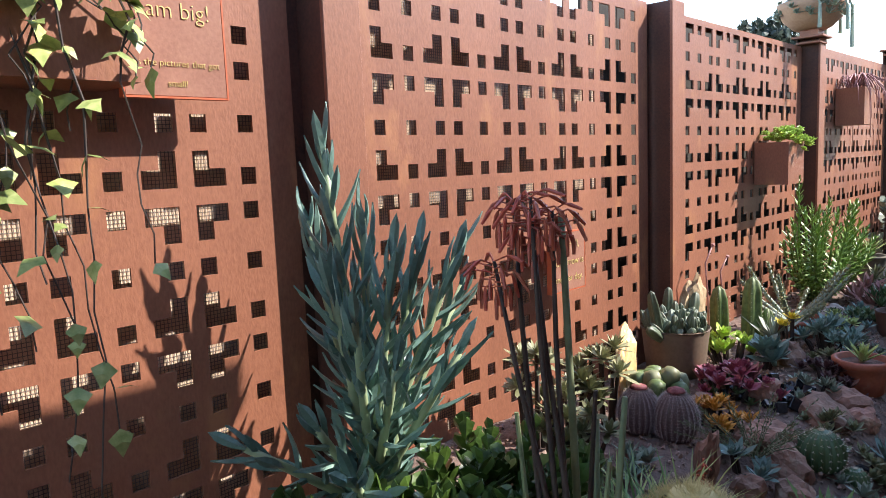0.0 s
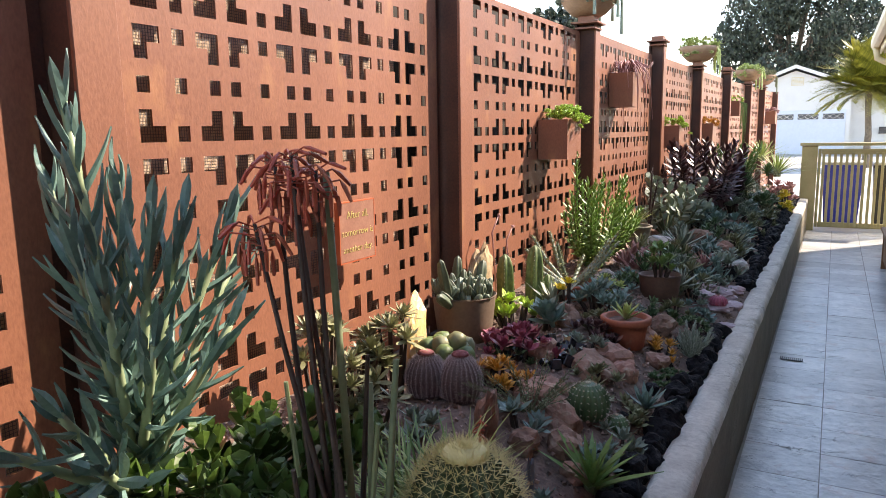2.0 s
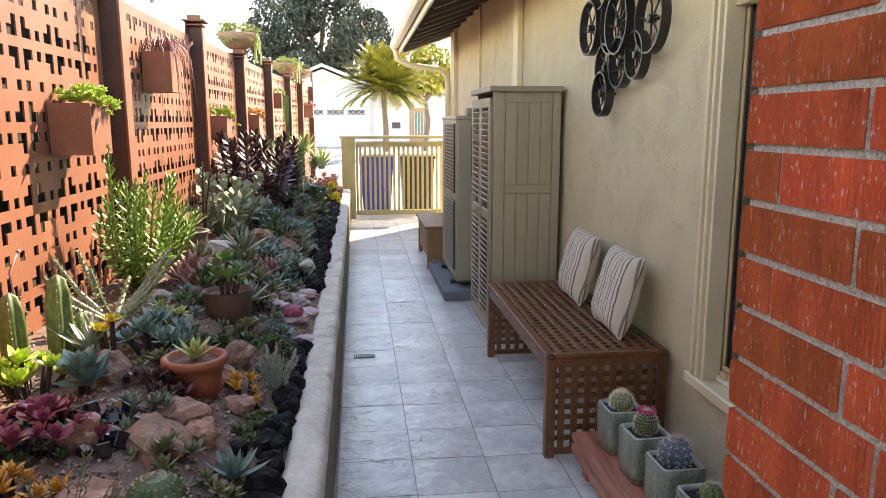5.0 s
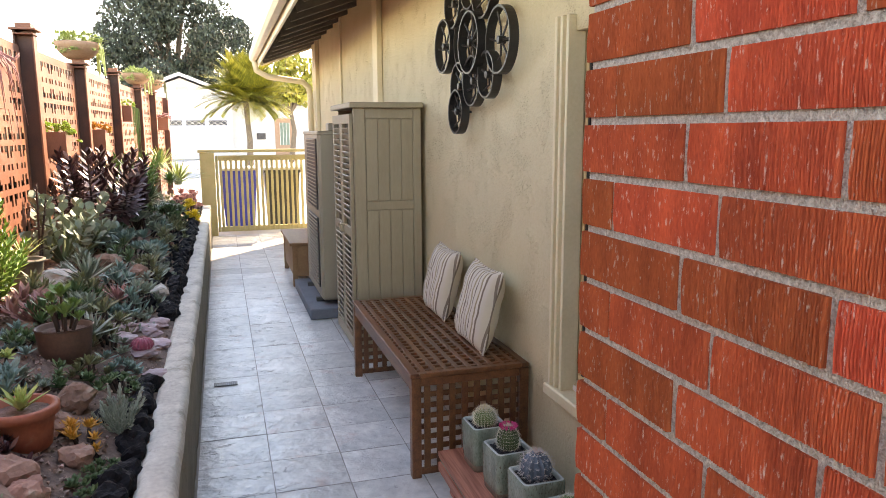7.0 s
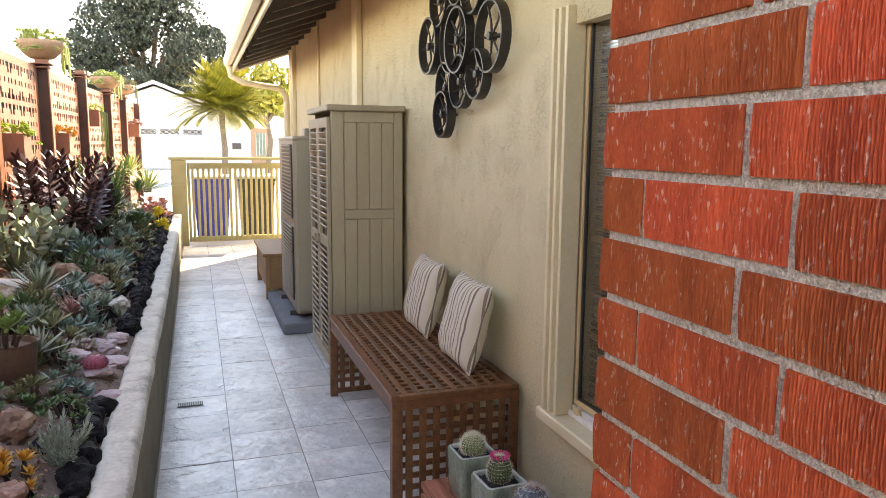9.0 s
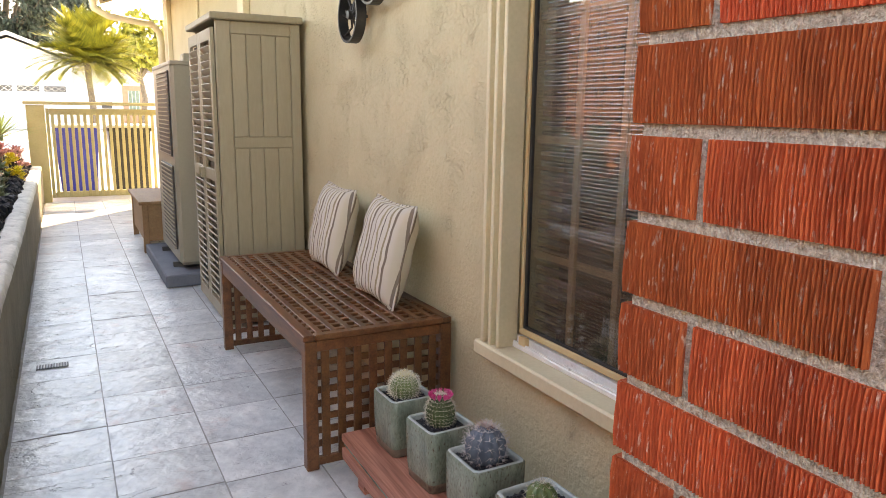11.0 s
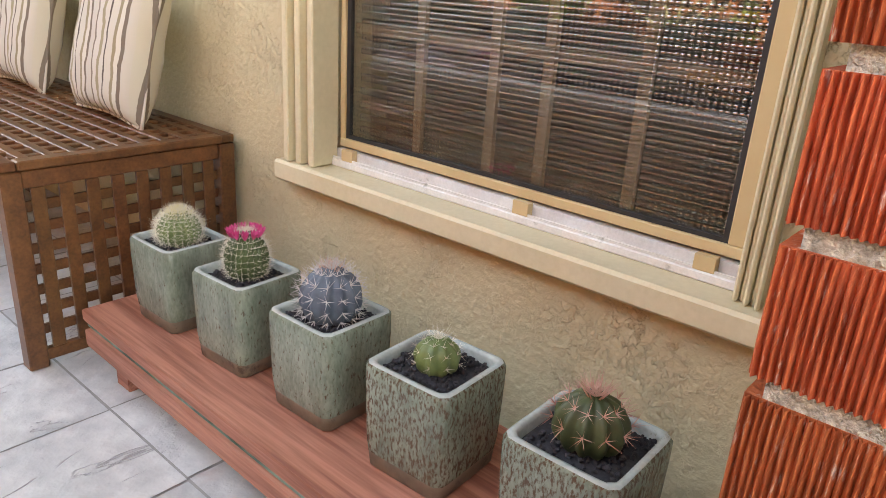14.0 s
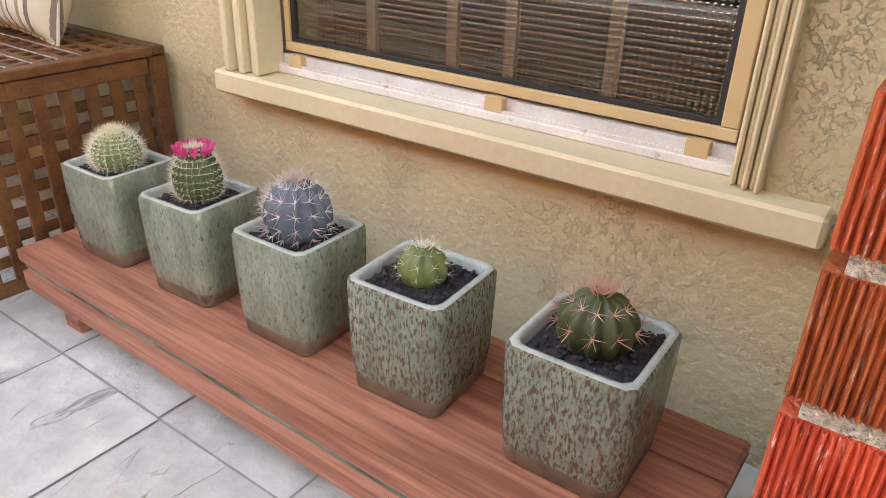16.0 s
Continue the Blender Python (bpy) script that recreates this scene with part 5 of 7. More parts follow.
CHALK = leafmat("blue_chalk_leaf", (0.060, 0.135, 0.115), (0.19, 0.31, 0.265), 0.42)
CHALK_STEM = leafmat("pale_green_stem", (0.22, 0.30, 0.17), (0.33, 0.40, 0.24), 0.5, 0.1)
JADE = leafmat("jade_leaf", (0.0297, 0.0702, 0.0119), (0.0758, 0.135, 0.027), 0.35)
LIME = leafmat("lime_leaf", (0.24, 0.42, 0.04), (0.48, 0.60, 0.12), 0.45)
LIME_PALE = leafmat("pale_lime_leaf", (0.25, 0.34, 0.09), (0.43, 0.51, 0.19), 0.5)
GREYGREEN = leafmat("grey_green_leaf", (0.13, 0.176, 0.13), (0.26, 0.325, 0.247), 0.55)
BLUEGREEN = leafmat("blue_green_leaf", (0.0945, 0.176, 0.149), (0.203, 0.311, 0.27), 0.5)
DEEP = leafmat("deep_green_leaf", (0.0406, 0.087, 0.0348), (0.102, 0.181, 0.0725), 0.45)
MID = leafmat("fresh_green_leaf", (0.077, 0.165, 0.0385), (0.187, 0.308, 0.088), 0.45)
PENCIL = leafmat("pencil_shrub_leaf", (0.10, 0.21, 0.03), (0.25, 0.38, 0.08), 0.45)
CREST = leafmat("crested_cactus_skin", (0.04, 0.068, 0.04), (0.136, 0.172, 0.112), 0.5, 0.15)
DUSKY = leafmat("dusky_cactus_skin", (0.085, 0.052, 0.045), (0.15, 0.095, 0.085), 0.6, 0.1)
CREAM_LEAF = leafmat("cream_edged_leaf", (0.13, 0.15, 0.065), (0.38, 0.37, 0.21), 0.55)
OLIVE_LEAF = leafmat("olive_leaf", (0.117, 0.13, 0.065), (0.221, 0.234, 0.117), 0.5)
PURPLE = leafmat("burgundy_leaf", (0.163, 0.0225, 0.0438), (0.375, 0.0875, 0.125), 0.4)
BLACK_RED = leafmat("near_black_red_leaf", (0.0286, 0.013, 0.0156), (0.0975, 0.0364, 0.0364), 0.35)
ORANGE = leafmat("orange_leaf", (0.48, 0.20, 0.025), (0.66, 0.36, 0.06), 0.45)
PINK_LEAF = leafmat("dusty_pink_leaf", (0.28, 0.12, 0.12), (0.45, 0.25, 0.22), 0.5)
YELLOW = leafmat("yellow_petal", (0.72, 0.55, 0.03), (0.85, 0.70, 0.08), 0.5)
CORAL = leafmat("coral_red_flower", (0.42, 0.065, 0.03), (0.62, 0.13, 0.06), 0.45)
RED_FLOWER = leafmat("dull_red_flower", (0.26, 0.045, 0.025), (0.46, 0.11, 0.06), 0.5)
STALK = leafmat("brown_flower_stalk", (0.022, 0.016, 0.014), (0.07, 0.048, 0.038), 0.7, 0.1)
GREEN_STALK = leafmat("dull_green_stalk", (0.10, 0.135, 0.065), (0.18, 0.22, 0.11), 0.6, 0.1)
SAGE_WHITE = leafmat("silvery_leaf", (0.18, 0.23, 0.18), (0.36, 0.41, 0.34), 0.6)
IVY = leafmat("variegated_ivy_leaf", (0.14, 0.22, 0.04), (0.46, 0.50, 0.20), 0.45, 0.3, 60)
TERRACOTTA = material("terracotta", (0.25, 0.0688, 0.0375), (0.388, 0.119, 0.0625), rough=0.6, scale=9, fine=80, bump=0.15, stain=(0.34, 0.19, 0.13), stain_at=0.66, stain_scale=9)
STONEWARE = material("grey_brown_stoneware", (0.12, 0.085, 0.06), (0.20, 0.14, 0.10), rough=0.6, scale=7, fine=80, bump=0.15)
DARK_POT = material("dark_brown_pot", (0.085, 0.045, 0.032), (0.14, 0.075, 0.05), rough=0.55, scale=7, fine=80)
STONE_POT = material("pale_stone_pot", (0.12, 0.11, 0.085), (0.22, 0.20, 0.155), rough=0.9, scale=12, fine=90, bump=0.4)
RED_ROCK = material("red_brown_rock", (0.132, 0.0698, 0.0528), (0.466, 0.279, 0.202), rough=0.85, scale=14, fine=60, bump=0.9, bump_dist=0.012, spread=0.9, stain=(0.40, 0.31, 0.23), stain_at=0.62, stain_scale=14, vary=0.25)
TAN_ROCK = material("tan_slab_rock", (0.36, 0.25, 0.14), (0.55, 0.42, 0.26), rough=0.85, scale=7, fine=60, bump=0.7, bump_dist=0.01, stain=(0.25, 0.14, 0.08), stain_at=0.62, stain_scale=6)
AMBER_ROCK = material("amber_calcite", (0.70, 0.46, 0.20), (0.85, 0.66, 0.38), rough=0.35, scale=8, fine=60, bump=0.3, sss=0.4)
PINK_ROCK = material("pink_quartz", (0.28, 0.19, 0.20), (0.44, 0.33, 0.335), rough=0.6, scale=10, fine=60, bump=0.6, bump_dist=0.008, vary=0.15)
PALE_ROCK = material("pale_rock", (0.38, 0.35, 0.31), (0.55, 0.52, 0.47), rough=0.8, scale=9, fine=60, bump=0.6, vary=0.15)
BASALT = material("black_lava_rock", (0.0042, 0.0042, 0.0056), (0.0126, 0.0126, 0.0154), rough=0.75, scale=25, fine=130, bump=1.0, bump_dist=0.012, vary=0.3, spec=0.2)
OBSIDIAN = material("black_cube_crystal", (0.010, 0.010, 0.012), (0.045, 0.04, 0.045), rough=0.12, scale=12, bump=0.1)
PEBBLE = material("mixed_gravel", (0.149, 0.0945, 0.0743), (0.459, 0.351, 0.284), rough=0.9, scale=9, island=0.5)


def at(x, y, dz=0.0, rz=0.0):
    return Matrix.Translation((x, y, soil_z(x, y) + dz)) @ Matrix.Rotation(rz, 4, "Z")


def rosette_geo(R, n, w, t, e0, e1, curl, rng, m=None, widest=0.45, cup=0.15, seg=5, g=None):
    """Leaves in a golden spiral: outer ones flat (e0), inner ones steep (e1)."""
    g = g or Geo()
    base = m or Matrix.Identity(4)
    for k in range(n):
        u = k / max(1, n - 1)
        e = e0 + (e1 - e0) * u + rng.uniform(-0.06, 0.06)
        L = R * (1 - 0.55 * u) * rng.uniform(0.9, 1.08)
        g.leaf(L, w * (1 - 0.45 * u), t, base @ Matrix.Rotation(k * 2.39996 + rng.uniform(-0.1, 0.1), 4, "Z") @ Matrix.Translation((0, 0, R * 0.10 * u)) @ Matrix.Rotation(-e, 4, "Y"), curl, widest, seg, cup)
    return g


def rosette(name, label, cat, x, y, R, n, w, t, mat, e0=0.15, e1=1.4, curl=0.3, seed=1, dz=0.0, widest=0.45, group="", cup=0.15, seg=5, lean=0.0):
    """One rosette plant with each leaf whorl as a part."""
    rng = random.Random(seed)
    th = thing(name, label, cat, at(x, y, dz) @ Matrix.Rotation(lean, 4, "Y"), group)
    part("stem", Geo().lathe([(R * 0.10, -0.03), (R * 0.10, R * 0.08), (R * 0.03, R * 0.14)], 8), GREEN_STALK, th)
    single = n <= 34
    me = Geo().leaf(1.0, w / R, t / R, None, curl, widest, seg, cup).mesh("leaf")
    me.materials.append(mat)
    whorl = Geo()
    for i in range(n):
        u = i / max(1, n - 1)
        e = e0 + (e1 - e0) * u + rng.uniform(-0.07, 0.07)
        L = R * (1 - 0.5 * u) * rng.uniform(0.88, 1.08)
        m = Matrix.Rotation(i * 2.39996 + rng.uniform(-0.12, 0.12), 4, "Z") @ Matrix.Translation((0, 0, R * 0.1 * u)) @ Matrix.Rotation(-e, 4, "Y")
        if single:
            part("leaf", me, mat, th, m=m @ Matrix.Diagonal((L, L, L, 1)))
        else:
            whorl.leaf(L, w * (1 - 0.4 * u), t, m, curl, widest, seg, cup)
    if not single:
        tagged(part("leaf_crown", whorl, mat, th), "", "", "", "stuff")
    return th


def clump(name, label, cat, x, y, spots, R, n, w, t, mat, seed=1, e0=0.2, e1=1.3, curl=0.4, widest=0.55, stems=0.0, group="", cup=0.15, dz=0.0, seg=4):
    """A clump of rosettes; each rosette (with its stem) is a part. spots: offsets x, y, height, scale."""
    rng = random.Random(seed)
    th = thing(name, label, cat, at(x, y, dz), group)
    shared = None
    for sx, sy, sz, s in spots:
        local = soil_z(x + sx, y + sy) - soil_z(x, y)
        p = Vector((sx, sy, sz + local))
        m = Matrix.Translation(p) @ Euler((rng.uniform(-0.35, 0.35), rng.uniform(-0.35, 0.35), rng.uniform(0, 6))).to_matrix().to_4x4()
        size = R * s * rng.uniform(0.85, 1.15)
        if (w >= 0.02 and y < 4.2) or name in ("variegated_aeonium", "orange_sedum"):
            if shared is None:
                shared = Geo().leaf(1.0, w / R, t / R, None, curl, widest, seg, cup).mesh("leaf")
                shared.materials.append(mat)
            ro = part("rosette", Geo().lathe([(size * 0.08, -size * 0.15), (size * 0.1, 0.0), (size * 0.04, size * 0.12)], 8, m), mat, th)
            for i in range(n):
                u = i / max(1, n - 1)
                e = e0 + (e1 - e0) * u + rng.uniform(-0.07, 0.07)
                L = size * (1 - 0.5 * u) * rng.uniform(0.88, 1.08)
                part("leaf", shared, mat, ro, m=m @ Matrix.Rotation(i * 2.39996 + rng.uniform(-0.12, 0.12), 4, "Z") @ Matrix.Translation((0, 0, size * 0.1 * u)) @ Matrix.Rotation(-e, 4, "Y") @ Matrix.Diagonal((L, L, L, 1)))
        else:
            ro = tagged(part("rosette", rosette_geo(size, n, w * s, t, e0, e1, curl, rng, m, widest, cup, seg), mat, th), "", "", "", "stuff")
        if sz > 0.03 or stems:
            part("stem", Geo().tube([(sx * 0.5, sy * 0.5, -0.03), (sx * 0.8, sy * 0.8, (sz + local) * 0.5), p], [0.008, 0.007, 0.005], 6), STALK, ro)
    return th


def scatter(n, rx, ry, rng, h0=0.0, h1=0.0, s0=0.8, s1=1.2):
    out = []
    for k in range(n):
        a, r = rng.uniform(0, 6.283), math.sqrt(rng.random())
        out.append((rx * r * math.cos(a), ry * r * math.sin(a), h0 + (h1 - h0) * (1 - r * r) * rng.uniform(0.7, 1.1), rng.uniform(s0, s1)))
    return out


def branch_plant(name, label, cat, x, y, stems, mat, stem_mat, leaf_len, leaf_w, leaf_t, step, seed, angle=0.7, curl=0.3, start=0.25, widest=0.5, group="", dz=0.0, radius=0.009, tip_grow=1.0, seg=4, cup=0.1):
    """Stems with spiral leaves. stems: lists of points from the base."""
    rng = random.Random(seed)
    th = thing(name, label, cat, at(x, y, dz), group)
    for pts in stems:
        pts = [Vector(p) for p in pts]
        fine = []
        for i in range(len(pts) - 1):
            for q in range(6):
                fine.append(pts[i].lerp(pts[i + 1], q / 6))
        fine.append(pts[-1])
        n = len(fine)
        st = part("stem", Geo().tube(fine[::2] + [fine[-1]], [radius * (1 - 0.5 * i / n) for i in range(0, n, 2)] + [radius * 0.5], 7), stem_mat, th, "", True)
        length = sum((fine[i + 1] - fine[i]).length for i in range(n - 1))
        g = Geo()
        count = max(4, int(length * (1 - start) / step))
        for k in range(count):
            u = start + (1 - start) * k / (count - 1)
            f = u * (n - 1)
            i = min(int(f), n - 2)
            p = fine[i].lerp(fine[i + 1], f - i)
            d = (fine[i + 1] - fine[i]).normalized()
            a = k * 2.39996 + rng.uniform(-0.2, 0.2)
            side = d.orthogonal().normalized()
            out = side * math.cos(a) + d.cross(side) * math.sin(a)
            ang = angle * (1.15 - 0.75 * max(0, u - 0.6) / 0.4 * 0.8) * rng.uniform(0.85, 1.15)
            way = (d * math.cos(ang) + out * math.sin(ang)).normalized()
            yy = d.cross(way)
            yy = yy.normalized() if yy.length > 1e-5 else way.orthogonal().normalized()
            m = Matrix((way, yy, way.cross(yy))).transposed().to_4x4()
            m.translation = p
            g.leaf(leaf_len * rng.uniform(0.75, 1.15) * (0.7 + 0.3 * tip_grow * min(1, u * 1.6)) * (1 if u < 0.93 else 0.7), leaf_w, leaf_t, m, curl * rng.uniform(0.4, 1.4), widest, seg, cup)
        part("foliage", g, mat, st)
    return th


def pot(name, label, x, y, r0, r1, h, mat, lip, plant_label=None, sink=0.02):
    th = thing(name, label, "pot", at(x, y, -sink))
    part("bowl", Geo().lathe([(r0 * 0.9, 0), (r0, 0.006), (r0 + (r1 - r0) * 0.5, h * 0.5), (r1, h - lip), (r1 + 0.012 if lip > 0.01 else r1, h - lip + 0.003), (r1 + 0.012 if lip > 0.01 else r1, h - 0.004), (r1 + 0.004, h), (r1 - 0.008, h - 0.002), (r1 - 0.012, h - 0.035)], 36), mat, th, "", True)
    part("potting_grit", Geo().lathe([(r1 - 0.011, h - 0.06), (r1 - 0.011, h - 0.022), (0.002, h - 0.014)], 28), SOIL, th)
    return th


def stone(label, x, y, sx, sy, sz, seed, mat, dz=0.0, rot=(0, 0, 0), sharp=True, name="rock", cat="rock", group="", detail=3):
    g = Geo().rock(sx * 0.82, sy * 0.82, sz * 0.9, seed, Euler(rot).to_matrix().to_4x4(), detail, 0.4, sharp)
    ob = part(name, g, mat, None, "", False, at(x, y, dz))
    return tagged(ob, label, cat, group)


R = random.Random(77)

# ---- large plants by the fence ----
def arch(dx, dy, h, bend=0.3):
    return [(0, 0, -0.03), (dx * bend, dy * bend, h * 0.45), (dx, dy, h)]


branch_plant("blue_chalk_shrub", "tall shrub of blue-grey finger leaves beside the fence", "succulent shrub", -1.12, 0.84,
             [arch(-0.03, -0.06, 0.85), arch(0.07, 0.10, 0.62), arch(-0.02, 0.03, 0.70), arch(0.10, 0.0, 0.62), arch(0.02, -0.10, 0.60), arch(0.08, 0.22, 0.62), arch(0.03, 0.28, 0.52), arch(-0.10, -0.06, 0.7), arch(0.16, -0.06, 0.42), arch(0.12, -0.22, 0.34), arch(0.18, 0.10, 0.42), arch(0.0, -0.30, 0.30), arch(0.24, -0.24, 0.28), arch(0.12, -0.12, 0.52)],
             CHALK, CHALK_STEM, 0.135, 0.021, 0.017, 0.0190, 3, 0.85, 0.55, 0.18, 0.6, "", 0.0, 0.014)
branch_plant("jade_bush", "low bush of glossy green paddle leaves", "succulent shrub", -0.86, 0.88,
             [arch(R.uniform(-0.2, 0.17), R.uniform(-0.36, 0.27), R.uniform(0.10, 0.23), 0.6) for _ in range(72)],
             JADE, GREEN_STALK, 0.050, 0.034, 0.009, 0.0085, 5, 1.05, 0.25, 0.3, 0.72, "", -0.01, 0.006)
# flowering aloe with tall dark stalks
aloe = thing("flowering_aloe", "aloe with tall dark stalks topped by hanging red flowers", "aloe", at(-0.62, 0.84))
for k, (dx, dy, top) in enumerate(((-0.05, -0.05, 1.425), (-0.005, -0.065, 1.43), (0.0, -0.015, 1.405), (-0.06, -0.09, 1.33), (-0.03, -0.03, 1.38))):
    b = Vector(((k - 2) * 0.02, 0.02 * (k % 2), -0.02))
    tip = Vector((dx, dy, top - soil_z(-0.62, 0.84)))
    st = part("flower_stalk", Geo().tube([b, b.lerp(tip, 0.4) + Vector((0.01, 0, 0)), b.lerp(tip, 0.75), tip], [0.0062, 0.0055, 0.0045, 0.003], 7), STALK, aloe, "", True)
    rng = random.Random(k + 40)
    head = Geo()
    for q in range(20):
        a, drop = 2.4 * q + rng.uniform(-0.2, 0.2), q / 20
        out = Vector((math.cos(a), math.sin(a), 0))
        p0 = tip + Vector((0, 0, -0.05 * drop))
        p1 = p0 + out * (0.022 + 0.016 * rng.random()) + Vector((0, 0, 0.012 - 0.016 * drop))
        hang = min(1.0, 0.2 + 1.1 * drop + rng.uniform(-0.15, 0.15))
        p2 = p1 + (out * (1 - hang) + Vector((0, 0, -hang))).normalized() * 0.012
        p3 = p2 + (out * (1 - hang) * 0.8 + Vector((0, 0, -hang - 0.1))).normalized() * rng.uniform(0.018, 0.032)
        head.tube([p0, p1, p2, p3], [0.0011, 0.0015, 0.0037, 0.0026], 6)
    part("flower_head", head, RED_FLOWER, st)
for k in range(4):
    a = 1.6 * k
    b = Vector((0.04 * math.cos(a), 0.05 * math.sin(a), -0.02))
    tip = b + Vector((0.05 * math.cos(a), 0.06 * math.sin(a), R.uniform(0.35, 0.6)))
    part("cane", Geo().tube([b, b.lerp(tip, 0.5), tip], [0.006, 0.0055, 0.004], 7), STALK if k % 2 else GREEN_STALK, aloe)
stem = thing("green_stem_cactus", "slender upright green stem plant with bare joints", "succulent", at(-0.60, 0.90))
for dx, dy, h in ((-0.02, -0.05, 0.83), (0.03, 0.06, 0.50), (-0.04, 0.08, 0.44), (-0.02, 0.12, 0.30)):
    part("stem", Geo().tube([(dx * 0.3, dy * 0.3, -0.02), (dx * 0.6, dy * 0.6, h * 0.4), (dx, dy, h)], [0.0065, 0.007, 0.0055], 8), GREEN_STALK, stem, "", True)
rosette("grey_agave", "young pale grey agave with upright pointed leaves", "agave", -0.64, 0.60, 0.26, 9, 0.055, 0.008, SAGE_WHITE, 0.9, 1.5, -0.1, 6, 0.04, 0.35, cup=0.35)
g = Geo()
grass = thing("grass_tuft", "tuft of fine bright green grassy leaves", "grass", at(-0.68, 1.22))
for q in range(5):
    g = Geo()
    for k in range(60):
        a = R.uniform(0, 6.28)
        g.leaf(R.uniform(0.16, 0.29), 0.007, 0.002, Matrix.Translation((R.uniform(-0.09, 0.09), R.uniform(-0.12, 0.12), -0.01)) @ Matrix.Rotation(a, 4, "Z") @ Matrix.Rotation(-R.uniform(0.8, 1.45), 4, "Y"), -R.uniform(0.4, 1.2), 0.3, 4, 0.0)
    tagged(part("leaf_tuft", g, MID if q % 2 else LIME_PALE, grass), "", "", "", "stuff")


def flower_spike(x, y, h, seed):
    th = thing("aloe_flower_spike", "small coral red aloe flower spike", "flower", at(x, y))
    rng = random.Random(seed)
    part("stalk", Geo().tube([(0, 0, -0.02), (0.01, 0.005, h * 0.6), (0.015, 0.01, h)], [0.003, 0.0025, 0.0015], 5), CORAL, th)
    g = Geo()
    for k in range(26):
        u = 0.45 + 0.55 * k / 26
        a = rng.uniform(0, 6.28)
        p = Vector((0.015 * u, 0.01 * u, h * u))
        d = Vector((math.cos(a), math.sin(a), rng.uniform(-0.5, 0.5)))
        g.tube([p, p + d * 0.008, p + d * 0.022 + Vector((0, 0, -0.006))], [0.001, 0.0028, 0.0018], 5)
    part("flower_head", g, CORAL, th)


flower_spike(-0.66, 1.44, 0.17, 1)
flower_spike(-0.60, 1.13, 0.22, 2)


# ---- cacti in the bed ----
CROWN_PINK = material("pink_cactus_crown", (0.16, 0.035, 0.04), (0.36, 0.14, 0.13), rough=0.9, scale=60, bump=0.8)
def globe_cactus(name, label, x, y, r, h, ribs, depth, mat, smat, rows, length, count, seed, dz=0.0, crown=None, parent_m=None, sr=0.0008, spread=1.0):
    rng = random.Random(seed)
    th = thing(name, label, "cactus", parent_m or at(x, y, dz))
    g, prof = cactus_body(r, h, ribs, depth, 6, 14, -0.01)
    body = part("body", g, mat, th, "", True)
    sp = Geo()
    rib_spines(sp, prof, ribs, rows, length, count, spread, rng, sr)
    part("spine_cover", sp, smat, body)
    if crown:
        part("crown_wool", Geo().lathe([(r * 0.42, h * 0.93), (r * 0.36, h * 0.98), (r * 0.2, h * 1.01), (0.002, h * 1.005)], 20), crown, body, "", True)
    return th


globe_cactus("golden_barrel_cactus", "round golden barrel cactus with dense straw spines", -0.515, 1.11, 0.115, 0.215, 24, 0.14, CACTUS_GREEN, SPINE_YELLOW, 14, 0.036, 8, 3, 0.11, SPINE_YELLOW, None, 0.0009, 0.9)
globe_cactus("pincushion_cactus", "grey-spined pincushion cactus with a reddish crown", -1.0, 1.80, 0.064, 0.14, 24, 0.05, DUSKY, SPINE_PINK, 20, 0.013, 7, 4, 0.01, CROWN_PINK, None, 0.0005, 1.3)
globe_cactus("pincushion_cactus", "grey-spined pincushion cactus with a pink crown", -0.895, 1.83, 0.066, 0.15, 24, 0.05, DUSKY, SPINE_PINK, 20, 0.013, 7, 5, 0.01, CROWN_PINK, None, 0.0005, 1.3)
globe_cactus("ribbed_cactus", "small dark green ribbed globe cactus", -0.575, 2.105, 0.072, 0.12, 20, 0.13, DEEP, SPINE_WHITE, 8, 0.009, 4, 6, 0.0)
globe_cactus("ribbed_cactus", "tiny dark green ribbed globe cactus", -0.49, 2.14, 0.04, 0.06, 16, 0.13, DEEP, SPINE_WHITE, 6, 0.007, 4, 7, 0.0)
blob = thing("clumping_cactus", "clump of felted yellow-green round cactus heads", "cactus", at(-1.07, 2.07))
for k in range(16):
    a, r = R.uniform(0, 6.28), 0.10 * math.sqrt(R.random())
    part("head", Geo().lathe([(0.015, 0), (0.034, 0.02), (0.036, 0.045), (0.026, 0.068), (0.003, 0.076)], 18, Matrix.Translation((r * math.cos(a), r * math.sin(a), 0.03 + 0.07 * (1 - r / 0.1))) @ Euler((R.uniform(-0.5, 0.5), R.uniform(-0.5, 0.5), 0)).to_matrix().to_4x4(), 12, 0.12), OLIVE_LEAF if k % 2 else CACTUS_LIGHT, blob, "", True)


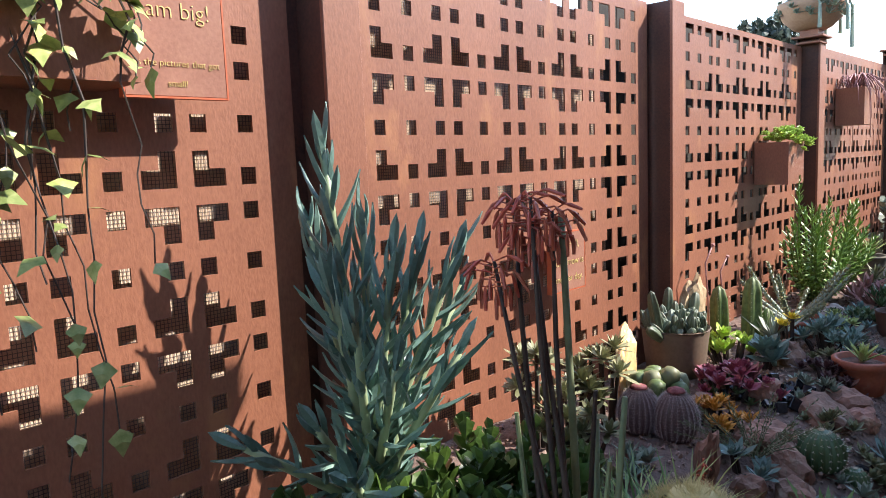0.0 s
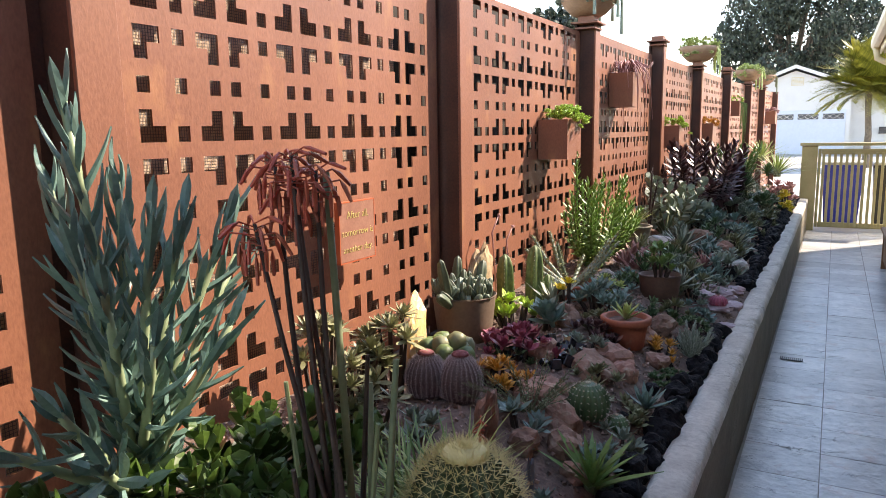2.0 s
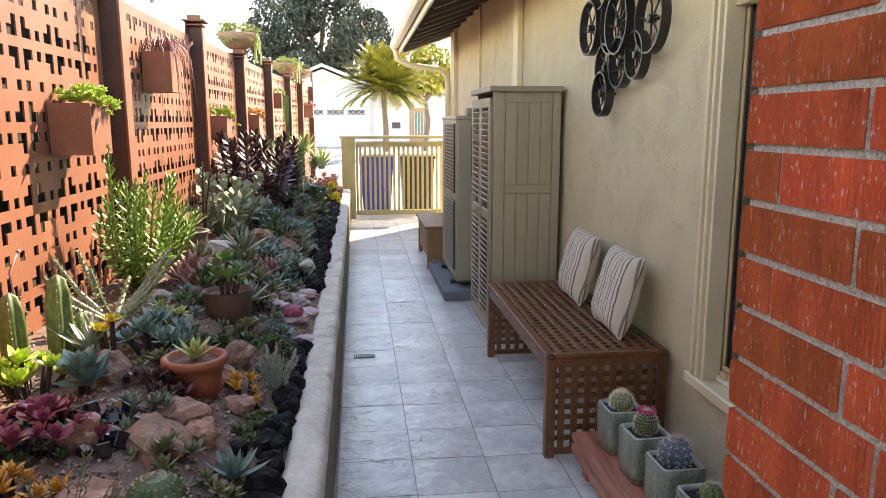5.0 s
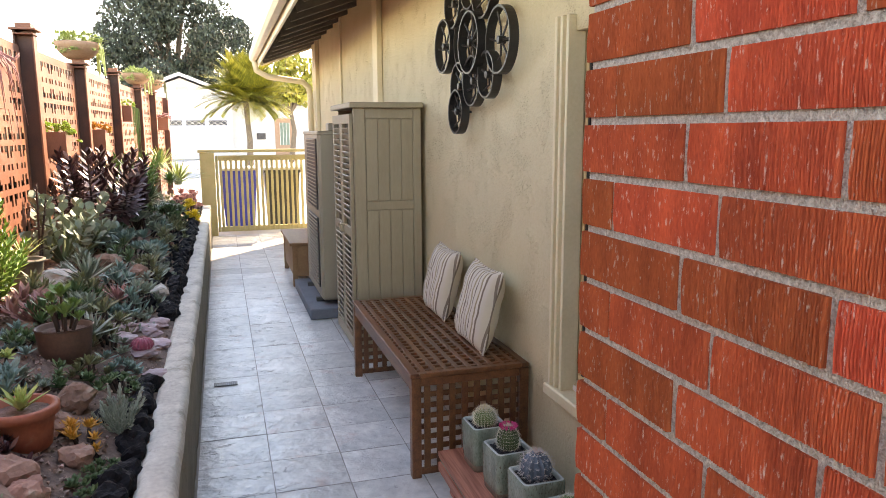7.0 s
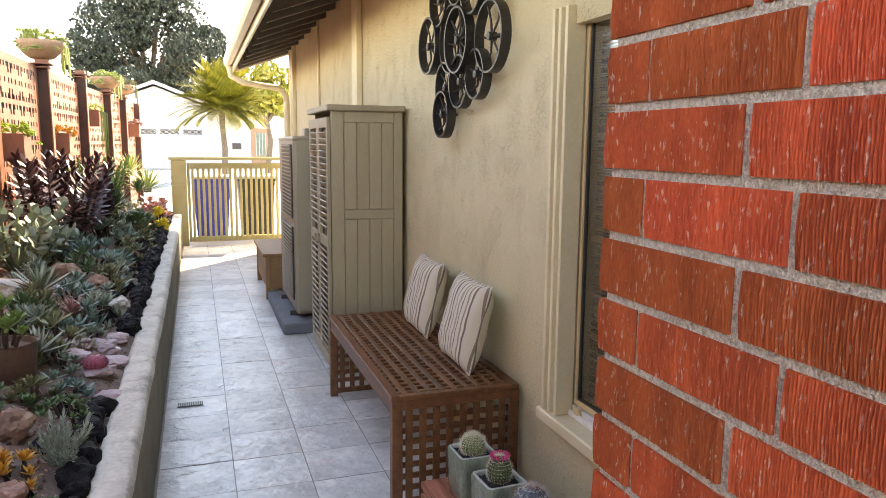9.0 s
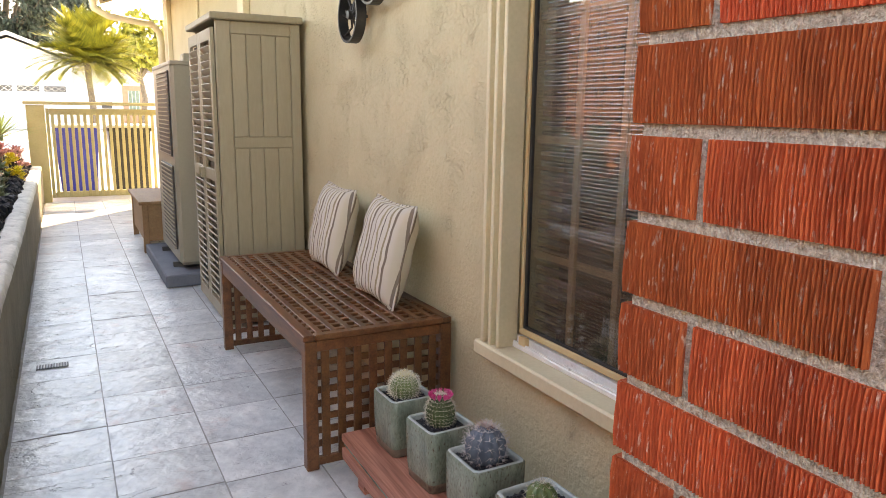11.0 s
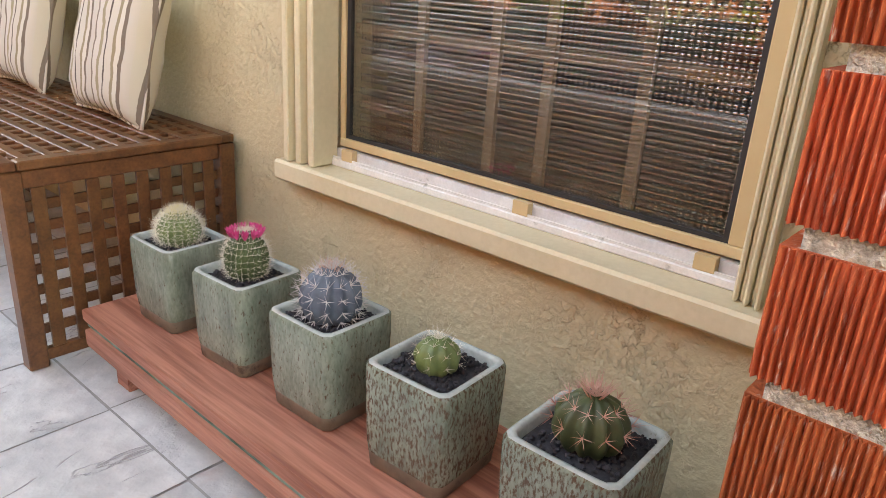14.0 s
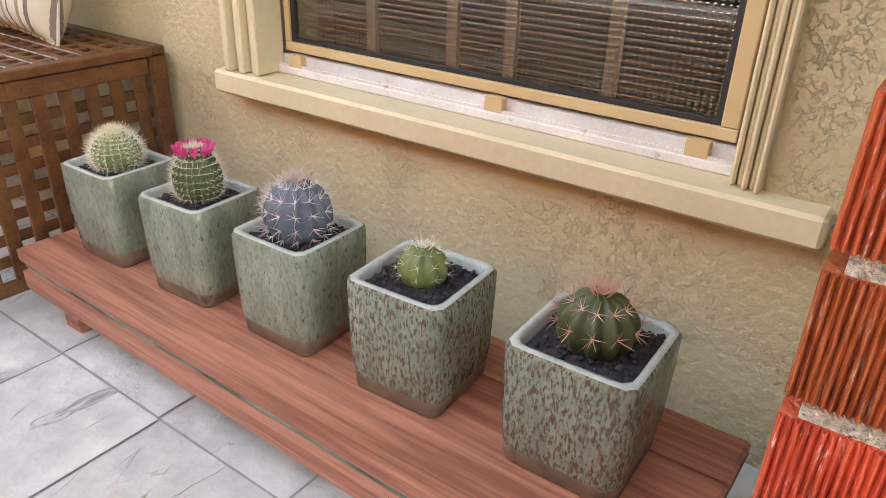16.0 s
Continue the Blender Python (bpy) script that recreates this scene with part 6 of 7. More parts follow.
def column_cactus(x, y, h, r, ribs, label, lean=0.0, arms=()):
    th = thing("column_cactus", label, "cactus", at(x, y) @ Matrix.Rotation(lean, 4, "X"))
    for dx, dy, hh, rr, z0 in ((0, 0, h, r, 0), *arms):
        prof = [(rr * 0.8, -0.03), (rr, 0.05), (rr * 1.02, hh * 0.5), (rr * 0.92, hh * 0.8), (rr * 0.6, hh * 0.95), (0.004, hh)]
        st = part("stem", Geo().lathe(prof, ribs * 6, Matrix.Translation((dx, dy, z0)), ribs, 0.32), CACTUS_LIGHT, th, "", True)
        sp = Geo()
        for k in range(ribs):
            a = 2 * math.pi * k / ribs
            for j in range(14):
                z = 0.02 + hh * 0.92 * j / 14
                for q in range(3):
                    sp.spine((dx + rr * math.cos(a), dy + rr * math.sin(a), z0 + z), (math.cos(a), math.sin(a), R.uniform(-0.8, 0.8)), 0.009, 0.0007)
        part("spine_row", sp, SPINE_WHITE, st)


column_cactus(-1.20, 2.88, 0.29, 0.042, 5, "upright pale green column cactus", 0.04)
column_cactus(-1.12, 3.02, 0.31, 0.043, 5, "upright pale green column cactus with a side arm", -0.05, ((0.05, 0.05, 0.17, 0.03, 0.0),))
rosette("silver_spiky_agave", "pale striped agave-like plant beside the column cactus", "succulent", -1.02, 3.0, 0.19, 18, 0.035, 0.012, SAGE_WHITE, 0.35, 1.35, 0.1, 31, 0.04, 0.3)

# ---- pots and what grows in them ----
pot("round_planter", "wide grey-brown stoneware planter with a crested cactus", -1.20, 2.46, 0.105, 0.128, 0.21, STONEWARE, 0.0, None, 0.03)
crest = thing("crested_cactus", "chunky grey-green crested cactus in the stoneware planter", "cactus", at(-1.20, 2.46, 0.155))
for k in range(84):
    a, r = R.uniform(0, 6.28), 0.11 * math.sqrt(R.random())
    hh = R.uniform(0.06, 0.12) * (1.2 - r * 4)
    part("lobe", Geo().lathe([(0.008, -0.01), (0.014, 0.02), (0.017, hh * 0.6), (0.012, hh * 0.9), (0.003, hh)], 20, Matrix.Translation((r * math.cos(a), r * math.sin(a), 0.0)) @ Euler((R.uniform(-0.6, 0.6), R.uniform(-0.6, 0.6), 0)).to_matrix().to_4x4(), 5, 0.38), CREST if k % 5 else GREYGREEN, crest, "", True)
for dx, dy, h, lean in ((-0.02, -0.09, 0.20, 0.35), (0.02, 0.09, 0.15, -0.35), (-0.05, 0.03, 0.17, -0.1), (0.0, -0.125, 0.11, 1.0)):
    part("arm", Geo().lathe([(0.014, 0), (0.022, 0.03), (0.022, h * 0.7), (0.015, h * 0.93), (0.003, h)], 20, Matrix.Translation((dx, dy, 0)) @ Matrix.Rotation(lean, 4, "X"), 5, 0.35), CREST, crest, "", True)
pot("terracotta_pot", "terracotta pot with a yellow-green agave", -0.645, 2.85, 0.075, 0.092, 0.135, TERRACOTTA, 0.03)
rosette("yellow_agave", "small yellow-green agave in the terracotta pot", "agave", -0.645, 2.85, 0.10, 22, 0.024, 0.006, LIME_PALE, 0.5, 1.45, 0.1, 12, 0.10, 0.3, cup=0.3)
pot("brown_pot", "dark brown round pot with a green tree aeonium", -0.69, 3.72, 0.09, 0.108, 0.16, DARK_POT, 0.0)
clump("tree_aeonium", "bright green tree aeonium in the brown pot", "succulent", -0.69, 3.72, [(0, 0, 0.13, 1.2), (0.04, 0.03, 0.08, 1), (-0.04, 0.03, 0.09, 1), (0.02, -0.05, 0.06, 1), (-0.03, -0.04, 0.05, 0.9), (0.06, -0.01, 0.04, 0.9)], 0.065, 16, 0.03, 0.006, MID, 4, 0.2, 1.3, 0.5, 0.7, 0.0, "", 0.2, 0.14)
rosette("variegated_agave", "variegated grey spiky agave behind the brown pot", "agave", -0.62, 3.90, 0.17, 24, 0.026, 0.006, SAGE_WHITE, 0.25, 1.3, 0.1, 9, 0.05, 0.25)
pot("terracotta_bowl", "low terracotta bowl with a variegated euphorbia", -1.06, 3.36, 0.10, 0.13, 0.10, TERRACOTTA, 0.02)
branch_plant("variegated_euphorbia", "branching cream and green euphorbia in a terracotta bowl", "succulent shrub", -1.06, 3.36, [arch(0.23 * math.cos(a), 0.25 * math.sin(a), 0.17 + 0.07 * math.sin(a * 3), 0.6) for a in (0.2, 0.9, 1.6, 2.4, 3.2, 4.0, 4.8, 5.6, 0.5, 2.9)], CREAM_LEAF, GREYGREEN, 0.026, 0.012, 0.006, 0.0045, 15, 1.0, 0.1, 0.2, 0.5, "", 0.07, 0.012)
branch_plant("green_pencil_shrub", "tall bright green upright shrub of tiny leaves", "succulent shrub", -1.20, 4.15, [arch(R.uniform(-0.10, 0.26), R.uniform(-0.40, 0.40), R.uniform(0.22, 0.54), 0.7) for _ in range(40)] + [arch(0.0, -0.28, 0.70, 0.9)], PENCIL, MID, 0.052, 0.013, 0.005, 0.0085, 18, 0.95, 0.1, 0.15, 0.5, "", 0.0, 0.008)
clump("lime_succulent", "mound of bright lime green rosettes", "succulent", -1.08, 2.70, scatter(17, 0.11, 0.12, R, 0.03, 0.12), 0.055, 16, 0.026, 0.006, LIME, 8, 0.3, 1.35, 0.5, 0.65)
clump("burgundy_succulent", "spreading burgundy-leaved rosettes among black stones", "succulent", -0.93, 2.33, scatter(24, 0.17, 0.15, R, 0.02, 0.09), 0.055, 13, 0.030, 0.006, PURPLE, 9, 0.2, 1.25, 0.3, 0.6)
clump("orange_sedum", "orange pointed sedum rosettes on a rock", "succulent", -0.85, 2.03, scatter(15, 0.11, 0.11, R, 0.02, 0.07), 0.045, 15, 0.016, 0.009, ORANGE, 10, 0.35, 1.35, 0.15, 0.4)
clump("orange_sedum", "small orange sedum tuft among stones", "succulent", -0.50, 2.95, scatter(9, 0.06, 0.07, R, 0.02, 0.05), 0.040, 14, 0.013, 0.008, ORANGE, 11, 0.35, 1.35, 0.15, 0.4)
rosette("toothed_aloe", "small blue-green toothed aloe", "aloe", -0.455, 2.40, 0.115, 22, 0.026, 0.009, BLUEGREEN, 0.3, 1.4, 0.35, 13, 0.0, 0.3, cup=0.3)
rosette("green_aloe", "upright bright green spotted aloe", "aloe", -0.455, 1.75, 0.21, 24, 0.030, 0.011, MID, 0.6, 1.4, -0.15, 14, 0.0, 0.3, cup=0.3)
clump("dudleya", "blue-green pointed rosettes by the lava stones", "succulent", -0.46, 1.44, [(0, 0, 0.03, 1.3), (0.06, -0.05, 0.02, 1), (-0.05, 0.07, 0.02, 0.9), (0.03, 0.09, 0.01, 0.8)], 0.085, 15, 0.030, 0.009, BLUEGREEN, 12, 0.25, 1.3, 0.25, 0.5)
for k, (x, y, h) in enumerate(((-1.12, 1.80, 0.25), (-1.14, 1.64, 0.18), (-1.16, 1.50, 0.30), (-0.98, 1.40, 0.20))):
    clump("variegated_aeonium", "cream and green variegated aeonium on woody stems", "succulent", x, y, scatter(9, 0.10, 0.11, R, h * 0.5, h, 0.8, 1.2), 0.062, 26, 0.018, 0.004, CREAM_LEAF if k % 2 == 0 else OLIVE_LEAF, 20 + k, -0.2, 1.35, 0.25, 0.55, 0.1, "aeoniums by the fence")
clump("yellow_euphorbia", "small leafy tuft with yellow flowers", "succulent", -0.94, 2.98, scatter(5, 0.04, 0.05, R, 0.12, 0.17), 0.045, 14, 0.016, 0.004, YELLOW, 25, 0.2, 1.2, 0.3, 0.5)
clump("yellow_green_sedum", "leafy yellow-green upright sedum tuft", "succulent", -0.84, 3.30, scatter(9, 0.06, 0.07, R, 0.05, 0.16), 0.04, 14, 0.015, 0.004, LIME_PALE, 26, 0.2, 1.2, 0.3, 0.5)
clump("blue_echeveria", "mounded blue-green pointed echeveria rosettes", "succulent", -0.82, 3.08, scatter(22, 0.14, 0.17, R, 0.02, 0.12), 0.070, 16, 0.022, 0.008, BLUEGREEN, 27, 0.25, 1.3, 0.3, 0.5)
clump("broad_echeveria", "broad-leaved grey-green echeveria beside a rock", "succulent", -0.97, 2.72, scatter(4, 0.07, 0.06, R, 0.03, 0.08), 0.085, 16, 0.040, 0.007, BLUEGREEN, 28, 0.25, 1.3, 0.3, 0.55)
clump("ground_crassula", "low dark green creeping crassula", "succulent", -0.42, 2.72, scatter(46, 0.08, 0.17, R, 0.0, 0.03), 0.026, 11, 0.012, 0.005, DEEP, 29, 0.3, 1.3, 0.3, 0.6)
clump("ground_crassula", "low fresh green creeping crassula", "succulent", -0.44, 3.45, scatter(46, 0.10, 0.18, R, 0.01, 0.05), 0.028, 11, 0.012, 0.005, DEEP, 30, 0.3, 1.3, 0.3, 0.6)
branch_plant("silver_finger_plant", "small silvery upright finger-leaved plant", "succulent", -0.42, 3.12, [arch(R.uniform(-0.08, 0.08), R.uniform(-0.13, 0.13), R.uniform(0.07, 0.14), 0.6) for _ in range(26)], SAGE_WHITE, GREYGREEN, 0.022, 0.006, 0.005, 0.0045, 32, 0.55, 0.1, 0.1, 0.5, "", 0.0, 0.004)
clump("dark_rosettes", "dark brownish rosettes on gritty soil", "succulent", -0.72, 2.72, scatter(18, 0.12, 0.13, R, 0.0, 0.05), 0.048, 15, 0.018, 0.004, BLACK_RED, 33, 0.2, 1.2, 0.3, 0.55)
clump("olive_rosettes", "olive and cream small rosettes near the path", "succulent", -0.50, 2.27, scatter(10, 0.10, 0.08, R, 0.0, 0.04), 0.042, 15, 0.016, 0.004, OLIVE_LEAF, 34, 0.2, 1.2, 0.3, 0.55)
clump("cream_flower_heads", "tiny cream flower heads on a low succulent", "succulent", -0.375, 2.40, scatter(6, 0.03, 0.06, R, 0.02, 0.05), 0.022, 16, 0.008, 0.003, CREAM_LEAF, 35, 0.2, 1.2, 0.3, 0.55)
branch_plant("wiry_shrub", "fine wiry green twiggy plant over the rocks", "shrub", -0.70, 1.92, [arch(R.uniform(-0.16, 0.18), R.uniform(-0.18, 0.18), R.uniform(0.05, 0.15), 0.5) for _ in range(30)], OLIVE_LEAF, GREEN_STALK, 0.014, 0.004, 0.002, 0.006, 36, 1.0, 0.1, 0.1, 0.5, "", 0.02, 0.0016)

# ---- further along the bed ----
def far_clump(name, label, x, y, n, rx, ry, h, Rr, nl, w, t, mat, seed, e0=0.25, widest=0.5):
    return clump(name, label, "succulent", x, y, scatter(n, rx, ry, R, h * 0.15, h), Rr, nl, w, t, mat, seed, e0, 1.3, 0.25, widest)


pot("stone_pot", "pale weathered stone pot with grassy leaves", -1.12, 4.98, 0.085, 0.10, 0.18, STONE_POT, 0.015)
rosette("potted_grass", "thin grassy leaves in the stone pot", "grass", -1.12, 4.98, 0.22, 40, 0.010, 0.002, LIME_PALE, 0.8, 1.5, -0.5, 71, 0.15, 0.3, seg=3)
branch_plant("jade_cotyledon", "round-leaved grey-green succulent shrub", "succulent shrub", -1.10, 5.9, [arch(R.uniform(-0.15, 0.32), R.uniform(-0.38, 0.38), R.uniform(0.15, 0.46), 0.7) for _ in range(26)], GREYGREEN, GREEN_STALK, 0.085, 0.065, 0.012, 0.022, 41, 0.9, 0.2, 0.45, 0.65, "", 0.0, 0.012)
branch_plant("black_aeonium", "large near-black red-leaved shrub against the fence", "succulent shrub", -1.06, 7.0, [arch(R.uniform(-0.24, 0.42), R.uniform(-0.6, 0.7), R.uniform(0.25, 0.72), 0.75) for _ in range(64)], BLACK_RED, STALK, 0.105, 0.030, 0.005, 0.0095, 42, 1.15, 0.1, 0.45, 0.5, "", 0.0, 0.010)
branch_plant("fresh_green_shrub", "light green leafy shrub behind the dark shrub", "succulent shrub", -1.02, 8.5, [arch(R.uniform(-0.2, 0.35), R.uniform(-0.8, 0.8), R.uniform(0.3, 0.66), 0.7) for _ in range(52)], MID, MID, 0.065, 0.022, 0.005, 0.010, 43, 0.8, 0.1, 0.4, 0.5, "", 0.0, 0.010)
rosette("green_yucca", "spiky dark green yucca ball", "yucca", -0.74, 8.1, 0.36, 110, 0.018, 0.004, DEEP, -0.1, 1.45, -0.1, 44, 0.22, 0.3, seg=3)
rosette("green_yucca", "fresh green fine-leaved yucca ball", "yucca", -0.62, 9.4, 0.22, 100, 0.016, 0.004, MID, -0.1, 1.45, 0.0, 45, 0.36, 0.3, seg=3)
rosette("spiky_yucca", "tall pale green spiky yucca by the gate", "yucca", -0.62, 11.0, 0.50, 70, 0.026, 0.005, LIME_PALE, 0.2, 1.45, -0.15, 46, 0.25, 0.3, seg=3)
rosette("spiky_yucca", "pale spiky yucca at the end of the bed", "yucca", -0.9, 11.9, 0.5, 60, 0.026, 0.005, LIME_PALE, 0.2, 1.45, -0.15, 47, 0.35, 0.3, seg=3)
far_clump("blue_green_rosettes", "blue-green rosettes filling the bed", -0.72, 6.4, 26, 0.22, 0.5, 0.10, 0.10, 16, 0.035, 0.008, BLUEGREEN, 48)
far_clump("grey_green_rosettes", "grey-green rosettes filling the bed", -0.70, 7.3, 26, 0.22, 0.45, 0.16, 0.10, 16, 0.04, 0.008, GREYGREEN, 49)
far_clump("dark_green_rosettes", "dark green low rosettes in the bed", -0.55, 8.6, 26, 0.14, 0.6, 0.16, 0.10, 16, 0.03, 0.008, DEEP, 50)
far_clump("dusty_pink_rosettes", "dusty pink rosettes near the gate", -0.52, 9.75, 16, 0.12, 0.35, 0.30, 0.10, 14, 0.04, 0.008, PINK_LEAF, 51)
far_clump("coral_sedum", "coral and pink sedum near the gate", -0.42, 10.5, 16, 0.08, 0.35, 0.25, 0.08, 14, 0.03, 0.008, PINK_LEAF, 52)
far_clump("yellow_flower_clump", "clump of bright yellow flowers by the kerb", -0.40, 9.1, 22, 0.08, 0.13, 0.26, 0.065, 20, 0.022, 0.004, YELLOW, 53)
far_clump("pale_echeveria", "pale silvery echeveria rosettes by the lava stones", -0.50, 5.75, 12, 0.10, 0.35, 0.03, 0.09, 16, 0.03, 0.008, SAGE_WHITE, 54)
far_clump("olive_sedum", "olive green sedum mound", -0.50, 7.9, 12, 0.08, 0.25, 0.08, 0.08, 14, 0.03, 0.006, OLIVE_LEAF, 55)
rosette("grey_agave", "grey spreading agave with thin leaves", "agave", -0.80, 4.95, 0.25, 30, 0.03, 0.008, GREYGREEN, 0.2, 1.3, 0.1, 56, 0.03, 0.3)
rosette("grey_agave", "dusty pink-grey agave among stones", "agave", -0.62, 4.72, 0.17, 26, 0.028, 0.007, PINK_LEAF, 0.2, 1.3, 0.1, 57, 0.02, 0.3)
far_clump("pink_tillandsia", "dusty pink curling rosettes by the fence", -0.95, 4.3, 9, 0.14, 0.25, 0.06, 0.12, 16, 0.03, 0.006, PINK_LEAF, 58)
globe_cactus("purple_globe_cactus", "small dull purple globe cactus on pink stone", -0.43, 3.98, 0.05, 0.06, 18, 0.15, PURPLE, PINK_LEAF, 6, 0.006, 4, 59, 0.03)
clump("grey_sedum", "grey sedum mat on pink stone", "succulent", -0.50, 4.45, scatter(16, 0.09, 0.12, R, 0.0, 0.04), 0.05, 14, 0.018, 0.006, GREYGREEN, 60)
branch_plant("dark_spike_plant", "tall dark flower spike by the fence post", "succulent", -1.16, 5.55, [arch(0.02, -0.02, 0.55), arch(0.05, 0.05, 0.45)], BLACK_RED, STALK, 0.022, 0.008, 0.004, 0.004, 61, 1.1, 0.1, 0.2)
for x, y, h in ((-1.20, 2.78, 0.48), (-1.22, 2.98, 0.40)):
    th = thing("dry_flower_stalk", "thin dry curving flower stalk against the fence", "flower stalk", at(x, y))
    part("stalk", Geo().tube([(0, 0, -0.02), (0.0, -0.02, h * 0.5), (0.0, -0.05, h * 0.85), (0.01, 0.0, h)], [0.005, 0.004, 0.0035, 0.003], 6), PINK_LEAF, th, "", True)
    part("bud", Geo().rock(0.008, 0.012, 0.008, 3, Matrix.Translation((0.01, 0.005, h)), 1), PINK_LEAF, th)

FILL = [(DEEP, "dark green low filler rosettes"), (BLUEGREEN, "blue-green low filler rosettes"), (GREYGREEN, "grey-green low filler rosettes"), (OLIVE_LEAF, "olive green low filler rosettes")]
for k, (x, y) in enumerate(((-0.62, 3.42), (-0.50, 3.68), (-0.56, 3.95), (-0.60, 4.15), (-0.82, 4.1), (-0.58, 4.6), (-0.5, 4.85), (-0.78, 4.75), (-0.86, 3.72), (-0.86, 3.55), (-0.75, 3.25), (-0.58, 3.55), (-1.0, 3.65), (-0.88, 3.9), (-0.72, 4.2), (-1.0, 4.6), (-0.75, 4.5), (-0.65, 5.1), (-0.9, 5.35), (-0.55, 5.6), (-0.72, 5.85), (-0.9, 6.2), (-0.55, 6.1), (-0.52, 6.9), (-0.85, 6.7), (-0.6, 7.6), (-0.8, 7.7), (-0.5, 8.2), (-0.85, 8.9), (-0.7, 9.2), (-0.8, 9.8), (-0.65, 10.2), (-0.9, 10.4), (-0.5, 9.9), (-0.72, 2.55), (-0.6, 2.35), (-0.92, 2.32), (-0.68, 1.80), (-0.9, 1.5), (-0.85, 1.35), (-0.55, 1.3), (-0.46, 1.85), (-0.45, 2.0), (-0.8, 2.9), (-0.7, 3.05))):
    mat, lab = FILL[k % 4]
    tall = 0.05 if y < 4 else 0.12
    clump("filler_succulent", lab + " between the stones", "succulent", x, y, scatter(9 if y < 4 else 14, 0.09, 0.11 if y < 4 else 0.22, R, 0.0, tall), 0.05 if y < 4 else 0.085, 14, 0.018, 0.006, mat, 200 + k, 0.2, 1.3, 0.3, 0.5, 0.0, "low filler succulents")

# ---- stones ----
stone("tall tan slab of rock leaning on the fence", -1.22, 2.66, 0.045, 0.13, 0.21, 3, TAN_ROCK, 0.17, (0.25, 0.1, 0.0))
stone("translucent amber rock glowing in the sun", -1.20, 2.06, 0.04, 0.085, 0.14, 11, AMBER_ROCK, 0.13, (-0.25, 0.0, 0.2))
stone("upright red and amber shard of rock", -0.72, 1.64, 0.04, 0.07, 0.15, 21, RED_ROCK, 0.05, (0.5, 0.25, 0.2))
stone("dark slate marker stone standing upright", -0.50, 1.40, 0.012, 0.025, 0.13, 5, PAD, 0.08, (0.0, 0.05, 0.0), False)
SPOTS = [(-0.72, 2.07, 0.12, 0.14, 0.06), (-0.63, 1.98, 0.10, 0.07, 0.06), (-0.66, 2.42, 0.13, 0.10, 0.05), (-0.62, 2.60, 0.07, 0.08, 0.06), (-0.56, 2.52, 0.06, 0.05, 0.06), (-0.95, 2.10, 0.10, 0.07, 0.06), (-0.56, 1.83, 0.07, 0.06, 0.06), (-0.50, 1.75, 0.05, 0.04, 0.04),
         (-0.50, 2.82, 0.08, 0.05, 0.05), (-0.62, 2.98, 0.09, 0.08, 0.05), (-0.90, 2.83, 0.06, 0.06, 0.09), (-0.58, 3.22, 0.08, 0.07, 0.06), (-0.64, 1.72, 0.05, 0.05, 0.05), (-0.82, 2.34, 0.06, 0.05, 0.06), (-1.02, 1.98, 0.07, 0.05, 0.04), (-0.98, 2.06, 0.05, 0.04, 0.03)]
for k, (x, y, sx, sy, sz) in enumerate(SPOTS):
    stone("rough red-brown rock half set in the soil", x, y, sx, sy, sz, 100 + k * 7, RED_ROCK, 0.015, (R.uniform(-0.4, 0.4), R.uniform(-0.4, 0.4), R.uniform(0, 3)), True, "rock", "rock", "rocks in the bed")
for k, (x, y, s) in enumerate(((-0.44, 4.0, 0.10), (-0.40, 4.22, 0.09), (-0.47, 4.40, 0.11), (-0.52, 4.1, 0.09), (-0.38, 3.78, 0.07), (-0.55, 4.3, 0.08), (-0.42, 4.58, 0.08))):
    stone("flat pink quartz stone by the kerb", x, y, s, s * 1.1, s * 0.35, 300 + k, PINK_ROCK, 0.0, (0, 0, k), True, "rock", "rock", "pink stones")
for k, (x, y, s) in enumerate(((-0.47, 5.2, 0.085), (-0.95, 4.6, 0.10), (-0.85, 4.45, 0.08), (-0.98, 5.0, 0.13), (-0.6, 5.5, 0.09), (-0.78, 5.6, 0.12), (-0.55, 6.3, 0.07), (-0.5, 7.0, 0.06), (-0.5, 6.6, 0.05), (-1.02, 3.85, 0.07), (-0.9, 4.0, 0.06))):
    stone("pale rounded rock among the succulents", x, y, s, s, s * 0.7, 340 + k, PALE_ROCK if k % 3 == 0 else RED_ROCK, 0.01, (0, 0, k), True, "rock", "rock", "pale stones")
for k in range(34):
    x, y = -0.83 + R.uniform(-0.14, 0.13), 2.42 + R.uniform(-0.17, 0.14)
    s = R.uniform(0.012, 0.022)
    tagged(part("cube_stone", Geo().box(-s, s, -s, s, -s, s, 0.002), OBSIDIAN, None, "", False, at(x, y, s * 0.7) @ Euler((R.uniform(0, 1), R.uniform(0, 1), R.uniform(0, 3))).to_matrix().to_4x4()), "glossy black cube-shaped stone", "stone", "black cube stones")
y = -0.2
k = 0
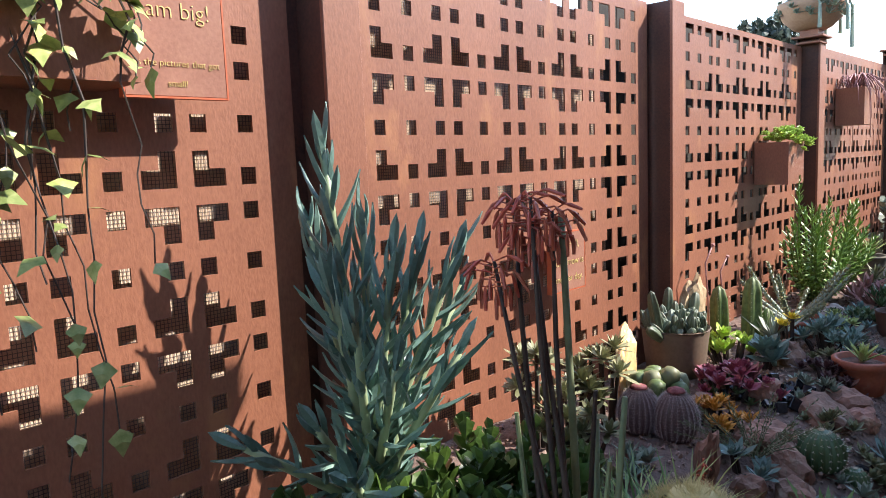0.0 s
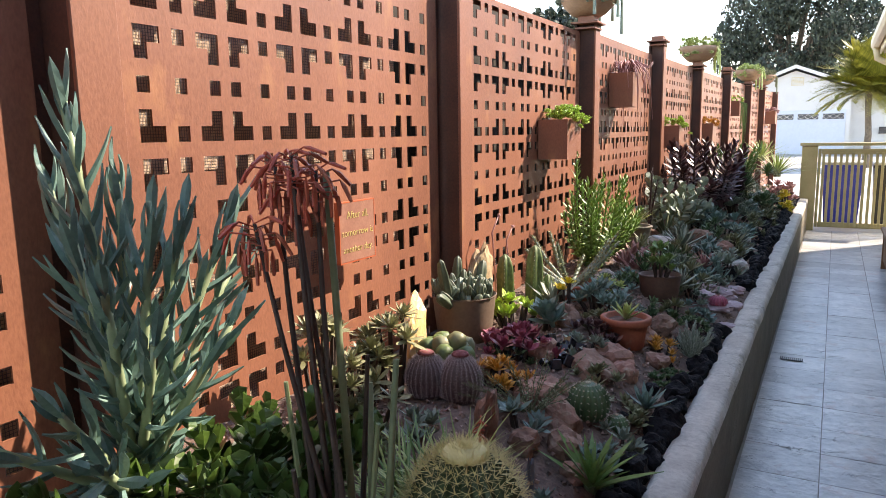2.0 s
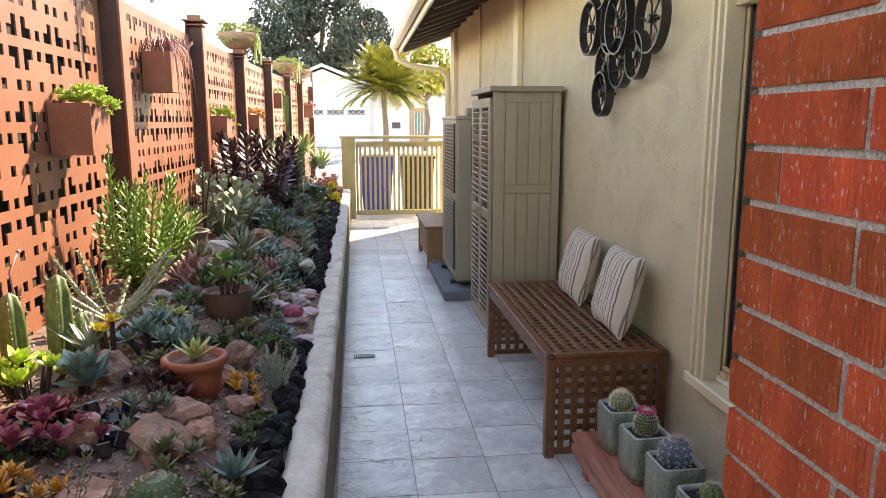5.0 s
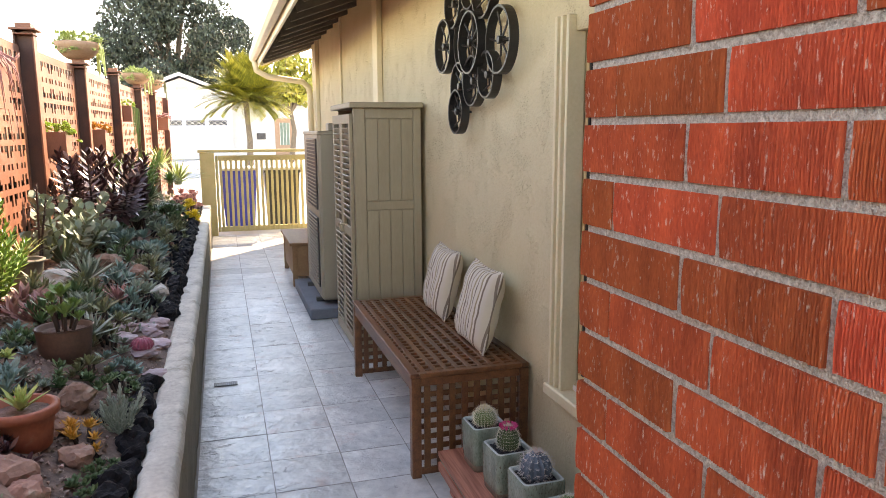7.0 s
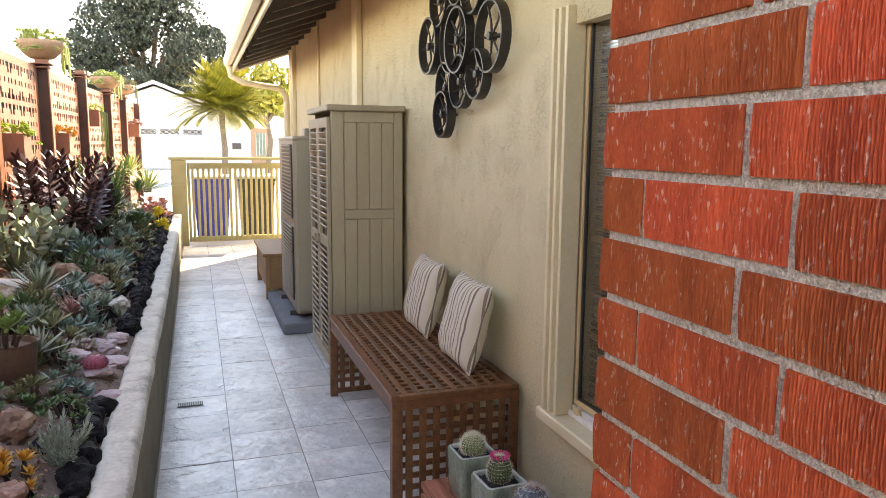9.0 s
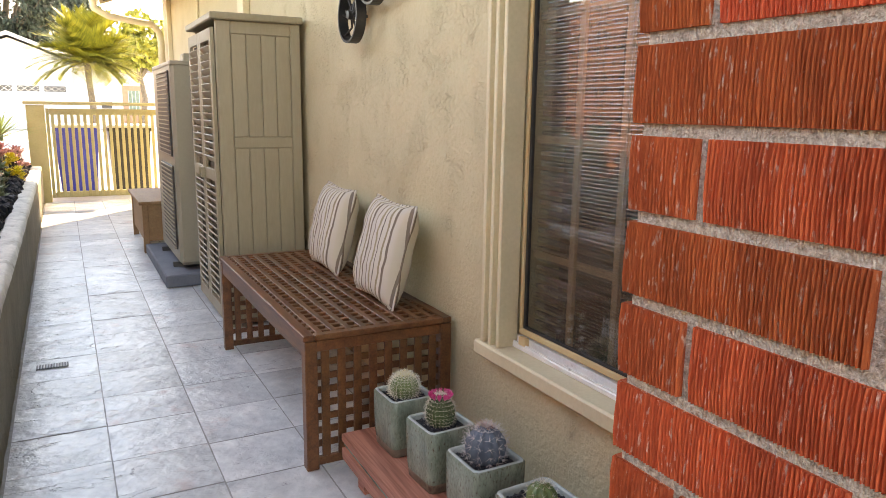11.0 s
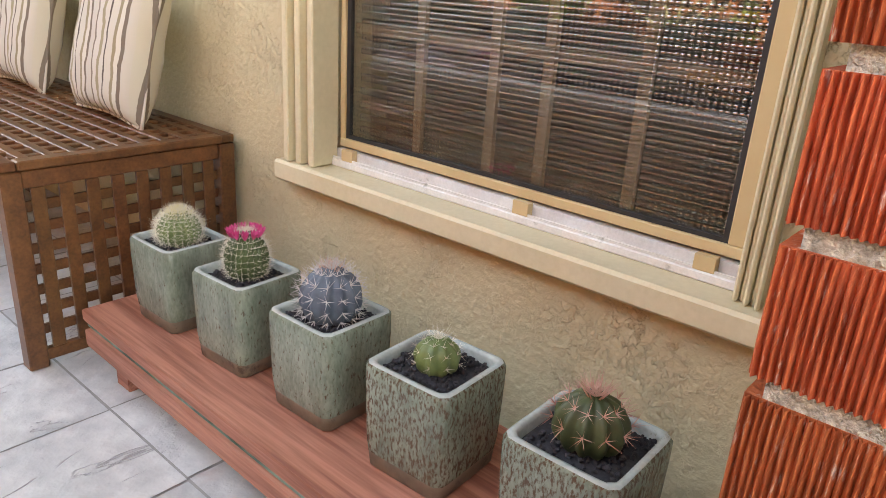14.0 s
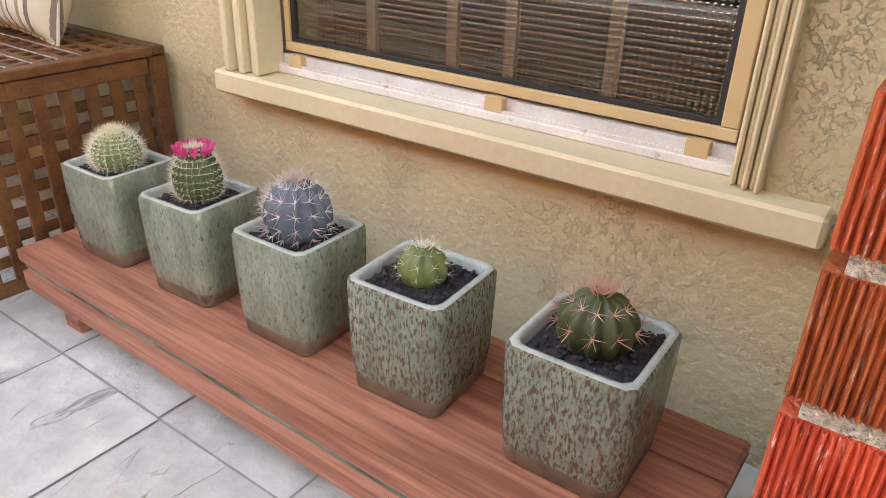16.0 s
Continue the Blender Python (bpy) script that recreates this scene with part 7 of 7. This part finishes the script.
while y < 11.1:
    skip = 3.62 < y < 4.75
    s = R.uniform(0.052, 0.078)
    if not skip:
        stone("rough black lava rock along the kerb", -0.365 - R.uniform(0, 0.035), y, s * R.uniform(0.8, 1.0), s * R.uniform(0.9, 1.2), s * R.uniform(0.75, 1.0), 500 + k, BASALT, 0.015, (R.uniform(0, 3), R.uniform(0, 3), R.uniform(0, 3)), False, "lava_rock", "rock", "lava rocks along the kerb")
    if not skip and (y > 4.7 or k % 3 == 0):
        s2 = s * 0.75
        stone("small black lava rock behind the edging", -0.46 - R.uniform(0, 0.04), y + 0.04, s2, s2, s2 * 0.8, 900 + k, BASALT, 0.0, (R.uniform(0, 3), R.uniform(0, 3), 0), False, "lava_rock", "rock", "lava rocks along the kerb", 2)
    y += s * 1.7
    k += 1
grav = Geo()
for k in range(5200):
    x, y = R.uniform(-1.33, -0.35), R.uniform(-0.2, 6.5) if k % 4 else R.uniform(1.4, 3.2)
    s = R.uniform(0.003, 0.010)
    grav.add([(s, 0, 0), (-s * 0.6, s * 0.8, 0), (-s * 0.7, -s * 0.7, 0), (0, 0, s * 1.1), (0.2 * s, 0.1 * s, -s)], [(0, 1, 3), (1, 2, 3), (2, 0, 3), (1, 0, 4), (2, 1, 4), (0, 2, 4)], Matrix.Translation((x, y, soil_z(x, y) + s * 0.5)) @ Euler((R.uniform(0, 3), R.uniform(0, 3), R.uniform(0, 3))).to_matrix().to_4x4())
tagged(part("gravel", grav, PEBBLE), "loose reddish gravel scattered over the bed", "gravel", "", "stuff")

# ---- boxes hung on the fence ----
def hung_box(x, y, z, w, h, d, label):
    th = thing("hanging_planter_box", label, "planter", Matrix.Translation((x, y, z)), "rusted boxes on the fence")
    t = 0.004
    part("shell", Geo().box(0, d, 0, w, 0, t).box(0, d, 0, t, t, h).box(0, d, w - t, w, t, h).box(d - t, d, t, w - t, t, h).box(0, t, t, w - t, t, h), RUST, th)
    part("hook", Geo().box(-0.006, 0.0, w * 0.3, w * 0.7, h - 0.03, h + 0.01), RUST_SHADE, th)
    part("potting_grit", Geo().box(t, d - t, t, w - t, h * 0.5, h - 0.02), SOIL, th)
    return th


def box_sedum(x, y, z, w, d, mat, label, seed, n=60, Rr=0.046, spill=0.04):
    rng = random.Random(seed)
    th = thing("box_sedum", label, "succulent", Matrix.Translation((x, y, z)))
    for k in range(n):
        px, py = rng.uniform(0.01, d + spill), rng.uniform(0.0, w)
        pz = rng.uniform(0.01, 0.075) - max(0, px - d) * 1.4
        lump = part("rosette", rosette_geo(Rr * 0.68 * rng.uniform(0.7, 1.2), 20, Rr * 0.36, 0.011, -0.4, 1.4, 0.7, rng, Matrix.Translation((px, py, pz)) @ Euler((rng.uniform(-0.4, 0.4), rng.uniform(-0.4, 0.6), 0)).to_matrix().to_4x4(), 0.6, 0.15, 3), mat, th)
        tagged(lump, "", "", "", "stuff")


hung_box(-1.365, 3.70, 1.305, 0.235, 0.215, 0.168, "rusted steel box with pale lime sedum hung on the fence")
box_sedum(-1.365, 3.70, 1.515, 0.25, 0.168, LIME, "pale lime sedum spilling from the rusted box", 1)
hung_box(-1.362, 5.08, 1.62, 0.24, 0.235, 0.168, "rusted steel box with a drooping pink plant hung on the fence")
pk = thing("pink_trailing_plant", "dusty pink plant with long drooping leaves", "succulent", Matrix.Translation((-1.28, 5.2, 1.85)))
for k in range(58):
    a = R.uniform(0, 6.28)
    d = Vector((math.cos(a) * 0.8 + 0.25, math.sin(a), 0))
    L = R.uniform(0.10, 0.20)
    dr = R.uniform(0.0, 0.42) if k % 2 else -0.08
    p0 = Vector((R.uniform(-0.03, 0.05), R.uniform(-0.08, 0.08), 0))
    part("leaf", Geo().tube([p0, p0 + d * L * 0.4 + Vector((0, 0, 0.09)), p0 + d * L * 0.85 + Vector((0, 0, 0.03 - dr * 0.2)), p0 + d * L + Vector((0, 0, -dr))], [0.0035, 0.0045, 0.0035, 0.0012], 5), PINK_LEAF, pk, "", True)
hung_box(-1.34, 6.72, 1.29, 0.24, 0.20, 0.168, "rusted steel box of lime sedum hung on the fence")
box_sedum(-1.34, 6.72, 1.485, 0.25, 0.168, LIME, "bright lime trailing sedum in the rusted box", 2, 44, 0.044, 0.07)
hung_box(-1.315, 8.55, 1.30, 0.26, 0.215, 0.168, "rusted steel box of orange sedum hung on the fence")
box_sedum(-1.315, 8.55, 1.51, 0.26, 0.168, ORANGE, "orange-green sedum in the rusted box", 3, 36, 0.045, 0.04)
hung_box(-1.27, 10.55, 1.62, 0.26, 0.20, 0.168, "rusted steel box of trailing green hung on the fence")
box_sedum(-1.27, 10.55, 1.81, 0.26, 0.168, LIME, "green plants in the rusted box by the post", 4, 16, 0.05, 0.04)
tr = thing("trailing_strands", "long light green strands hanging from a box", "succulent", Matrix.Translation((-1.12, 10.7, 1.82)))
for k in range(26):
    dy, dx = R.uniform(-0.12, 0.2), R.uniform(0.0, 0.06)
    L = R.uniform(0.3, 0.75)
    part("strand", Geo().tube([(0, dy, 0), (dx + 0.03, dy, -0.03), (dx + 0.03, dy + R.uniform(-0.03, 0.03), -L)], [0.003, 0.004, 0.002], 4), MID, tr)
hung_box(-1.07, 14.2, 1.52, 0.30, 0.22, 0.168, "rusted steel box near the end of the fence")
box_sedum(-1.07, 14.2, 1.73, 0.3, 0.17, PINK_LEAF, "dry pink plant in the end box", 5, 16, 0.06, 0.05)

# ---- bowls on the posts ----
CLAY_BOWL = material("tan_clay_bowl", (0.30, 0.17, 0.10), (0.42, 0.26, 0.16), rough=0.7, scale=6, fine=60, stain=(0.2, 0.12, 0.08), stain_at=0.63, stain_scale=5)
for k, (idx, rr, mat) in enumerate(((3, 0.19, GREYGREEN), (5, 0.2, LIME_PALE), (7, 0.2, LIME_PALE), (8, 0.2, OLIVE_LEAF))):
    y, x, top = FENCE[idx]
    z = top + 0.02 + 0.0505
    bw = thing("post_bowl", "wide clay bowl with trailing succulents on a fence post", "planter", Matrix.Translation((x + 0.04, y + 0.065, z)), "bowls on the fence posts")
    part("bowl", Geo().lathe([(rr * 0.42, 0), (rr * 0.55, 0.012), (rr * 0.82, 0.06), (rr * 0.97, 0.12), (rr, 0.155), (rr * 0.95, 0.157), (rr * 0.9, 0.13)], 32), CLAY_BOWL, bw, "", True)
    part("potting_grit", Geo().lathe([(rr * 0.9, 0.1), (rr * 0.9, 0.138), (0.002, 0.148)], 24), SOIL, bw)
    bp = thing("bowl_succulent", "trailing pale green succulent in the post bowl", "succulent", Matrix.Translation((x + 0.04, y + 0.065, z + 0.145)), "succulents in the post bowls")
    for q in range(95):
        a, r = R.uniform(0, 6.28), rr * math.sqrt(R.random())
        over = r > rr * 0.82
        lump = part("rosette", rosette_geo(0.056 * R.uniform(0.7, 1.3), 10, 0.018, 0.006, 0.0, 1.3, 0.3, R, Matrix.Translation((r * 1.08 * math.cos(a), r * 1.08 * math.sin(a), R.uniform(-0.10, 0.03) if over else R.uniform(0, 0.085))), 0.5, 0.1, 3), mat, bp)
        tagged(lump, "", "", "", "stuff")
    for q in range(5):
        a = R.uniform(-1.5, 1.8)
        part("strand", Geo().tube([(rr * math.cos(a), rr * math.sin(a), 0.01), (rr * 1.12 * math.cos(a), rr * 1.12 * math.sin(a), -0.04), (rr * 1.13 * math.cos(a), rr * 1.13 * math.sin(a), -R.uniform(0.12, 0.3))], [0.006, 0.008, 0.012], 5), mat, bp)

# ---- signs with cut steel lettering ----
SIGN_FACE = material("rusted_sign_face", (0.24, 0.10, 0.065), (0.34, 0.16, 0.105), rough=0.7, scale=9, fine=120)
SIGN_EDGE = material("orange_sign_edge", (0.42, 0.085, 0.03), (0.5, 0.12, 0.045), rough=0.6)
LETTER = material("pale_yellow_lettering", (0.62, 0.48, 0.16), (0.74, 0.60, 0.25), rough=0.5, bump=0)


def lettering(text, size, parent, x, y, z):
    """Raised letters facing +x, reading along +y."""
    cu = bpy.data.curves.new("lettering", "FONT")
    cu.body, cu.size, cu.extrude, cu.offset = text, size, 0.0006, -size * 0.018
    cu.align_x = "CENTER"
    tmp = bpy.data.objects.new("tmp_text", cu)
    me = bpy.data.meshes.new_from_object(tmp)
    bpy.data.objects.remove(tmp)
    me.materials.append(LETTER)
    ob = part("lettering", me, None, parent)
    ob.matrix_basis = Matrix.Translation((x, y, z)) @ Matrix(((0, 0, 1, 0), (1, 0, 0, 0), (0, 1, 0, 0), (0, 0, 0, 1)))
    return ob


def sign(y0, y1, z0, z1, lines, label):
    th = thing("fence_sign", label, "sign", Matrix.Translation((-1.305, (y0 + y1) / 2, z0)), "signs on the fence")
    w, h = y1 - y0, z1 - z0
    part("plate", Geo().box(0.0, 0.016, -w / 2 + 0.004, w / 2 - 0.004, 0.004, h - 0.004, 0.001), SIGN_FACE, th)
    part("edge_band", Geo().box(-0.002, 0.0165, -w / 2, -w / 2 + 0.0038, 0, h).box(-0.002, 0.0165, w / 2 - 0.0038, w / 2, 0, h).box(-0.002, 0.0165, -w / 2 + 0.004, w / 2 - 0.004, 0, 0.0038).box(-0.002, 0.0165, -w / 2 + 0.004, w / 2 - 0.004, h - 0.0038, h), SIGN_EDGE, th)
    part("standoff", Geo().box(-0.065, -0.0005, -0.02, 0.02, h * 0.4, h * 0.6), RUST_SHADE, th)
    for text, size, z in lines:
        lettering(text, size, th, 0.0172, 0.0, z)


sign(1.768, 1.968, 1.045, 1.245, (("After all,", 0.035, 0.145), ("tomorrow is", 0.034, 0.088), ("another day.", 0.033, 0.034)), "square rusted sign lettered After all, tomorrow is another day")
sign(0.447, 0.660, 1.630, 1.855, (("I am big!", 0.045, 0.150), ("It's the pictures that got", 0.0185, 0.060), ("small!", 0.018, 0.022)), "square rusted sign lettered I am big! with orange edge")

# ---- ivy box beside the first sign ----
hung_box(-1.365, 0.08, 1.645, 0.36, 0.24, 0.17, "rusted steel box with trailing ivy hung on the fence")
ivy = thing("trailing_ivy", "thin variegated ivy trailing from a box on the fence", "ivy", Matrix.Translation((-1.27, 0.26, 1.87)))


def ivy_leaf(g, s, m):
    g.add([(0, 0, 0), (s * 0.3, -s * 0.45, 0.0), (s * 0.55, -s * 0.28, s * 0.04), (s, 0, -s * 0.08), (s * 0.55, s * 0.28, s * 0.04), (s * 0.3, s * 0.45, 0.0), (s * 0.45, 0, s * 0.06)], [(0, 1, 6), (1, 2, 6), (2, 3, 6), (3, 4, 6), (4, 5, 6), (5, 0, 6)], m)


irng = random.Random(31)
for k in range(26):
    p = Vector((irng.uniform(0.0, 0.10), irng.uniform(-0.20, 0.10), 0.0))
    L = irng.uniform(0.25, 1.05) if k % 2 else irng.uniform(0.1, 0.4)
    pts = [p]
    for i in range(12):
        p = p + Vector((irng.uniform(-0.006, 0.008), irng.uniform(-0.02, 0.026), -L / 12))
        if i == 0:
            p = p + Vector((0.05, 0, 0.06))
        pts.append(p)
    vine = part("vine", Geo().tube(pts, [0.0022] * 6 + [0.0015] * 7, 5), STALK, ivy)
    g = Geo()
    for i in range(1, 13):
        for q in range(2 if i < 6 else 1):
            if irng.random() < (0.75 if i < 6 else 0.4):
                m = Matrix.Translation(pts[i]) @ Euler((irng.uniform(-0.8, 0.8), irng.uniform(0.0, 1.4), irng.uniform(-1.8, 1.8))).to_matrix().to_4x4()
                ivy_leaf(g, irng.uniform(0.025, 0.055), m)
    if g.v:
        part("ivy_leaves", g, IVY, vine)

# ---- slate tiles, laid piece by piece ----
TW, TL = 0.3165, 0.3055
trng = random.Random(21)
tile_meshes = []
for k in range(6):
    g, vs, fs = Geo(), [], []
    n = 6
    for j in range(n + 1):
        for i in range(n + 1):
            x, y = (i / n - 0.5) * (TW - 0.005), (j / n - 0.5) * (TL - 0.005)
            rag = 0.0015 if i in (0, n) or j in (0, n) else 0
            vs.append((x + rag * noise.noise((x * 40, y * 40, k)), y + rag * noise.noise((y * 40, x * 40, k + 9)), -0.0025 if rag else 0.0012 * noise.noise((x * 9, y * 9, k * 3.0)) + 0.0010 * noise.noise((x * 30, y * 30, k * 5.0))))
    for j in range(n):
        for i in range(n):
            a = j * (n + 1) + i
            fs.append((a, a + 1, a + n + 2, a + n + 1))
    g.add(vs, fs)
    me = g.mesh("tile", True)
    me.materials.append(SLATE)
    tile_meshes.append(me)
for c in range(-1, 4):
    off = (0.012, 0.008, 0.0, 0.005, -0.02)[c + 1]
    for r in range(-23, 24):
        x, y = 0.104 + (c + 0.5) * TW, 4.035 + off + (r + 0.5) * TL
        if not FLOOR_Y0 + 0.1 < y < FLOOR_Y1 - 0.1:
            continue
        if y < BRICK_Y and x > 0.95:
            continue
        part("tile", trng.choice(tile_meshes), SLATE, floor, m=Matrix.Translation((x, y, 0.0005 + trng.uniform(-0.0012, 0.0012))) @ Euler((trng.uniform(-0.002, 0.002), trng.uniform(-0.002, 0.002), trng.choice((0, math.pi)) + trng.uniform(-0.003, 0.003))).to_matrix().to_4x4())

# ---- ribbed bricks, laid course by course ----
BL, BH, PITCH_Y, PITCH_Z = 0.2985, 0.0945, 0.3145, 0.1104


def ribbed_brick(length, seed, along_x=False):
    """A brick whose outer face has sawn vertical ribs with broken edges."""
    vs, fs = [], []
    n = int(length / 0.0052)
    rng = random.Random(seed)
    rows = 4
    for i in range(n * 2 + 1):
        u = -length / 2 + length * i / (n * 2)
        deep = 0.0056 if i % 2 == 0 else 0.0
        for j in range(rows + 1):
            z = -BH / 2 + BH * j / rows
            d = deep + rng.uniform(0, 0.0030)
            if j in (0, rows):
                d += 0.0022
            if i in (0, n * 2):
                d += 0.003
            vs.append((d, u, z))
    for i in range(n * 2):
        for j in range(rows):
            a = i * (rows + 1) + j
            fs.append((a, a + rows + 1, a + rows + 2, a + 1))
    g = Geo().add(vs, fs)
    g.box(0.0095, 0.10, -length / 2, length / 2, -BH / 2, BH / 2)
    return g


brick_meshes = []
for k in range(4):
    me = ribbed_brick(BL, k).mesh("brick")
    me.materials.append(BRICK)
    brick_meshes.append(me)
short = ribbed_brick(0.109, 9).mesh("brick")
short.materials.append(BRICK)
long_end = ribbed_brick(0.331, 8).mesh("brick")
long_end.materials.append(BRICK)
wing = bpy.data.objects["wall_brick_wing"]
brng = random.Random(5)


def lay(me, y, z):
    part("brick", me, BRICK, wing, m=Matrix.Translation((BRICK_X + brng.uniform(-0.0015, 0.002), y, z)) @ Euler((0, 0, brng.uniform(-0.004, 0.004))).to_matrix().to_4x4())


for r in range(28):
    z = 1.504 + PITCH_Z * (r - 13.5)
    if z < 0.03:
        continue
    if r % 2 == 1:
        lay(long_end, BRICK_Y - 0.1655, z)
        first = 1.573
    else:
        lay(short, BRICK_Y - 0.0545, z)
        first = 1.802
    for k in range(9):
        lay(brng.choice(brick_meshes), first - BL / 2 - k * PITCH_Y, z)
